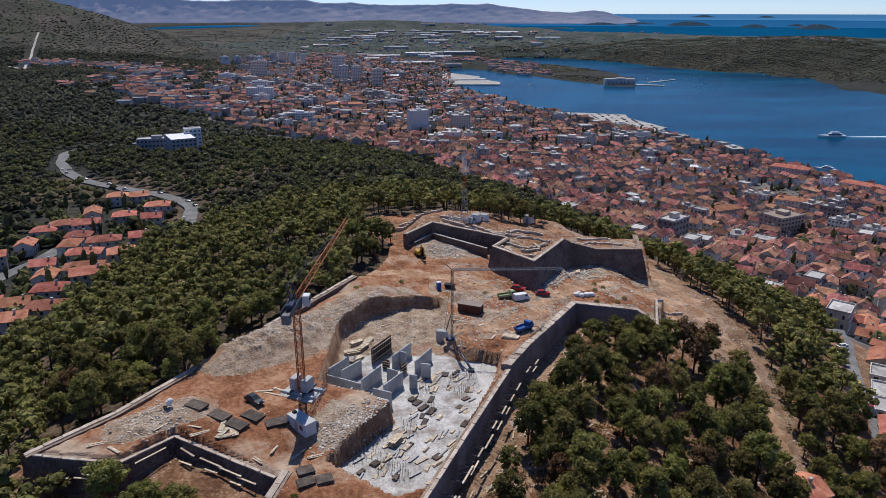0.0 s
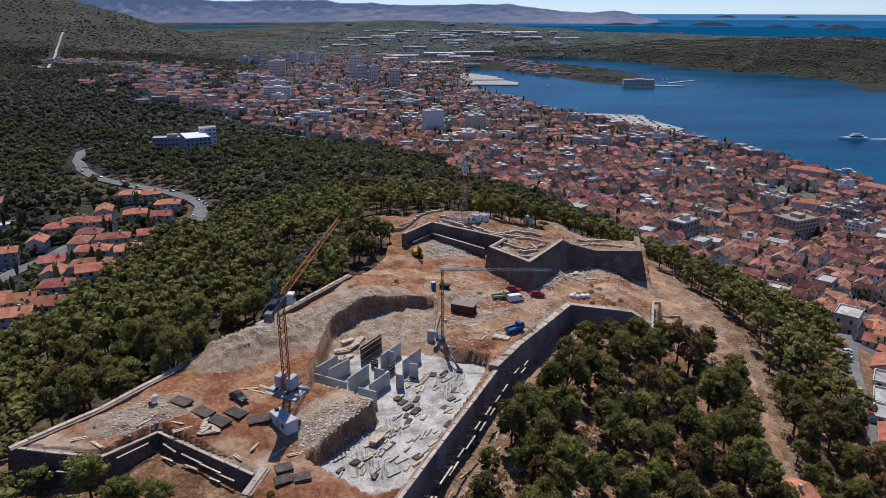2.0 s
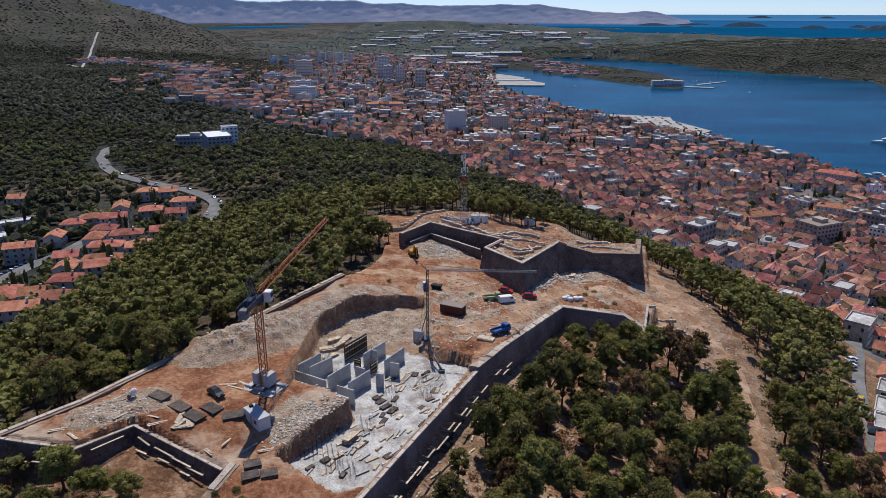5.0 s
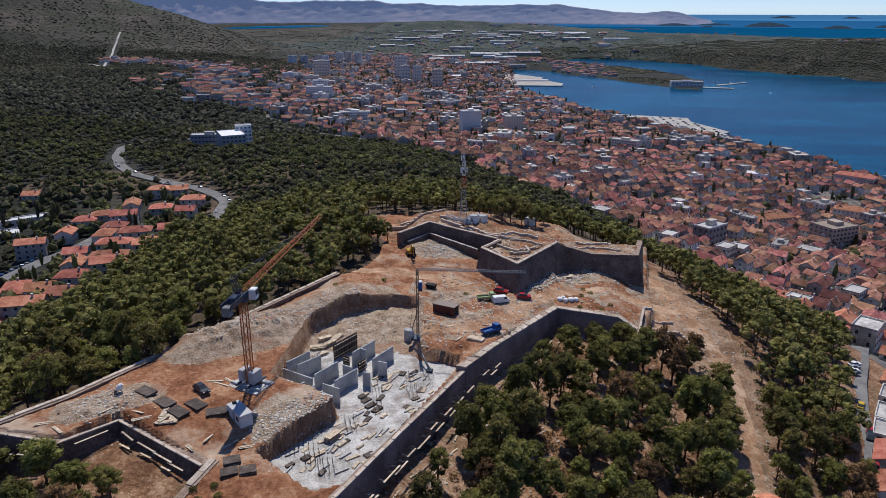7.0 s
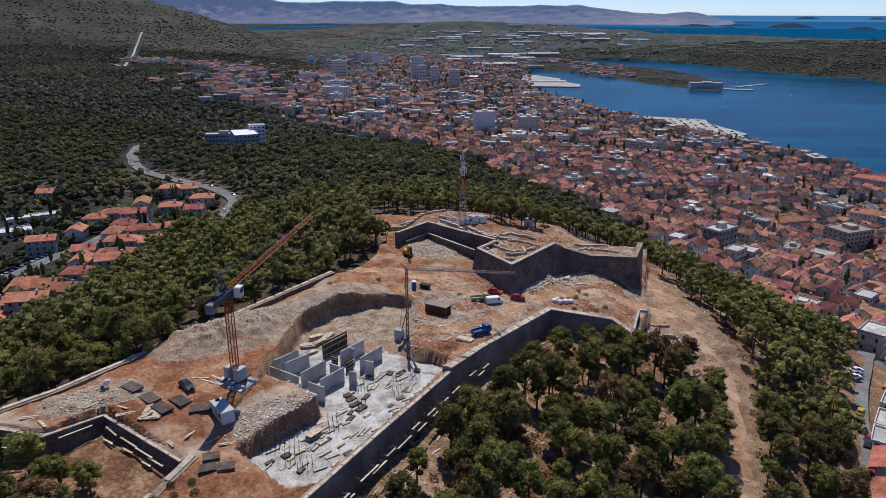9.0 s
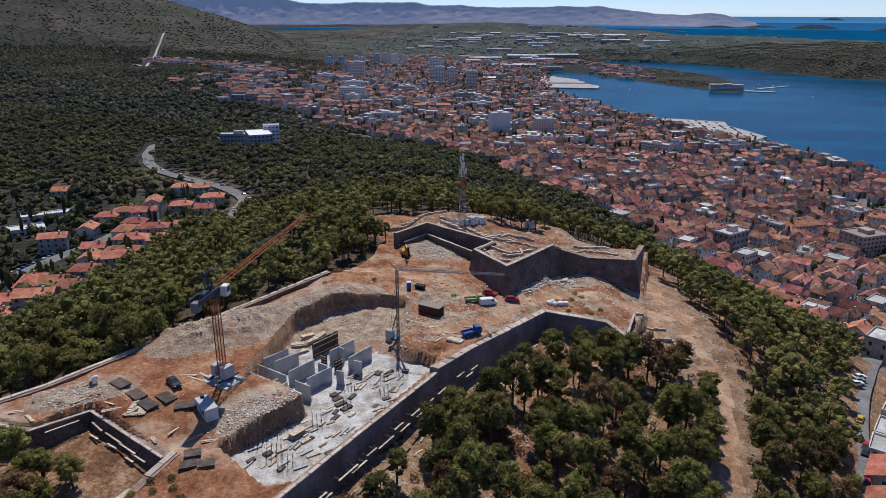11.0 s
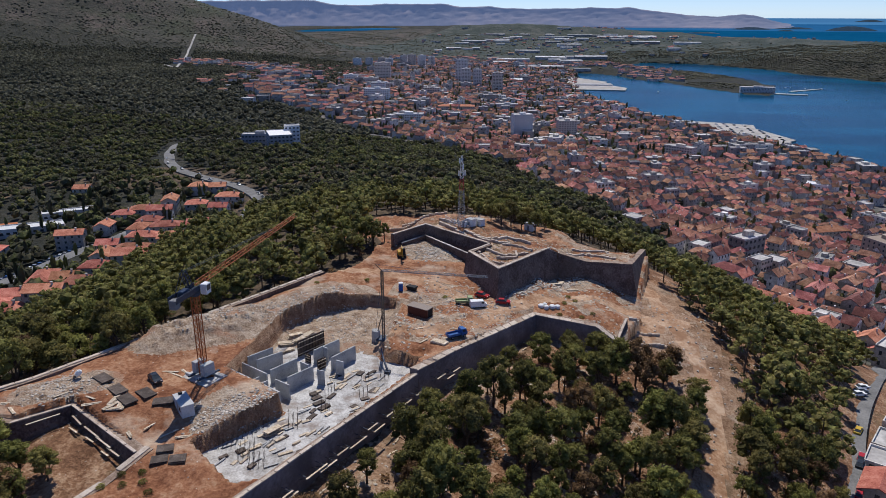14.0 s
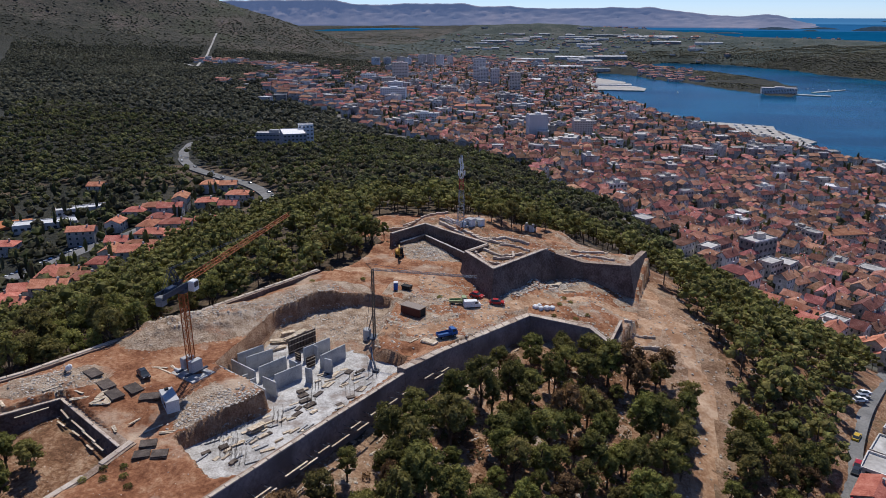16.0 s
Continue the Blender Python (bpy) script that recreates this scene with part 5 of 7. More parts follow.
quay([(178, 1383), (157, 1424), (148, 1530), (100, 1633), (64, 1713), (32, 1813), (-45, 1790), (40, 1600), (100, 1420)], 2.4, "long pale railway quay beside the harbour")
quay([(505, 1900), (578, 1882), (582, 1896), (510, 1920)], 1.6, "narrow stone mole at the head of the peninsula")
quay([(560, 1960), (659, 2051), (661, 2062), (556, 1974)], 1.5, "pale jetty with moored boats")


def building(name, x, y, w, d, h, storeys, turn, label, mat=None, roof=None, hut=True, lift=0.0):
    m = pose(x, y, float(seat(x, y, w * 0.7, d * 0.7)[0]) + lift, 0, 0, turn)
    b = as_thing(block_parts(w, d, h, storeys, hut), name, label, "building", "", mat or PLASTER_ONE, roof or FLAT_ROOF, True)
    b.matrix_basis = m
    return b


PALE = paint("pale facade", (0.80, 0.79, 0.77), 0.8)
BEIGE = paint("beige facade", (0.68, 0.60, 0.52), 0.85)
GREYF = paint("grey facade", (0.64, 0.61, 0.59), 0.85)
building("tower_block", -396, 1564, 34, 18, 42, 13, 8, "beige tower block among lower houses", BEIGE)
building("apartment_block", -330, 1300, 26, 18, 24, 8, 8, "white apartment block with a flat roof", PALE)
building("apartment_block", -309, 1217, 44, 16, 23, 7, 5, "long white apartment block", PALE)
building("tower_block", -259, 1802, 30, 18, 60, 17, 12, "tall grey tower block", GREYF)
building("tower_block", -232, 1705, 22, 18, 45, 14, 12, "grey tower block beside its twin", GREYF)
building("tower_block", -203, 1695, 20, 18, 46, 14, 12, "grey tower block with balconies", GREYF)
building("tower_block", -150, 1652, 24, 18, 45, 14, 10, "slim brown-grey tower block", BEIGE)
building("tower_block", -34, 970, 26, 17, 33, 11, 20, "white tower block with rows of windows", PALE)
building("tower_block", 25, 1010, 25, 17, 27, 9, 15, "beige tower block near the harbour", BEIGE)
building("school", -214, 1059, 46, 16, 11, 3, 10, "long low white building with a flat roof", PALE)
building("apartment_block", 170, 933, 38, 14, 16, 5, -32, "long grey-beige apartment block", BEIGE)
building("apartment_block", 261, 523, 26, 20, 19, 6, 28, "square beige stone block with a flat roof", paint("stone facade", (0.44, 0.355, 0.28), 0.85), paint("brown roof felt", (0.30, 0.24, 0.19), 0.9))
building("office", 6, 1461, 42, 18, 13, 4, 5, "low office block with an orange front", paint("orange facade", (0.42, 0.15, 0.06), 0.7))
building("dock_shed", 70, 2040, 100, 40, 10, 2, 6, "long low dock shed with a pale roof", PALE, None, False)
building("dock_shed", 20, 1640, 60, 30, 9, 2, 70, "low pale quay shed", PALE, None, False)
WARD = paint("weathered grey facade", (0.36, 0.36, 0.37), 0.85)
building("sanatorium", -272, 668, 34, 13, 12, 3, 14, "long white building in the pine wood", WARD)
building("sanatorium", -241, 646, 22, 36, 17, 5, 30, "grey flat-roofed wing in the pine wood", WARD, PALE, False)
building("stair_tower", -237, 668, 15, 11, 22, 6, 24, "white stair tower of the building in the wood", PALE, None, False)
SHEETS = paint("white roof sheets", (0.62, 0.62, 0.60), 0.6)
building("sports_shed", -265, 347, 34, 11, 4, 1, 35, "low shed with a long white sheet roof among trees", GREYF, SHEETS, False)
building("sports_shed", -262, 375, 30, 8, 4, 1, 40, "narrow open shed with a pale sheet roof", GREYF, SHEETS, False)
COURT_Z = float(ground(-292, 352)[0]) + 0.8
tagged(part("tennis_court", Geo().box(-16, 16, -9, 9, -2.0, 0, chamfer=0.1), paint("orange clay court", (0.42, 0.15, 0.06), 0.9), m=pose(-292, 352, COURT_Z, 0, 0, 35)), "orange clay tennis court beside the sheds", "court")
building("market_hall", 300, 800, 30, 16, 10, 2, -20, "white modern hall with a curved pale roof", PALE, paint("white roof sheet", (0.75, 0.74, 0.72), 0.5), False)
building("sports_hall", -121, 822, 34, 12, 6, 2, 14, "low white hall on terraced ground", PALE, None, False)
building("naval_school", 470, 1925, 80, 26, 13, 4, -2, "long grey barracks at the tip of the peninsula", GREYF)
for i, (x, y, w, h) in enumerate([(-640, 2140, 24, 26), (-612, 2170, 22, 26), (-585, 2230, 26, 26), (-558, 2210, 22, 25), (-520, 2250, 24, 36), (-492, 2240, 22, 40), (-466, 2262, 24, 38), (-440, 2290, 20, 34), (-380, 1420, 30, 18), (-430, 1440, 30, 17), (-340, 1380, 34, 16), (-250, 1400, 34, 17), (-120, 1420, 30, 15), (-90, 1300, 40, 14)]):
    building("apartment_block", x, y, w, 15, h, max(4, int(h / 3)), 6 + 5 * math.sin(i), "pale apartment block in a far row of blocks", (PALE, GREYF, BEIGE)[i % 3])


def hall_house(x, y, w, d, h, turn, label):
    t0 = as_thing(house_parts(w, d, h, 0.36, True, 3, True), "monastery", label, "building", "", far=True)
    t0.matrix_basis = pose(x, y, float(seat(x, y, 20, 12)[0]), 0, 0, turn)
    return t0


hall_house(237, 591, 46, 15, 10, 22, "long stone monastery wing with a dark tile roof")
hall_house(-166, 1206, 62, 15, 11, 8, "long school building with a red hipped roof")
hall_house(330, 640, 34, 14, 12, -30, "broad stone palace with a red roof")
hall_house(400, 800, 40, 16, 14, -40, "long waterfront house with a red roof")
hall_house(440, 720, 44, 15, 13, -52, "long waterfront house with a hipped roof")

# woods on the peninsulas across the bay
wx, wy = jittered(100, 1700, 1850, 3300, 9.0)
wz = ground(wx, wy)
keep = (wz > 3) & ~inside(TOWN, wx, wy) & (rng.random(wx.size) < 0.9) & (wx < 0.62 * wy + 60) & ~inside([(120, 2120), (330, 2120), (330, 2680), (0, 2740), (0, 2560)], wx, wy)
q = np.column_stack((wx, wy, wz - 0.5))[keep]
p = folded(q)
k = np.hypot(p[:, 0] - CAM_MID[0], p[:, 1] - CAM_MID[1]) / np.hypot(q[:, 0] - CAM_MID[0], q[:, 1] - CAM_MID[1])
rows = [(int(rng.integers(5)), *p[i], rng.uniform(0, 6.28), s * k[i] * 0.8, s * k[i] * 0.8, s * k[i] * 0.55) for i, s in enumerate(rng.uniform(0.8, 1.6, len(p)))]
tagged(new("far_wood", scatter("far_wood", single_blob, rows, [LEAF_FAR])), "dark woods on the low peninsulas across the bay", "trees", kind="stuff")

for x, y, a, w, d, h, words in ((127, 176, 62, 9, 8, 4.5, "low house with a flat grey roof by the street"), (133, 187, 60, 10, 8, 4.5, "plain house with a pale flat roof by the street"), (141, 201, 58, 9, 8, 4.2, "small grey flat-roofed house")):
    b = as_thing(block_parts(w, d, h, 2, False), "house", words, "house", "houses below the hill", PLASTER_ONE, FLAT_ROOF)
    b.matrix_basis = pose(x, y, float(seat(x, y)[0]), 0, 0, a)
for x, y, a, w, d in ((76, 127, 20, 11, 8), (122, 164, 62, 10, 8), (149, 214, 55, 11, 9), (116, 151, 64, 9, 7)):
    b = as_thing(house_parts(w, d, 4.6, 0.42, False, 2, True), "house", "small house with a bright red tile roof", "house", "houses below the hill")
    b.matrix_basis = pose(x, y, float(seat(x, y)[0]), 0, 0, a)

# cypresses and garden trees in the town
garden_protos = []
for _ in range(6):
    (v0, t0), (v1, t1) = blob(rng, (0, 0, 4.4), 3.0, 0.9), leafy(rng, (0, 0, 4.6), 3.0, 8, 0.9, 0.95)
    garden_protos.append((np.concatenate((v0, v1)), np.concatenate((t0, t1 + len(v0))), np.zeros(len(t0) + len(t1), int)))
cx, cy = jittered(-600, 500, 200, 2500, 12.5)
keep = inside(TOWN, cx, cy) & (rng.random(cx.size) < 0.42 + 0.5 * waves(cx, cy, 95, 1) + np.where(cy > 900, 0.30, 0)) & (np.abs(cx - 20) < 0.7 * cy + 30)
hx2, hy2 = jittered(-330, -130, 190, 460, 5.2)
kp2 = inside(HAMLET, hx2, hy2) & (rng.random(hx2.size) < 0.42) & (edge(HIGHWAY, hx2, hy2, False) > 8) & np.array([min((a - x) ** 2 + (b - y) ** 2 for a, b in HAMLET_SPOTS + [(-265, 347), (-275, 340), (-255, 354), (-262, 375), (-292, 352), (-284, 358), (-300, 346)]) > 52 for x, y in zip(hx2, hy2)])
kp2 &= edge([(-212, 262), (-208, 276), (-206, 292), (-203, 309), (-198, 322), (-196, 342)], hx2, hy2, False) > 10
cx, cy = np.append(cx[keep], hx2[kp2]), np.append(cy[keep], hy2[kp2])
cz = ground(cx, cy)
rows = []
for x, y, z in zip(cx, cy, cz):
    s = rng.uniform(0.9, 1.8) if y > 430 else rng.uniform(0.8, 1.5)
    if rng.random() < 0.22:
        rows.append((int(rng.integers(6)), x, y, z - 0.5, rng.uniform(0, 6.28), s * 0.36, s * 0.36, s * 1.35))
    else:
        rows.append((int(rng.integers(6)), x, y, z - 1.2, rng.uniform(0, 6.28), s * 0.85, s * 0.85, s * 0.8))
tagged(new("town_trees", scatter("town_trees", garden_protos, rows, [NEEDLE_FAR])), "dark cypresses and garden trees between the houses", "trees", kind="stuff")

# far houses, works and sheds, drawn in with the far country
def shed(w, d, h):
    """A long low hall with a shallow sheet roof: wall 0, roof 1."""
    g = Geo().box(-w / 2, w / 2, -d / 2, d / 2, -3, h)
    g.add([(-w / 2 - 1, -d / 2 - 1, h), (w / 2 + 1, -d / 2 - 1, h), (w / 2 + 1, 0, h + d * 0.12), (-w / 2 - 1, 0, h + d * 0.12), (-w / 2 - 1, d / 2 + 1, h), (w / 2 + 1, d / 2 + 1, h)], [(0, 1, 2, 3), (3, 2, 5, 4), (0, 3, 4), (1, 5, 2)], 1)
    return g.arrays()


shed_arrays = [shed(*q) for q in ((70, 26, 8), (110, 34, 9), (46, 20, 7), (150, 30, 10))]
SHEET = material("pale sheet roofs", [(0.15, 0.16, 0.17), (0.32, 0.32, 0.32), (0.58, 0.57, 0.56)], 0.02, 0.8, 0.0, 5, island=0.6)
fr = np.random.default_rng(5)
rows = []
for n, (x0, x1, y0, y1, kinds_, sc) in enumerate([(-1050, -620, 1750, 2050, (0, 1, 3, 5), 1.0), (-660, -340, 1150, 2300, (0, 1, 3, 5, 8), 1.0), (-700, -250, 2250, 2900, (0, 1, 3, 5), 1.2), (-650, 520, 3000, 4500, (0, 1, 3, 8), 1.3), (-1000, 500, 4300, 6000, (0, 1, 8), 1.5), (300, 1300, 3900, 5000, (1, 8, 0), 1.1),
                                               (140, 330, 2150, 2660, (0, 1, 3, 5), 1.0), (0, 400, 2600, 2720, (0, 1, 5), 1.1), (1400, 2600, 4150, 4380, (0, 1, 5), 1.2), (1200, 1500, 2700, 3000, (0, 1), 1.0), (-100, 400, 6500, 7600, (1, 5), 2.0)]):
    for _ in range((50, 230, 150, 80, 50, 50, 110, 60, 40, 20, 50)[n]):
        x, y = fr.uniform(x0, x1), fr.uniform(y0, y1)
        g0 = float(ground(x, y)[0]) if y < 3000 else 14.0
        if g0 < 1.3:
            continue
        big = sc * fr.uniform(0.8, 1.4)
        kk = int(fr.choice(kinds_))
        rows.append((kk, x, y, g0, 0.2 + 0.25 * fr.normal(), big * (fr.uniform(1.0, 2.6) if kk > 7 and sc > 1.4 else 1), big, sc * fr.uniform(0.35, 0.55) if kk > 7 else sc * fr.uniform(0.6, 0.9)))
for _ in range(330):
    k = fr.uniform(0, len(RIDGE_ROW) - 1.001)
    (ax, ay), (bx, by) = RIDGE_ROW[int(k)], RIDGE_ROW[int(k) + 1]
    x, y = ax + (bx - ax) * (k % 1) + fr.normal() * 34, ay + (by - ay) * (k % 1) + fr.normal() * 42
    rows.append((int(fr.choice((0, 1, 3, 5, 8))), x, y, 0.0, 0.3 + 0.3 * fr.normal(), fr.uniform(0.9, 1.4), fr.uniform(0.9, 1.3), fr.uniform(0.9, 1.3)))
q = np.array([r[1:4] for r in rows])
q[:, 2] = ground(q[:, 0], q[:, 1])
p = folded(q)
k = np.hypot(p[:, 0] - CAM_MID[0], p[:, 1] - CAM_MID[1]) / np.hypot(q[:, 0] - CAM_MID[0], q[:, 1] - CAM_MID[1])
rows = [(r[0], *p[i], r[4], r[5] * k[i], r[6] * k[i], r[7] * k[i]) for i, r in enumerate(rows)]
tagged(new("far_suburbs", scatter("far_suburbs", plain_arrays, rows, [PLASTER, ROOF_TILE, GLASS, FLAT_ROOF])), "far suburbs, works and villages with pale walls", "houses", kind="stuff")
rows = []
for x0, x1, y0, y1, n in ((-700, 560, 3300, 4700, 30), (-900, 500, 4700, 6200, 24), (-160, 60, 1950, 2500, 6), (-350, 100, 2500, 3100, 10)):
    for _ in range(n):
        rows.append((int(fr.integers(4)), fr.uniform(x0, x1), fr.uniform(y0, y1), 0.0, 0.1 + 0.12 * fr.normal(), fr.uniform(0.6, 1.2), fr.uniform(0.6, 1.2), 1.0))
q = np.array([r[1:4] for r in rows])
q[:, 2] = ground(q[:, 0], q[:, 1])
keep = (q[:, 2] > 1.4) & ~inside(NEAR_SHORE[19:] + [(-400, 2460)], q[:, 0], q[:, 1])
p = folded(q)
k = np.hypot(p[:, 0] - CAM_MID[0], p[:, 1] - CAM_MID[1]) / np.hypot(q[:, 0] - CAM_MID[0], q[:, 1] - CAM_MID[1])
rows = [(r[0], *p[i], r[4], r[5] * k[i], r[6] * k[i], r[7] * k[i]) for i, r in enumerate(rows) if keep[i]]
tagged(new("works", scatter("works", shed_arrays, rows, [PLASTER, SHEET])), "far works and store halls with pale sheet roofs", "sheds", kind="stuff")


# ---- the building site ----
def thing(name, label, category, m, group=""):
    t0 = tagged(new(name), label, category, group)
    t0.matrix_basis = m
    return t0


def lattice(g, a, b, w, bay, leg=0.12, brace=0.06, tri=False, w2=None):
    """A lattice girder from a to b: chords and diagonals."""
    a, b = Vector(a), Vector(b)
    d = (b - a).normalized()
    up = Vector((0, 0, 1)) if abs(d.z) < 0.9 else Vector((0, 1, 0))
    s = d.cross(up).normalized()
    u = s.cross(d)
    w2 = w2 or w
    ring = [(-0.5, 0), (0.5, 0), (0, 0.9)] if tri else [(-0.5, -0.5), (0.5, -0.5), (0.5, 0.5), (-0.5, 0.5)]
    n = max(2, int((b - a).length / bay))

    def at(i, k):
        wide = w + (w2 - w) * i / n
        return a + (b - a) * (i / n) + s * ring[k][0] * wide + u * ring[k][1] * wide

    c = len(ring)
    for k in range(c):
        g.beam(at(0, k), at(n, k), leg)
    for i in range(n):
        for k in range(c):
            g.beam(at(i, k), at(i + 1, (k + 1) % c) if (i + k) % 2 else at(i, (k + 1) % c).lerp(at(i + 1, (k + 1) % c), 0.0), brace)
            g.beam(at(i + (i % 2), k), at(i + 1 - (i % 2), (k + 1) % c), brace)
    return g


def tower_crane():
    x, y, z = -28.5, 126.2, 116.5
    t0 = thing("tower_crane", "orange lattice tower crane with a blue slewing deck", "crane", pose(x, y, z))
    part("base_slab", Geo().box(-3.9, 3.9, -2.9, 2.9, -0.4, 0.12, chamfer=0.05), SLAB, t0, "pale concrete base slab", pose(0, 0, 0, 0, 0, -22))
    for s in (-1.5, 1.5):
        part("base_beam", Geo().box(-3.8, 3.8, s - 0.3, s + 0.3, 0.122, 0.6, chamfer=0.05), CONCRETE, t0, m=pose(0, 0, 0, 0, 0, -22))
        part("cross_beam", Geo().box(s - 0.25, s + 0.25, -2.8, 2.8, 0.602, 0.95, chamfer=0.05), STEEL, t0, m=pose(0, 0, 0, 0, 0, -22))
    for s in (-1.35, 1.35):
        for k in range(3):
            part("ballast_block", Geo().box(s - 0.65, s + 0.65, -1.3, 1.3, 0.952 + k * 0.85, 1.78 + k * 0.85, chamfer=0.06), CONCRETE, t0, m=pose(0, 0, 0, 0, 0, -22))
    part("mast", lattice(Geo(), (0, 0, 0.6), (0, 0, 18.6), 1.25, 1.25, 0.15, 0.075), CRANE_RED, t0, "orange-red lattice mast")
    part("slewing_ring", Geo().tube([(0, 0, 18.6), (0, 0, 19.4)], [1.15, 1.15], 14), STEEL, t0)
    deck = part("deck", Geo().box(-0.9, 0.9, -7.2, 1.6, 19.45, 19.8).box(-1.05, -0.95, -7.2, 1.6, 19.8, 20.7).box(0.95, 1.05, -7.2, 1.6, 19.8, 20.7), STEEL, t0, "dark blue machinery deck", pose(0, 0, 0, 0, 0, -4))
    part("winch", Geo().box(-0.7, 0.7, -4.6, -2.2, 19.85, 21.0, chamfer=0.15), STEEL, deck)
    part("counterweight", Geo().box(-0.75, 0.75, -7.4, -5.9, 18.3, 20.2, chamfer=0.1), paint("dark weight", (0.20, 0.20, 0.20), 0.8), t0, "grey concrete counterweight", pose(0, 0, 0, 0, 0, -4))
    cab = part("cab", Geo().box(1.15, 2.5, 0.4, 2.2, 18.7, 20.9, chamfer=0.15), WHITE, t0, "white operator's cab")
    part("window", Geo().box(1.3, 2.35, 2.205, 2.24, 19.5, 20.6), GLASS, cab)
    part("window", Geo().box(2.505, 2.54, 0.6, 2.0, 19.5, 20.6), GLASS, cab)
    root, tip = Vector((0.0, 1.4, 20.2)), Vector((4.2, 43.6, 23.4))
    part("jib", lattice(Geo(), root, tip, 1.25, 1.8, 0.13, 0.07, True, 0.8), CRANE_RED, t0, "long orange lattice jib")
    g = lattice(Geo(), (-0.2, -0.6, 19.8), (-0.5, -2.6, 24.6), 1.0, 1.3, 0.12, 0.06)
    part("a_frame", g, STEEL, t0)
    for k in (-0.35, 0.35):
        part("tie_rope", Geo().beam((k - 0.5, -2.6, 24.5), tip * 0.72 + root * 0.28 + Vector((k, 0, 0.9)), 0.06), STEEL, t0)
        part("tie_rope", Geo().beam((k - 0.5, -2.6, 24.5), (k, -6.8, 20.7), 0.06), STEEL, t0)
    return t0


tower_crane()


def slim_crane():
    x, y = 2.2, 157.0
    z = gz_at(x, y)
    t0 = thing("self_erecting_crane", "slim grey-brown crane with a thin level jib", "crane", pose(x, y, z))
    top = 131.4 - z
    BROWN = paint("weathered brown steel", (0.16, 0.12, 0.085), 0.6)
    part("mast", lattice(Geo(), (0, 0, 0.5), (0, 0, top), 0.5, 0.8, 0.13, 0.07), BROWN, t0)
    part("jib", lattice(Geo(), (0, 0, top), (25.7, -2, top + 0.9), 0.5, 0.9, 0.07, 0.045, True), PALE_STEEL, t0, "thin galvanised jib")
    part("undercarriage", Geo().box(-1.5, 1.5, -1.5, 1.5, 0.1, 0.6, chamfer=0.1), STEEL, t0)
    part("ballast_block", Geo().box(-2.4, -1.1, -0.8, 0.8, 0.62, 2.3, chamfer=0.08), CONCRETE, t0)
    part("strut", Geo().beam((-1.9, 0, 0.6), (-0.3, 0, 6.5), 0.22), BROWN, t0)
    part("stay", Geo().beam((0, 0, top + 0.2), (-2.0, 0, 2.0), 0.06), STEEL, t0)
    part("peak", Geo().beam((0, 0, top), (-1.6, 0.1, top + 1.6), 0.14), BROWN, t0)
    part("stay", Geo().beam((-1.6, 0.1, top + 1.6), (12, -1, top + 0.9), 0.05), STEEL, t0)


slim_crane()

z0 = gz_at(-0.8, 160)
silo = thing("silo", "upright concrete pipe section on the pit floor", "pipe", pose(-0.8, 160, z0 - 0.1))
part("shell", Geo().tube([(0, 0, 0), (0, 0, 3.0), (0, 0, 3.2)], [0.95, 0.95, 0.8], 16), CONCRETE, silo)
hose = thing("pump_hose", "dark leaning pump pipe on a steel foot", "pipe", pose(6.5, 144.6, 111.22))
part("pipe", Geo().tube([(0, 0, 0.6), (-1.6, 2.6, 2.0), (-3.2, 6.2, 3.0)], [0.28, 0.2, 0.16], 9), STEEL, hose)
part("foot", Geo().box(-0.7, 0.7, -0.6, 0.6, 0, 0.6, chamfer=0.1), STEEL, hose)

hut = thing("site_hut", "white metal site hut standing near the crane", "hut", pose(-26.4, 114.5, gz_at(-26.4, 114.5) - 0.25, 0, 0, -44))
part("body", Geo().box(-2.9, 2.9, -1.2, 1.2, 0, 2.45, chamfer=0.05), paint("grey-white sheet", (0.52, 0.54, 0.56), 0.5), hut)
part("roof", Geo().box(-3.0, 3.0, -1.3, 1.3, 2.46, 2.62, chamfer=0.05), paint("weathered roof sheet", (0.46, 0.455, 0.44), 0.6), hut, "weathered grey-white sheet roof")
part("vent", Geo().box(-2.5, -1.9, -0.3, 0.4, 2.63, 3.0, chamfer=0.05), BLACK, hut)
part("door", Geo().box(-0.5, 0.4, -1.25, -1.2, 0.1, 2.1), PALE_STEEL, hut)
part("window", Geo().box(1.0, 2.0, -1.24, -1.2, 1.0, 1.9), GLASS, hut)


def slab_wall(a, b, top=114.8, thick=0.32, mat=None, low=111.2):
    """One cast wall of the new building."""
    a, b = Vector((*a, low)), Vector((*b, low))
    d = (b - a)
    t0 = thing("concrete_wall", "bare grey cast concrete wall on the slab", "wall", Matrix.Translation(a) @ Matrix.Rotation(math.atan2(d.y, d.x), 4, "Z"), "cast walls in the pit")
    h, L = top - low, d.length
    part("panel", Geo().box(0, L, -thick / 2, thick / 2, 0, h, chamfer=0.04), mat or CONCRETE, t0)
    for k in range(int(L / 2.4)):
        part("starter_bar", Geo().beam((0.5 + k * 2.4, 0, h - 0.04), (0.5 + k * 2.4, 0, h + 0.5), 0.04), STEEL, t0)
    part("footing", Geo().box(-0.1, L + 0.1, -thick / 2 - 0.12, thick / 2 + 0.12, 0.001, 0.16), CONCRETE, t0)


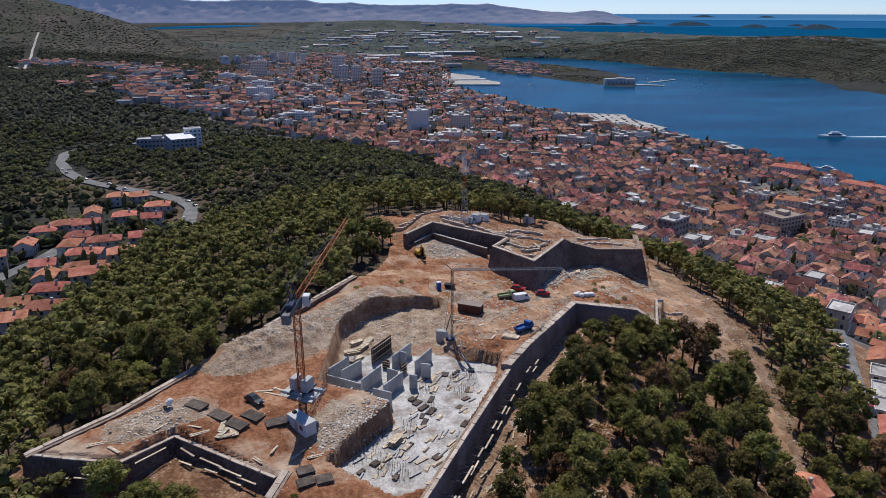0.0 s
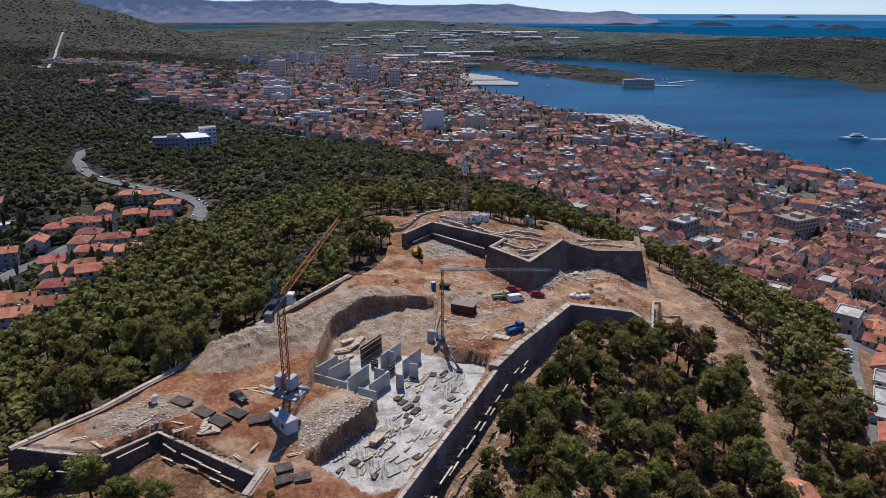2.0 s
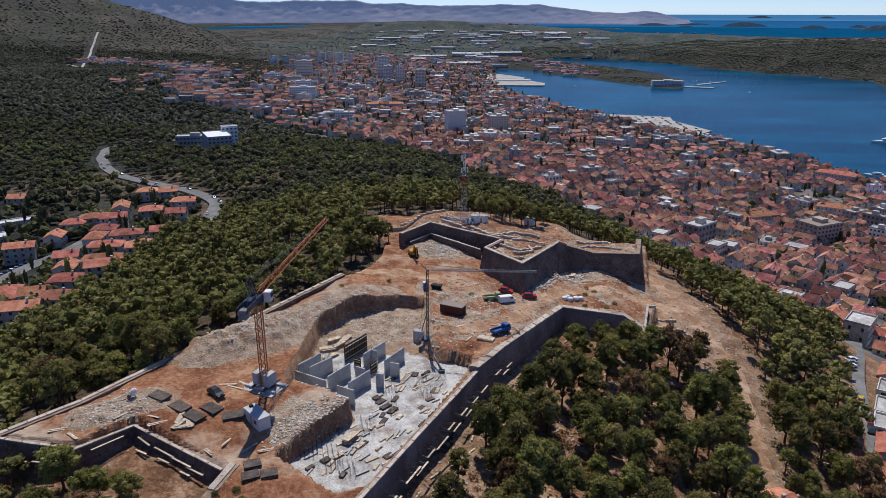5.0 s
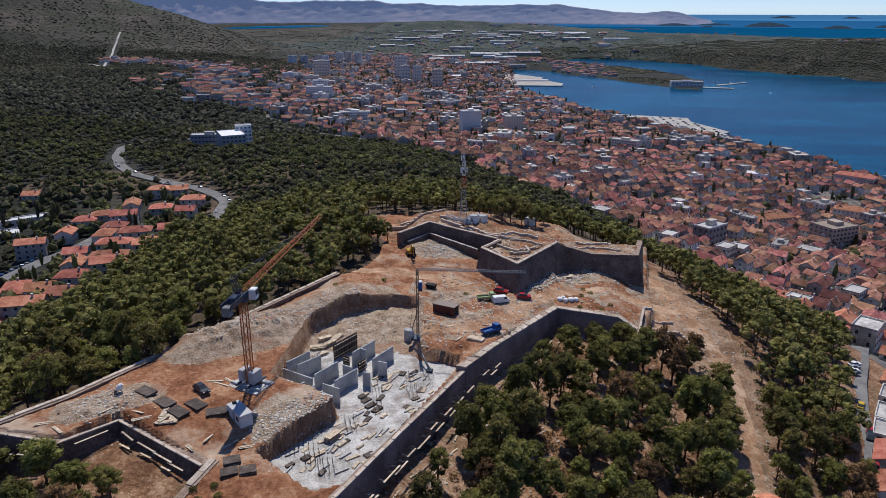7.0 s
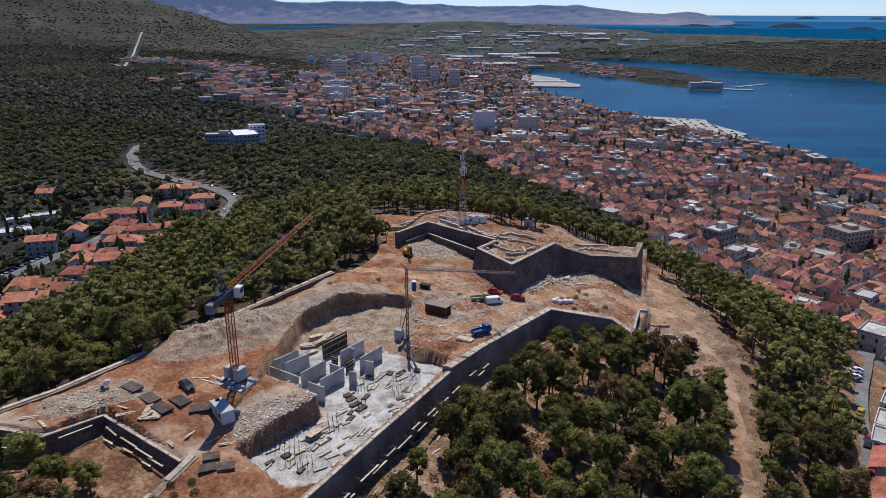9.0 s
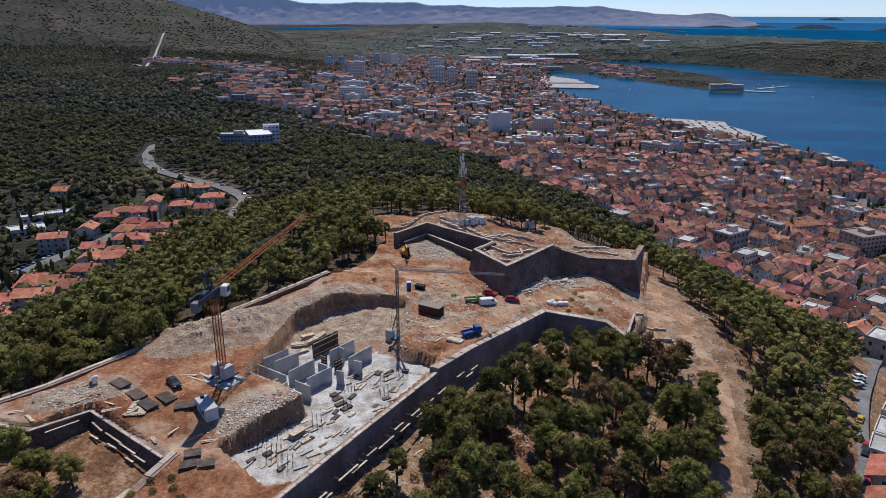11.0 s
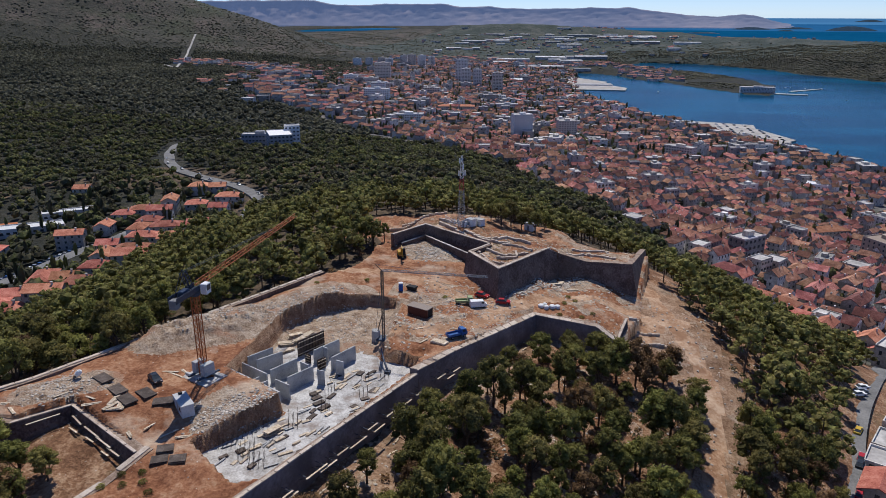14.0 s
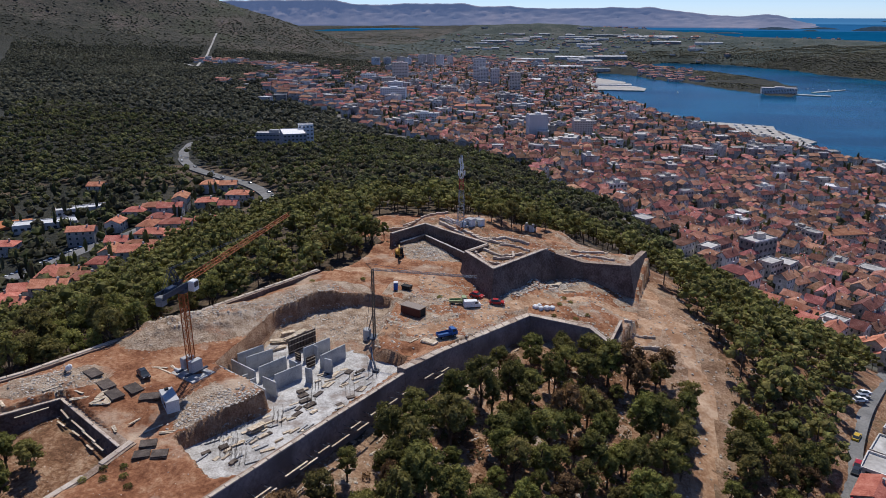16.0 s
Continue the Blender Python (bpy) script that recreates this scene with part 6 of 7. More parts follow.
for a, b in (((-25.2, 136.6), (-17.5, 132.8)), ((-25.3, 139.4), (-21.6, 145.1)), ((-22.6, 138.2), (-18.6, 143.6)), ((-17.5, 134.5), (-13.9, 140.9)), ((-14.7, 130.9), (-10.7, 129.1)), ((-12.5, 132.1), (-8.9, 138.1)),
             ((-12.4, 139.6), (-10.0, 138.4)), ((-11.6, 145.5), (-7.7, 152.3)), ((-6.3, 142.8), (-2.8, 149.7)), ((-7.3, 136.7), (-5.6, 136.3)), ((-4.9, 141.9), (-2.8, 141.3)), ((-10.2, 147.9), (-8.7, 147.1))):
    slab_wall(a, b)
slab_wall((-20.6, 130.3), (-19.2, 132.6), 114.0)
slab_wall((-18.1, 129.1), (-16.7, 131.4), 114.0)
slab_wall((-25.6, 131.9), (-10.9, 124.6), 115.6, 0.4)


def formwork(a, b, top, label):
    a, b = Vector((*a, 111.22)), Vector((*b, 111.22))
    d = b - a
    t0 = thing("formwork_wall", label, "formwork", Matrix.Translation(a) @ Matrix.Rotation(math.atan2(d.y, d.x), 4, "Z"), "wall formwork")
    L, h = d.length, top - 111.22
    part("sheet", Geo().box(0, L, -0.06, 0.06, 0, h), PANEL, t0)
    for k in range(int(L / 0.9) + 1):
        part("rib", Geo().box(k * 0.9, k * 0.9 + 0.12, -0.24, -0.062, 0.05, h - 0.05), PANEL, t0)
    for z in (0.6, h * 0.55, h - 0.5):
        part("waler", Geo().box(0, L, -0.36, -0.243, z, z + 0.16), TIMBER, t0)


formwork((-16.7, 148.1), (-12.7, 155.4), 115.3, "dark plywood wall formwork with ribs")
formwork((-13.9, 146.2), (-12.3, 145.4), 113.6, "small dark formwork panel")
formwork((-9.6, 142.4), (-8.4, 144.6), 114.0, "dark formwork panel beside a concrete wall")


# rebar starters on the slab
g = Geo()
rr = random.Random(3)
for cx0, cy0, nx0, ny0, step0 in ((-15.5, 112.5, 5, 7, 0.9), (-11.5, 106.5, 4, 6, 0.9), (-2.5, 126, 3, 5, 0.8), (-4.5, 133.5, 4, 3, 0.7), (2.0, 139.5, 3, 3, 0.8), (-17.0, 109.5, 5, 3, 0.8), (-6.5, 118, 3, 6, 0.9), (-12.5, 117.5, 3, 5, 0.9), (-8.5, 104.5, 4, 5, 0.9), (3.5, 133, 3, 4, 0.9), (6.0, 141, 3, 3, 0.9)):
    for i in range(nx0):
        for j in range(ny0):
            px0, py0 = cx0 + (i - j * 0.42) * step0 * 0.9, cy0 + (j + i * 0.42) * step0
            g.beam((px0, py0, 111.2), (px0 + rr.uniform(-0.06, 0.06), py0 + rr.uniform(-0.06, 0.06), 111.2 + rr.uniform(0.9, 2.3)), 0.075, sides=3)
tagged(part("rebar_starters", g, paint("rusted bars", (0.10, 0.075, 0.06), 0.8)), "upright rusty reinforcing bars in rows on the slab", "rebar", kind="stuff")


def stack(name, label, x, y, z, turn, w, d, n, thick, mat, group, gap=0.06, loose=0.1):
    """Boards or sheets piled on one another."""
    t0 = thing(name, label, "stack", pose(x, y, z, 0, 0, turn), group)
    q = random.Random(x * 7 + y)
    for k in range(n):
        o = pose(q.uniform(-loose, loose), q.uniform(-loose, loose), k * thick, 0, 0, q.uniform(-3, 3))
        part("board", Geo().box(-w / 2, w / 2, -d / 2, d / 2, 0, thick * 0.86), mat, t0, m=o)
    return t0


# dark formwork sheets lying on the platform
for x, y, a in ((-47.7, 119.6, -28), (-42.4, 116.6, -32), (-38.3, 113.8, -30), (-36.2, 116.9, -34), (-31.2, 115.3, 22), (-23.8, 103.2, 25), (-23.2, 100.3, 24), (-20.2, 101.2, 26)):
    big = (4.2, 2.6) if y > 110 else (2.9, 2.3)
    stack("panel_stack", "stack of dark formwork panels on the red earth", x, y, gz_at(x, y) + 0.02, a, *big, 2, 0.2, PANEL, "panel stacks")
# timber and steel lying about on the slab
for i in range(150):
    u, v = rr.random(), rr.random()
    x = -18.5 + 27 * u * 1.0 + 0
    y = 104 + 40 * v
    if not inside(SLAB_RING, [x], [y])[0] or edge(SLAB_RING, [x], [y])[0] < 1.2 or (x < -7 and 128 < y < 156):
        continue
    kind = rr.choice((0, 0, 1, 2))
    if kind == 0:
        stack("timber_stack", "pale boards stacked on the concrete slab", x, y, 111.23, rr.uniform(40, 80), rr.uniform(1.2, 2.8), rr.uniform(0.35, 0.8), rr.randint(1, 3), 0.12, TIMBER, "timber on the slab")
    elif kind == 1:
        stack("panel_stack", "dark panels lying on the concrete slab", x, y, 111.23, rr.uniform(40, 80), rr.uniform(1.4, 2.6), rr.uniform(0.8, 1.4), rr.randint(1, 3), 0.13, PANEL, "panels on the slab")
    else:
        stack("steel_props", "bundle of grey steel props on the slab", x, y, 111.23, rr.uniform(40, 80), rr.uniform(1.8, 3.0), 0.3, 2, 0.14, PALE_STEEL, "props on the slab")
for x, y, a, n in ((-21.4, 158.0, 40, 6), (-19.6, 155.4, 60, 7), (-22.0, 153.2, 20, 5), (-18.6, 159.4, 75, 5), (-20.6, 150.2, 50, 4), (-9.0, 116.5, 60, 7)):
    stack("timber_stack", "heap of pale formwork timber beside the pit wall", x, y, 111.24, a, 3.4, 1.3, n, 0.16, TIMBER, "timber heaps", loose=0.4)
stack("timber_stack", "pale yellow boards beside the blue truck", 16.4, 155.6, gz_at(16.4, 155.6), -20, 4.0, 1.8, 4, 0.16, TIMBER, "timber heaps")
for x, y, a in ((-40.0, 111.6, 70), (-38.4, 112.0, 110), (-39.2, 110.8, 20), (-41, 113, 95)):
    stack("timber_stack", "loose pale planks thrown on the earth", x, y, gz_at(x, y), a, 3.2, 0.9, 3, 0.11, TIMBER, "timber heaps", loose=0.5)


# planks along the walls, on brackets
def plank_on(line, tops, i, u, drop_, length, out, tilt=0.0):
    (ax, ay), (bx, by) = line[i], line[i + 1]
    x, y, z = ax + (bx - ax) * u, ay + (by - ay) * u, tops[i] + (tops[i + 1] - tops[i]) * u - drop_
    d = math.degrees(math.atan2(by - ay, bx - ax))
    n = Vector((by - ay, ax - bx, 0)).normalized() * (out + 0.10 * drop_)
    t0 = thing("scaffold_plank", "pale scaffold plank on brackets against the rampart", "plank", pose(x + n.x, y + n.y, z, 0, tilt, d), "wall planks")
    part("plank", Geo().box(-length / 2, length / 2, -0.17, 0.17, 0, 0.10), TIMBER, t0)
    for s in (-0.4, 0.4):
        part("bracket", Geo().beam((s * length, -0.3, -0.05), (s * length, out + 0.1, -0.05), 0.07).beam((s * length, -0.2, -0.02), (s * length, out + 0.05, -1.2), 0.06), STEEL, t0)


for i, u, dz, L in ((1, 0.25, 5.3, 3.6), (1, 0.30, 6.2, 3.2), (1, 0.62, 5.2, 5.5), (1, 0.75, 5.9, 4.5), (1, 0.95, 5.2, 3.0), (2, 0.12, 5.8, 5.0), (2, 0.3, 4.8, 3.0), (2, 0.35, 6.2, 3.5), (2, 0.52, 5.0, 3.2), (2, 0.56, 6.2, 3.0), (2, 0.72, 5.4, 3.0), (2, 0.9, 5.4, 3.4), (3, 0.4, 4.6, 3.0), (3, 0.6, 6.0, 3.0), (3, 0.8, 5.0, 2.8)):
    plank_on(CURTAIN, CURTAIN_TOP, i, u, dz * 0.62, L, 0.36 * dz + 0.45)
FRONT_TOPS = [116.6, 116.0, 115.7, 114.4]
for i, u, dz, L, tl in ((2, 0.18, 1.4, 3.2, 14), (2, 0.42, 1.5, 5.0, 4), (2, 0.62, 1.7, 5.0, 3), (2, 0.78, 2.0, 4.2, 2), (2, 0.45, 2.9, 3.0, 0), (2, 0.2, 3.4, 3.0, 0), (2, 0.7, 3.2, 2.5, 0), (1, 0.5, 1.0, 6.0, 0), (0, 0.75, 2.2, 3.0, 8), (0, 0.68, 2.9, 3.2, 0), (0, 0.45, 3.2, 3.0, 0)):
    plank_on(FRONT, FRONT_TOPS, i, u, dz * 0.7, L, 0.52 * dz + 0.35, tl)


for x, y, a in ((40.5, 212, 60), (41.8, 210.2, 20), (39.2, 213.5, 100), (43, 212, 75), (34.5, 204, 40), (47, 207, 10)):
    stack("timber_stack", "old pale beams heaped at the foot of the bastion", x, y, gz_at(x, y), a, 3.6, 0.8, 3, 0.14, TIMBER, "timber heaps", loose=0.5)
for x, y, a, L in ((-61, 107.5, 20, 4), (-57.5, 106.0, -35, 3.2), (-52, 112.5, 60, 3.5), (-46, 112.8, -15, 3), (-44.5, 111.2, 30, 3.6), (-33, 106, -40, 3.4), (-30.5, 109, 75, 3), (-34.5, 125.5, -20, 4.2), (-36.5, 126.2, 10, 3.8), (-33.5, 127.0, -35, 3.4), (9, 163, 30, 3.2), (12.5, 157, 60, 3), (19, 165, 10, 2.8), (4, 166, -20, 3), (-26, 108, 60, 3.4), (-22.5, 107.6, 20, 3)):
    stack("plank", "weathered plank lying loose on the ground", x, y, gz_at(x, y) + 0.02, a, L, 0.35, 2, 0.1, TIMBER, "loose planks", loose=0.3)


# ---- vehicles ----
def wheel(t0, x, y, r, w=0.22):
    wh = part("wheel", Geo().tube([(x, y - w / 2, r), (x, y + w / 2, r)], [r, r], 14), BLACK, t0)
    part("rim", Geo().tube([(x, y - w / 2 - 0.01, r), (x, y + w / 2 + 0.01, r)], [r * 0.55, r * 0.55], 10), PALE_STEEL, wh)


def side_cut(profile, w0, w1=None):
    """A body from a side outline (x, z): full width low, narrower high."""
    g = Geo()
    zs = [z for _, z in profile]
    lo, hi = min(zs), max(zs)
    w1 = w1 or w0

    def half(z):
        return (w0 + (w1 - w0) * (z - lo) / (hi - lo)) / 2

    n = len(profile)
    verts = [(x, -half(z), z) for x, z in profile] + [(x, half(z), z) for x, z in profile]
    faces = [tuple(range(n)), tuple(range(n, 2 * n))[::-1]] + [(i, (i + 1) % n, n + (i + 1) % n, n + i) for i in range(n)]
    return g.add(verts, faces)


def car(x, y, turn, colour, label, z=None, group="parked cars", van=False):
    t0 = thing("van" if van else "car", label, "car", pose(x, y, gz_at(x, y) + 0.03 if z is None else z, 0, 0, turn), group)
    if van:
        part("body", side_cut([(-2.3, 0.35), (2.3, 0.35), (2.4, 0.95), (1.9, 1.15), (1.35, 1.95), (-2.25, 2.0), (-2.35, 1.0)], 1.9, 1.7), colour, t0)
        part("windscreen", side_cut([(1.86, 1.2), (1.9, 1.22), (1.45, 1.88), (1.41, 1.86)], 1.6, 1.45), GLASS, t0)
        part("side_window", Geo().box(0.7, 1.45, -0.925, 0.925, 1.25, 1.75), GLASS, t0)
    else:
        part("body", side_cut([(-2.05, 0.3), (2.05, 0.3), (2.1, 0.62), (1.95, 0.82), (0.95, 0.93), (-1.75, 0.98), (-2.1, 0.85)], 1.74, 1.66), colour, t0)
        cab = part("cabin", side_cut([(1.0, 0.94), (0.3, 1.42), (-1.2, 1.45), (-1.85, 0.98)], 1.58, 1.25), GLASS, t0, "dark glass cabin")
        part("roof", side_cut([(0.32, 1.425), (0.25, 1.48), (-1.15, 1.5), (-1.22, 1.455)], 1.27, 1.2), colour, cab)
    for sx in (-1.3, 1.3):
        for sy in (-0.8, 0.8):
            wheel(t0, sx, sy, 0.32)
    for sy in (-0.6, 0.6):
        part("headlight", Geo().box(2.02 if not van else 2.3, 2.13 if not van else 2.42, sy - 0.18, sy + 0.18, 0.62, 0.76), WHITE, t0)
    return t0


def truck(x, y, turn, cab_mat, bed_mat, label, z=None):
    t0 = thing("truck", label, "truck", pose(x, y, gz_at(x, y) + 0.03 if z is None else z, 0, 0, turn), "site vehicles")
    part("chassis", Geo().box(-2.5, 2.4, -0.7, 0.7, 0.5, 0.75), BLACK, t0)
    cab = part("cab", side_cut([(0.9, 0.6), (2.5, 0.6), (2.55, 1.35), (2.15, 2.2), (0.9, 2.25)], 1.9, 1.7), cab_mat, t0)
    part("windscreen", side_cut([(2.52, 1.42), (2.56, 1.42), (2.2, 2.1), (2.16, 2.1)], 1.6, 1.5), GLASS, cab)
    part("side_window", Geo().box(1.2, 2.0, -0.93, 0.93, 1.45, 2.0), GLASS, cab)
    bed = part("bed", Geo().box(-2.6, 0.75, -0.95, 0.95, 0.8, 0.95), bed_mat, t0)
    for a in ((-2.6, 0.75, -0.95, -0.88), (-2.6, 0.75, 0.88, 0.95), (-2.6, -2.53, -0.87, 0.87), (0.68, 0.75, -0.87, 0.87)):
        part("side_board", Geo().box(*a, 0.952, 1.4), bed_mat, bed)
    for sx in (-1.6, 1.7):
        for sy in (-0.82, 0.82):
            wheel(t0, sx, sy, 0.42, 0.28)
    return t0


RED = paint("red car paint", (0.40, 0.025, 0.03), 0.3)
BLUE = paint("blue truck paint", (0.035, 0.11, 0.30), 0.35)
GREEN = paint("pale green paint", (0.30, 0.36, 0.18), 0.45)
DARKCAR = paint("dark grey car paint", (0.05, 0.055, 0.06), 0.25, 0.4)
YELLOW = paint("yellow car paint", (0.55, 0.36, 0.03), 0.3)
SILVER = paint("silver car paint", (0.40, 0.41, 0.42), 0.3, 0.5)
car(-37.0, 121.6, -38, DARKCAR, "dark grey hatchback parked on the red earth")
car(28.3, 186.2, 4, RED, "bright red car below the bastion")
car(21.8, 190.6, -20, RED, "dark red car beside the track")
car(21.9, 182.6, 22, WHITE, "white van parked on the site track", van=True)
truck(17.9, 183.7, 18, GREEN, GREEN, "pale green site truck with a white cab roof")
truck(20.0, 159.2, 40, BLUE, BLUE, "blue dropside truck near the rampart")
truck(-33.2, 216, 10, WHITE, DARKCAR, "white pickup under the pines", None)
mixer = thing("concrete_mixer", "small white concrete mixer on the platform", "mixer", pose(-52.7, 118.2, gz_at(-52.7, 118.2), 0, 0, 30))
part("drum", Geo().tube([(0, 0, 0.7), (0.3, 0, 1.1), (0.7, 0, 1.55), (0.95, 0, 1.8)], [0.35, 0.65, 0.55, 0.3], 12), WHITE, mixer)
part("frame", Geo().beam((-0.6, -0.4, 0), (0.4, 0, 1.1), 0.12).beam((-0.6, 0.4, 0), (0.4, 0, 1.1), 0.12).beam((0.9, 0, 0), (0.3, 0, 1.0), 0.12), STEEL, mixer)
for sy in (-0.5, 0.5):
    wheel(mixer, -0.5, sy, 0.25, 0.12)

# parked cars along the street of the hamlet and on the highway
for i in range(17):
    u = i / 16
    x, y = -214 + 8 * u, 266 + 48 * u
    car(x - 2.5, y, 10 + 4 * math.sin(i), (WHITE, DARKCAR, SILVER, BLACK, BLUE, SILVER)[i * 5 % 6], "small parked car in a row along the street", group="cars in the hamlet street")
for i in (6, 11, 13, 19, 24, 27, 31, 36, 40):
    if i + 1 < len(road_line):
        (p, z), (q, _) = road_line[i], road_line[i + 1]
        d = (q - p).normalized()
        s = Vector((d.y, -d.x, 0)) * (2.2 if i % 2 else -2.2)
        car(p.x + s.x, p.y + s.y, math.degrees(math.atan2(d.y, d.x)), (WHITE, SILVER, DARKCAR)[i % 3], "car driving along the curved road", float(z) + 0.02, "cars on the road")
for x, y, a, mat in ((121.5, 175.5, 64, RED), (120, 172, 64, DARKCAR), (125, 188.5, 62, YELLOW), (132.4, 210.5, 20, WHITE), (133.8, 213.2, 20, SILVER), (135.2, 215.8, 20, WHITE), (116, 160, 66, RED), (118.4, 165.4, 66, SILVER)):
    car(x, y, a, mat, "small car parked in the narrow street", gz_at(x, y) + 0.4, "cars in the lower street")


def excavator(x, y, turn):
    t0 = thing("excavator", "yellow and black excavator in the rubble court", "excavator", pose(x, y, gz_at(x, y), 0, 0, turn))
    YEL = paint("excavator yellow", (0.45, 0.26, 0.03), 0.5)
    for sy in (-1.1, 1.1):
        part("track", side_cut([(-1.9, 0.35), (-1.5, 0.0), (1.5, 0.0), (1.9, 0.35), (1.6, 0.8), (-1.6, 0.8)], 0.55), BLACK, t0, m=pose(0, sy, 0))
    part("body", Geo().box(-1.9, 1.0, -1.2, 1.2, 0.95, 2.0, chamfer=0.15), YEL, t0)
    cab = part("cab", side_cut([(-0.2, 1.0), (1.4, 1.0), (1.5, 1.8), (1.0, 2.9), (-0.2, 2.9)], 1.0, 0.95), BLACK, t0, "dark glazed cab", pose(0, 0.65, 0))
    part("boom", Geo().beam((0.8, -0.2, 1.6), (2.8, -0.2, 4.6), 0.4).beam((2.8, -0.2, 4.6), (4.6, -0.2, 4.2), 0.36), YEL, t0)
    part("stick", Geo().beam((4.6, -0.2, 4.3), (5.2, -0.2, 1.6), 0.28), YEL, t0)
    part("bucket", side_cut([(4.9, 1.6), (5.5, 1.5), (5.6, 0.8), (5.0, 0.5), (4.6, 0.9)], 0.9), BLACK, t0, m=pose(0, -0.2, 0))


excavator(-7.4, 212.5, -70)

# brown store container, toilet, skip, white sacks
t0 = thing("store_container", "rusty brown steel store container beside the track", "container", pose(7.4, 174.4, gz_at(7.4, 174.4), 0, 0, -22))
RUST = paint("rusty brown sheet", (0.13, 0.05, 0.035), 0.7)
part("body", Geo().box(-3.2, 3.2, -1.3, 1.3, 0.1, 2.5, chamfer=0.04), RUST, t0)
for k in range(20):
    part("rib", Geo().box(-3.1 + k * 0.32, -2.98 + k * 0.32, -1.36, -1.301, 0.2, 2.4), RUST, t0)
part("roof", Geo().box(-3.35, 3.35, -1.6, 1.5, 2.51, 2.66), paint("dusty roof sheet", (0.27, 0.22, 0.18), 0.8), t0, "dusty overhanging sheet roof")
part("door", Geo().box(3.2, 3.25, -1.0, 1.0, 0.2, 2.3), BLACK, t0)
t0 = thing("portable_toilet", "bright blue portable toilet cabin", "toilet", pose(-1.2, 187.2, gz_at(-1.2, 187.2), 0, 0, 15))
part("body", Geo().box(-0.6, 0.6, -0.6, 0.6, 0, 2.1, chamfer=0.05), paint("blue plastic", (0.03, 0.13, 0.42), 0.4), t0)
part("roof", Geo().box(-0.63, 0.63, -0.63, 0.63, 2.11, 2.35, chamfer=0.12), WHITE, t0, "pale plastic roof")
part("door", Geo().box(-0.4, 0.4, -0.63, -0.6, 0.1, 1.95), paint("blue plastic door", (0.025, 0.10, 0.34), 0.4), t0)
t0 = thing("skip", "dark steel skip beside the toilet", "skip", pose(2.0, 187.6, gz_at(2.0, 187.6), 0, 0, -20))
part("tub", side_cut([(-1.1, 0.0), (1.1, 0.0), (1.5, 1.2), (-1.5, 1.2)], 1.5, 1.7), BLACK, t0)
for i, (x, y, r) in enumerate(((38.6, 189.8, 0.9), (40.2, 189.2, 0.8), (41.8, 189.8, 0.95), (43.2, 190.4, 0.85), (39.6, 191.0, 0.7))):
    t0 = thing("sand_sack", "large white sack of sand near the rampart", "sack", pose(x, y, gz_at(x, y), 0, 0, i * 37), "white sacks")
    part("bag", Geo().tube([(0, 0, -0.05), (0, 0, 0.35), (0, 0, 0.8), (0, 0, 1.0)], [r * 0.85, r, r * 0.9, r * 0.55], 10), WHITE, t0)


# ---- radio mast ----
zm = gz_at(7.6, 238.2)
t0 = thing("radio_mast", "grey lattice radio mast with a red band behind the fort", "mast", pose(7.6, 238.2, zm))
REDP = paint("mast red", (0.42, 0.05, 0.04), 0.5)
for k in range(6):
    w0, w1 = 2.4 - k * 0.32, 2.4 - (k + 1) * 0.32
    part("section", lattice(Geo(), (0, 0, k * 4), (0, 0, (k + 1) * 4), w0, 1.3, 0.12, 0.07, False, w1), REDP if k == 3 else PALE_STEEL if k < 3 else WHITE, t0)
for k in range(5):
    part("antenna", Geo().box(-0.2, 0.2, -0.12, 0.12, 0, 1.8, chamfer=0.05), WHITE, t0, m=pose(1.1 * math.cos(k * 1.26), 1.1 * math.sin(k * 1.26), 17 + (k % 3) * 2.0, 0, 0, k * 72))
for i, (x, y, w, d, h) in enumerate(((11.4, 235.2, 2.6, 2.2, 2.6), (14.2, 237.2, 3.0, 2.2, 2.4), (9.4, 233.6, 1.4, 1.2, 1.9), (31, 246, 3.4, 2.4, 2.6))):
    t0 = thing("equipment_cabin", "small white equipment cabin by the mast", "cabin", pose(x, y, gz_at(x, y) - 0.1, 0, 0, -32), "equipment cabins")
    part("body", Geo().box(-w / 2, w / 2, -d / 2, d / 2, 0, h, chamfer=0.04), WHITE, t0)
    part("roof", Geo().box(-w / 2 - 0.12, w / 2 + 0.12, -d / 2 - 0.12, d / 2 + 0.12, h + 0.002, h + 0.14), PALE_STEEL, t0)
    part("door", Geo().box(-0.4, 0.4, -d / 2 - 0.03, -d / 2, 0.1, 1.8), PALE_STEEL, t0)
fence = thing("fence", "pale steel mesh fence round the radio mast", "fence", pose(0, 0, 0))
FPTS = [(1.3, 241.0), (4.6, 236.4), (8.4, 232.6), (11.4, 236.8), (14.0, 241.2)]
for (ax, ay), (bx, by) in zip(FPTS, FPTS[1:]):
    n = 7
    for i in range(n):
        x, y = ax + (bx - ax) * i / n, ay + (by - ay) * i / n
        z = gz_at(x, y)
        part("post", Geo().beam((x, y, z - 0.3), (x, y, z + 2.4), 0.14), WHITE, fence)
    for h in (0.4, 1.2, 2.2):
        part("rail", Geo().beam((ax, ay, gz_at(ax, ay) + h), (bx, by, gz_at(bx, by) + h), 0.09), WHITE, fence)


# pale planks and boards left along the foot of the east rampart
pr = random.Random(77)
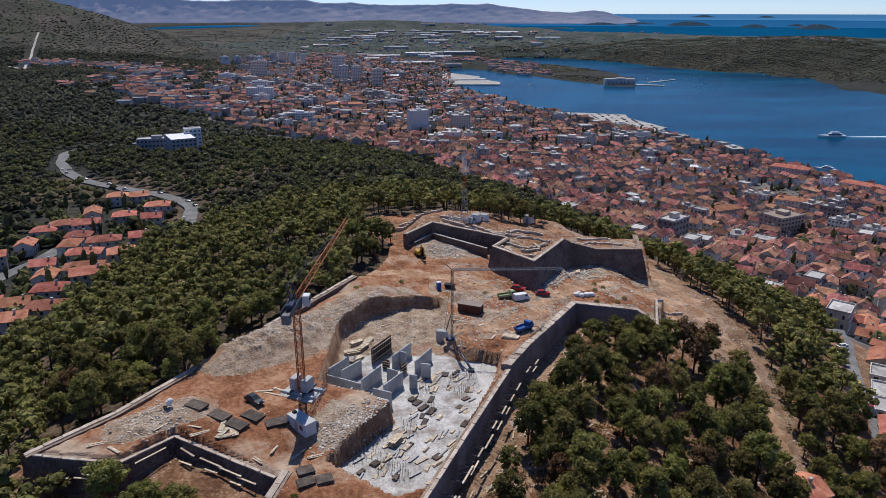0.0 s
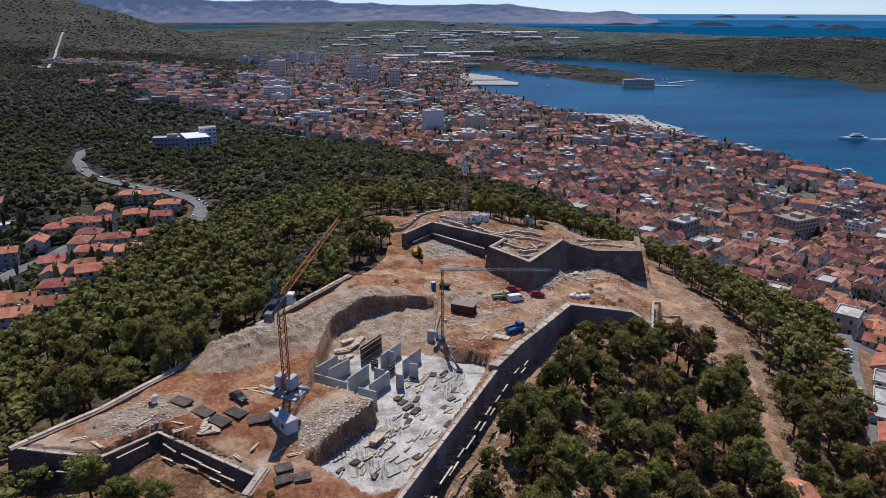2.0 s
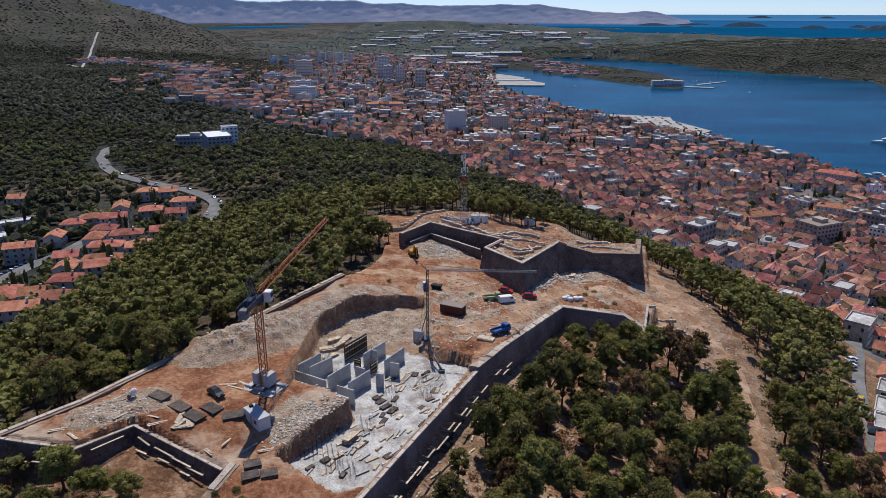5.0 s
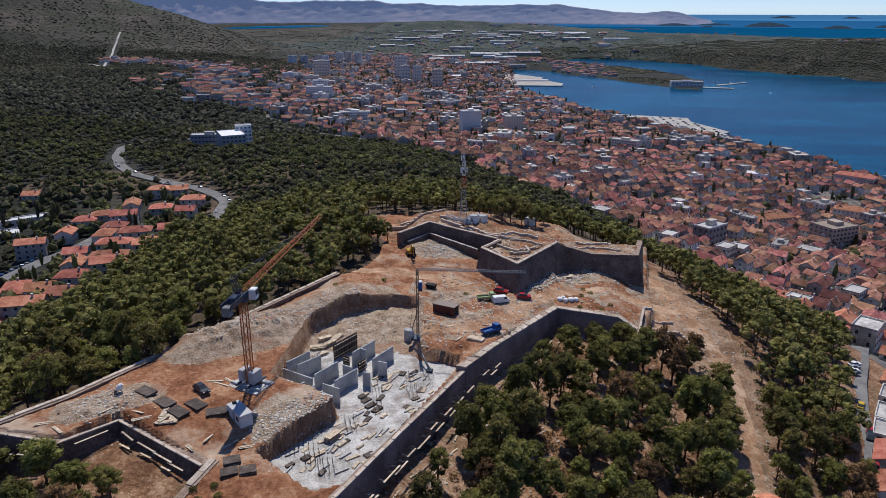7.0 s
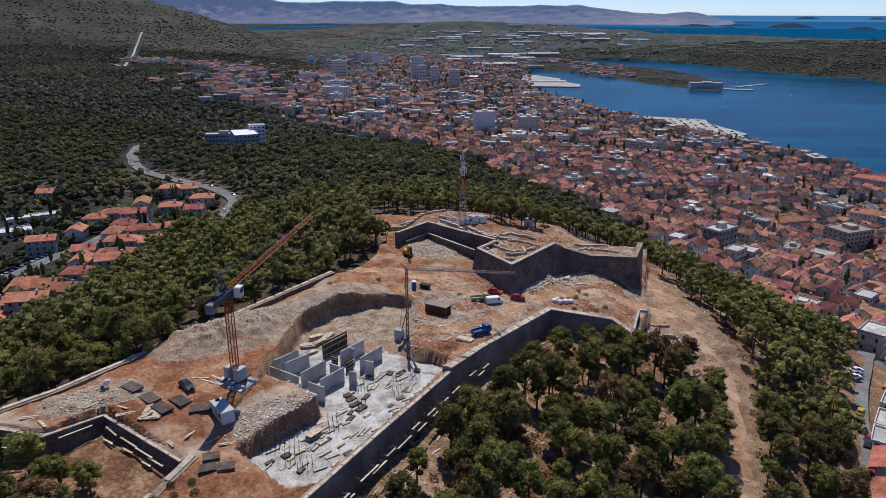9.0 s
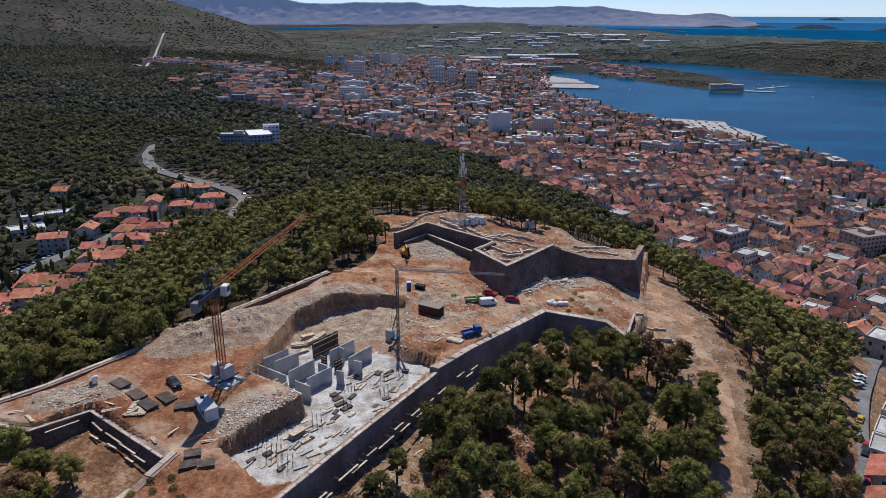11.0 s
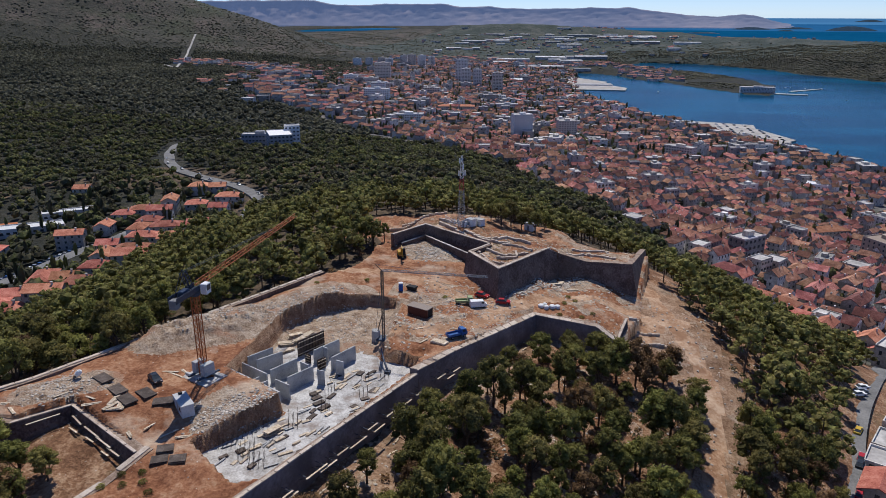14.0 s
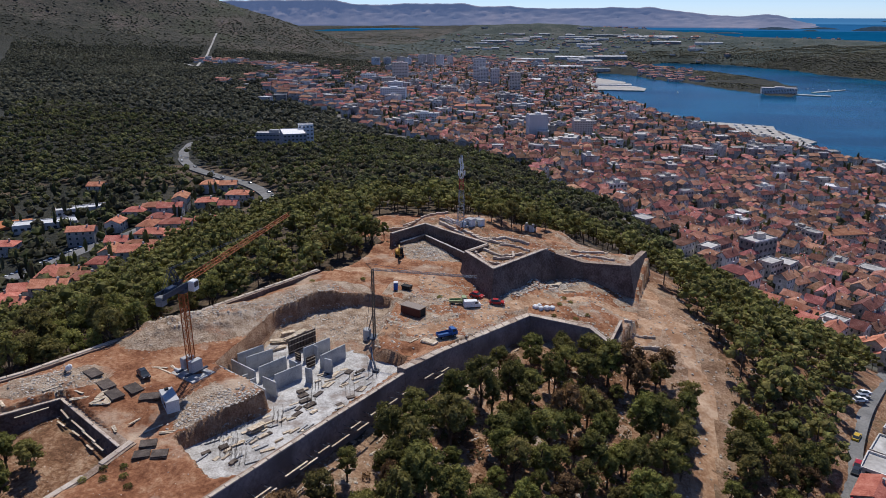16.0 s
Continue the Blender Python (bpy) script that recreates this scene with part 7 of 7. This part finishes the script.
for k in range(34):
    u = 0.04 + 0.92 * k / 34 + pr.uniform(-0.01, 0.01)
    (ax, ay), (bx, by) = ((CURTAIN[0], CURTAIN[5]))
    off = pr.choice((2.4, 3.2, 3.8, 4.6)) + pr.uniform(-0.3, 0.3)
    x, y = ax + (bx - ax) * u + 0.915 * off, ay + (by - ay) * u - 0.40 * off
    t0 = thing("plank", "pale plank lying at the foot of the rampart", "plank", pose(x, y, gz_at(x, y) + 0.16, 0, pr.uniform(-4, 4), 66.4 + pr.uniform(-14, 14)), "planks along the rampart")
    L = pr.uniform(1.6, 4.2)
    part("board", Geo().box(-L / 2, L / 2, -0.17, 0.17, -0.12, 0.05, chamfer=0.02), TIMBER, t0)


# ---- masonry remains on the bastion and behind it ----
def remains(line, h, thick, label="low remains of a stone wall in red earth"):
    t0 = thing("low_wall", label, "wall", pose(0, 0, 0), "masonry remains")
    q = random.Random(line[0][0])
    for (ax, ay), (bx, by) in zip(line, line[1:]):
        n = max(2, int(math.hypot(bx - ax, by - ay) / 1.1))
        d = math.degrees(math.atan2(by - ay, bx - ax))
        for i in range(n):
            x, y = ax + (bx - ax) * (i + 0.5) / n, ay + (by - ay) * (i + 0.5) / n
            L = math.hypot(bx - ax, by - ay) / n
            part("stone_block", Geo().box(-L / 2 + 0.02, L / 2 - 0.02, -thick / 2, thick / 2, -0.8, h * q.uniform(0.75, 1.15), chamfer=0.08), COPING, t0, m=pose(x, y, gz_at(x, y), 0, 0, d + q.uniform(-3, 3)))


for line, h, th in (([(17.5, 209), (22, 201.5), (27, 199.8), (31, 203)], 0.8, 0.7), ([(20, 212), (26, 208), (33, 212.5)], 0.7, 0.7), ([(29.5, 196), (37.5, 215), (39, 219)], 0.6, 0.7), ([(0, 238), (8, 228.5), (16, 218), (22, 215)], 0.9, 0.8),
                    ([(10, 230), (18, 221.5), (27, 220)], 0.7, 0.8), ([(-16, 247), (-8, 251), (0, 252)], 1.4, 0.9), ([(-22, 240), (-14, 243), (-10, 247)], 1.2, 0.8), ([(34, 214.5), (30.5, 218), (24, 219)], 0.6, 0.6), ([(-1, 243), (4, 239.5), (11, 233)], 0.9, 0.8), ([(14, 226), (20, 222), (25, 226), (33, 222)], 0.8, 0.8), ([(24, 205), (30, 207), (29, 213)], 0.8, 0.7), ([(44, 224), (50, 228), (60, 224)], 0.7, 0.7), ([(46, 231), (58, 232)], 0.6, 0.7), ([(66, 188), (73, 190.5), (75, 186)], 0.8, 0.6),
                    ([(63, 193), (72, 195)], 0.6, 0.6)):
    remains(line, h, th)


# ---- loose stones ----
sr = np.random.default_rng(11)


def stones(label, count, place, lo, hi):
    protos_ = []
    for _ in range(6):
        v, t = blob(sr, (0, 0, 0.25), 1.0, 0.7)
        protos_.append((v, t, np.zeros(len(t), int)))
    xy = np.array([place() for _ in range(count)])
    z = ground(xy[:, 0], xy[:, 1])
    rows_ = []
    for (x, y), zz in zip(xy, z):
        s = lo + (hi - lo) * sr.random() ** 2
        rows_.append((int(sr.integers(6)), x, y, zz - 0.05, sr.uniform(0, 6.28), s, s * sr.uniform(0.6, 1.1), s * sr.uniform(0.5, 0.9)))
    tagged(new("rubble", scatter("rubble", protos_, rows_, [STONE])), label, "stones", kind="stuff")


def around(cx, cy, sx, sy):
    return lambda: (cx + sr.normal() * sx, cy + sr.normal() * sy)


stones("heap of pale limestone blocks in the fort court", 900, lambda: (2 + sr.normal() * 4.2 + 0, 219 + sr.normal() * 4.2), 0.15, 0.55)
stones("grey rubble spread over the platform", 900, around(-54, 114.5, 4.5, 3.2), 0.06, 0.35)
stones("rubble on the spoil bank beside the pit", 1600, lambda: (lambda u: (-44 + 30 * u + sr.normal() * 2.6, 143 + 36 * u + sr.normal() * 2.6))(sr.random()), 0.06, 0.42)
stones("stones along the cut below the crane", 900, lambda: (lambda u: (-22 + 10 * u + sr.normal() * 1.6, 112 + 11 * u + sr.normal() * 2.0))(sr.random()), 0.08, 0.4)
stones("rubble and stones between the site tracks", 1100, lambda: (sr.uniform(4, 32), sr.uniform(160, 196)), 0.06, 0.42)
stones("stones at the foot of the bastion", 800, lambda: (lambda u: (28 + 22 * u + sr.normal() * 1.5, 192 + 26 * u + sr.normal() * 2))(sr.random()), 0.1, 0.6)
stones("pale stones scattered on the dry slope", 3000, lambda: (sr.uniform(2, 100), sr.uniform(85, 215)), 0.08, 0.5)
stones("loose blocks on the broken end of the rampart", 380, around(56, 180.5, 3.0, 2.2), 0.12, 0.6)
stones("stones and clods scattered over the red earth", 1400, lambda: (sr.uniform(-60, -10), sr.uniform(76, 200)), 0.04, 0.2)
stones("stone remains spread over the bastion", 1100, lambda: (sr.uniform(14, 58), sr.uniform(196, 234)), 0.08, 0.45)
stones("stones round the footings in the pit", 500, lambda: (sr.uniform(-18, 4), sr.uniform(157, 174)), 0.06, 0.4)

# ---- shrubs on the red earth ----
br = np.random.default_rng(15)
for x, y in ((-27.5, 95.5), (-25.8, 93.2), (-23.0, 94.8), (-20.5, 92.6), (-24.5, 97.0), (-29.0, 92.0), (45, 194), (48, 197), (53, 191), (44, 186.5), (50, 187), (46, 200), (-12, 190), (-24, 181), (12, 186), (36, 170)):
    v, t = leafy(br, (0, 0, 0.3), 0.8, 150, 0.12, 0.55)
    t0 = tagged(new("shrub"), "small green shrub on bare earth", "shrub", "shrubs on the site")
    t0.matrix_basis = pose(x, y, gz_at(x, y) - 0.05, 0, 0, br.uniform(0, 360))
    part("foliage", joined("foliage", v, t, [NEEDLE], np.zeros(len(t))), NEEDLE, t0)

# ---- boats ----
def boat(x, y, L, turn, label, name="boat"):
    t0 = thing(name, label, "boat", pose(x, y, 0, 0, 0, turn), "boats on the bay")
    w = L * 0.22
    ring = [(-L / 2, -w / 2), (L * 0.2, -w / 2), (L / 2, 0), (L * 0.2, w / 2), (-L / 2, w / 2)]
    part("hull", Geo().prism(ring, -0.5, L * 0.07), WHITE, t0)
    part("deckhouse", Geo().box(-L * 0.36, L * 0.12, -w * 0.36, w * 0.36, L * 0.07, L * 0.14, chamfer=0.1).box(-L * 0.26, L * 0.02, -w * 0.3, w * 0.3, L * 0.141, L * 0.19, chamfer=0.1), WHITE, t0)
    part("window_band", Geo().box(-L * 0.34, L * 0.125, -w * 0.365, w * 0.365, L * 0.09, L * 0.12), GLASS, t0)
    return t0


boat(610, 1108, 42, 178, "white passenger ferry crossing the bay", "ferry")
boat(478, 870, 26, 140, "white excursion boat at the quay")
for x, y, L, a in ((600, 1990, 9, 20), (620, 2060, 10, 60), (575, 2075, 8, 30), (590, 2090, 9, 75), (230, 1905, 14, 100), (980, 2210, 9, 10), (1030, 2190, 10, 30), (640, 1800, 7, 20)):
    boat(x, y, L, a, "small white motor boat on blue water")
foam = Geo()
for s in (-1, 1):
    foam.add([(632, 1108, 0.06), (640, 1108 + s * 2.5, 0.06), (760, 1112 + s * 9, 0.06), (700, 1110, 0.06)], [(0, 1, 2, 3)])
tagged(part("wake", foam, paint("foam", (0.62, 0.68, 0.72), 0.6)), "pale foaming wake behind the ferry", "wake", kind="structure")
# cars on the pier
cr = np.random.default_rng(9)
g = Geo().box(-2.1, 2.1, -0.85, 0.85, 0.3, 0.95, chamfer=0.1).box(-1.4, 0.9, -0.75, 0.75, 0.951, 1.45, chamfer=0.15)
v, t, s = g.arrays()
car_rows = []
for i in range(260):
    a, b = cr.integers(12), cr.integers(26)
    x, y = 205 + a * 15, 1130 + b * 9.6
    if inside(PIER, [x], [y])[0] and edge(PIER, [x], [y])[0] > 7 and cr.random() < 0.75:
        car_rows.append((int(cr.integers(3)), x + cr.normal() * 0.4, y, 1.9, 0.35 + cr.normal() * 0.03, 1.15, 1.15, 1.1))
tagged(new("parked_cars", scatter("parked_cars", [(v, t, s), (v, t, s + 1), (v, t, s + 2)], car_rows, [WHITE, SILVER, DARKCAR])), "rows of parked cars on the harbour pier", "cars", kind="stuff")
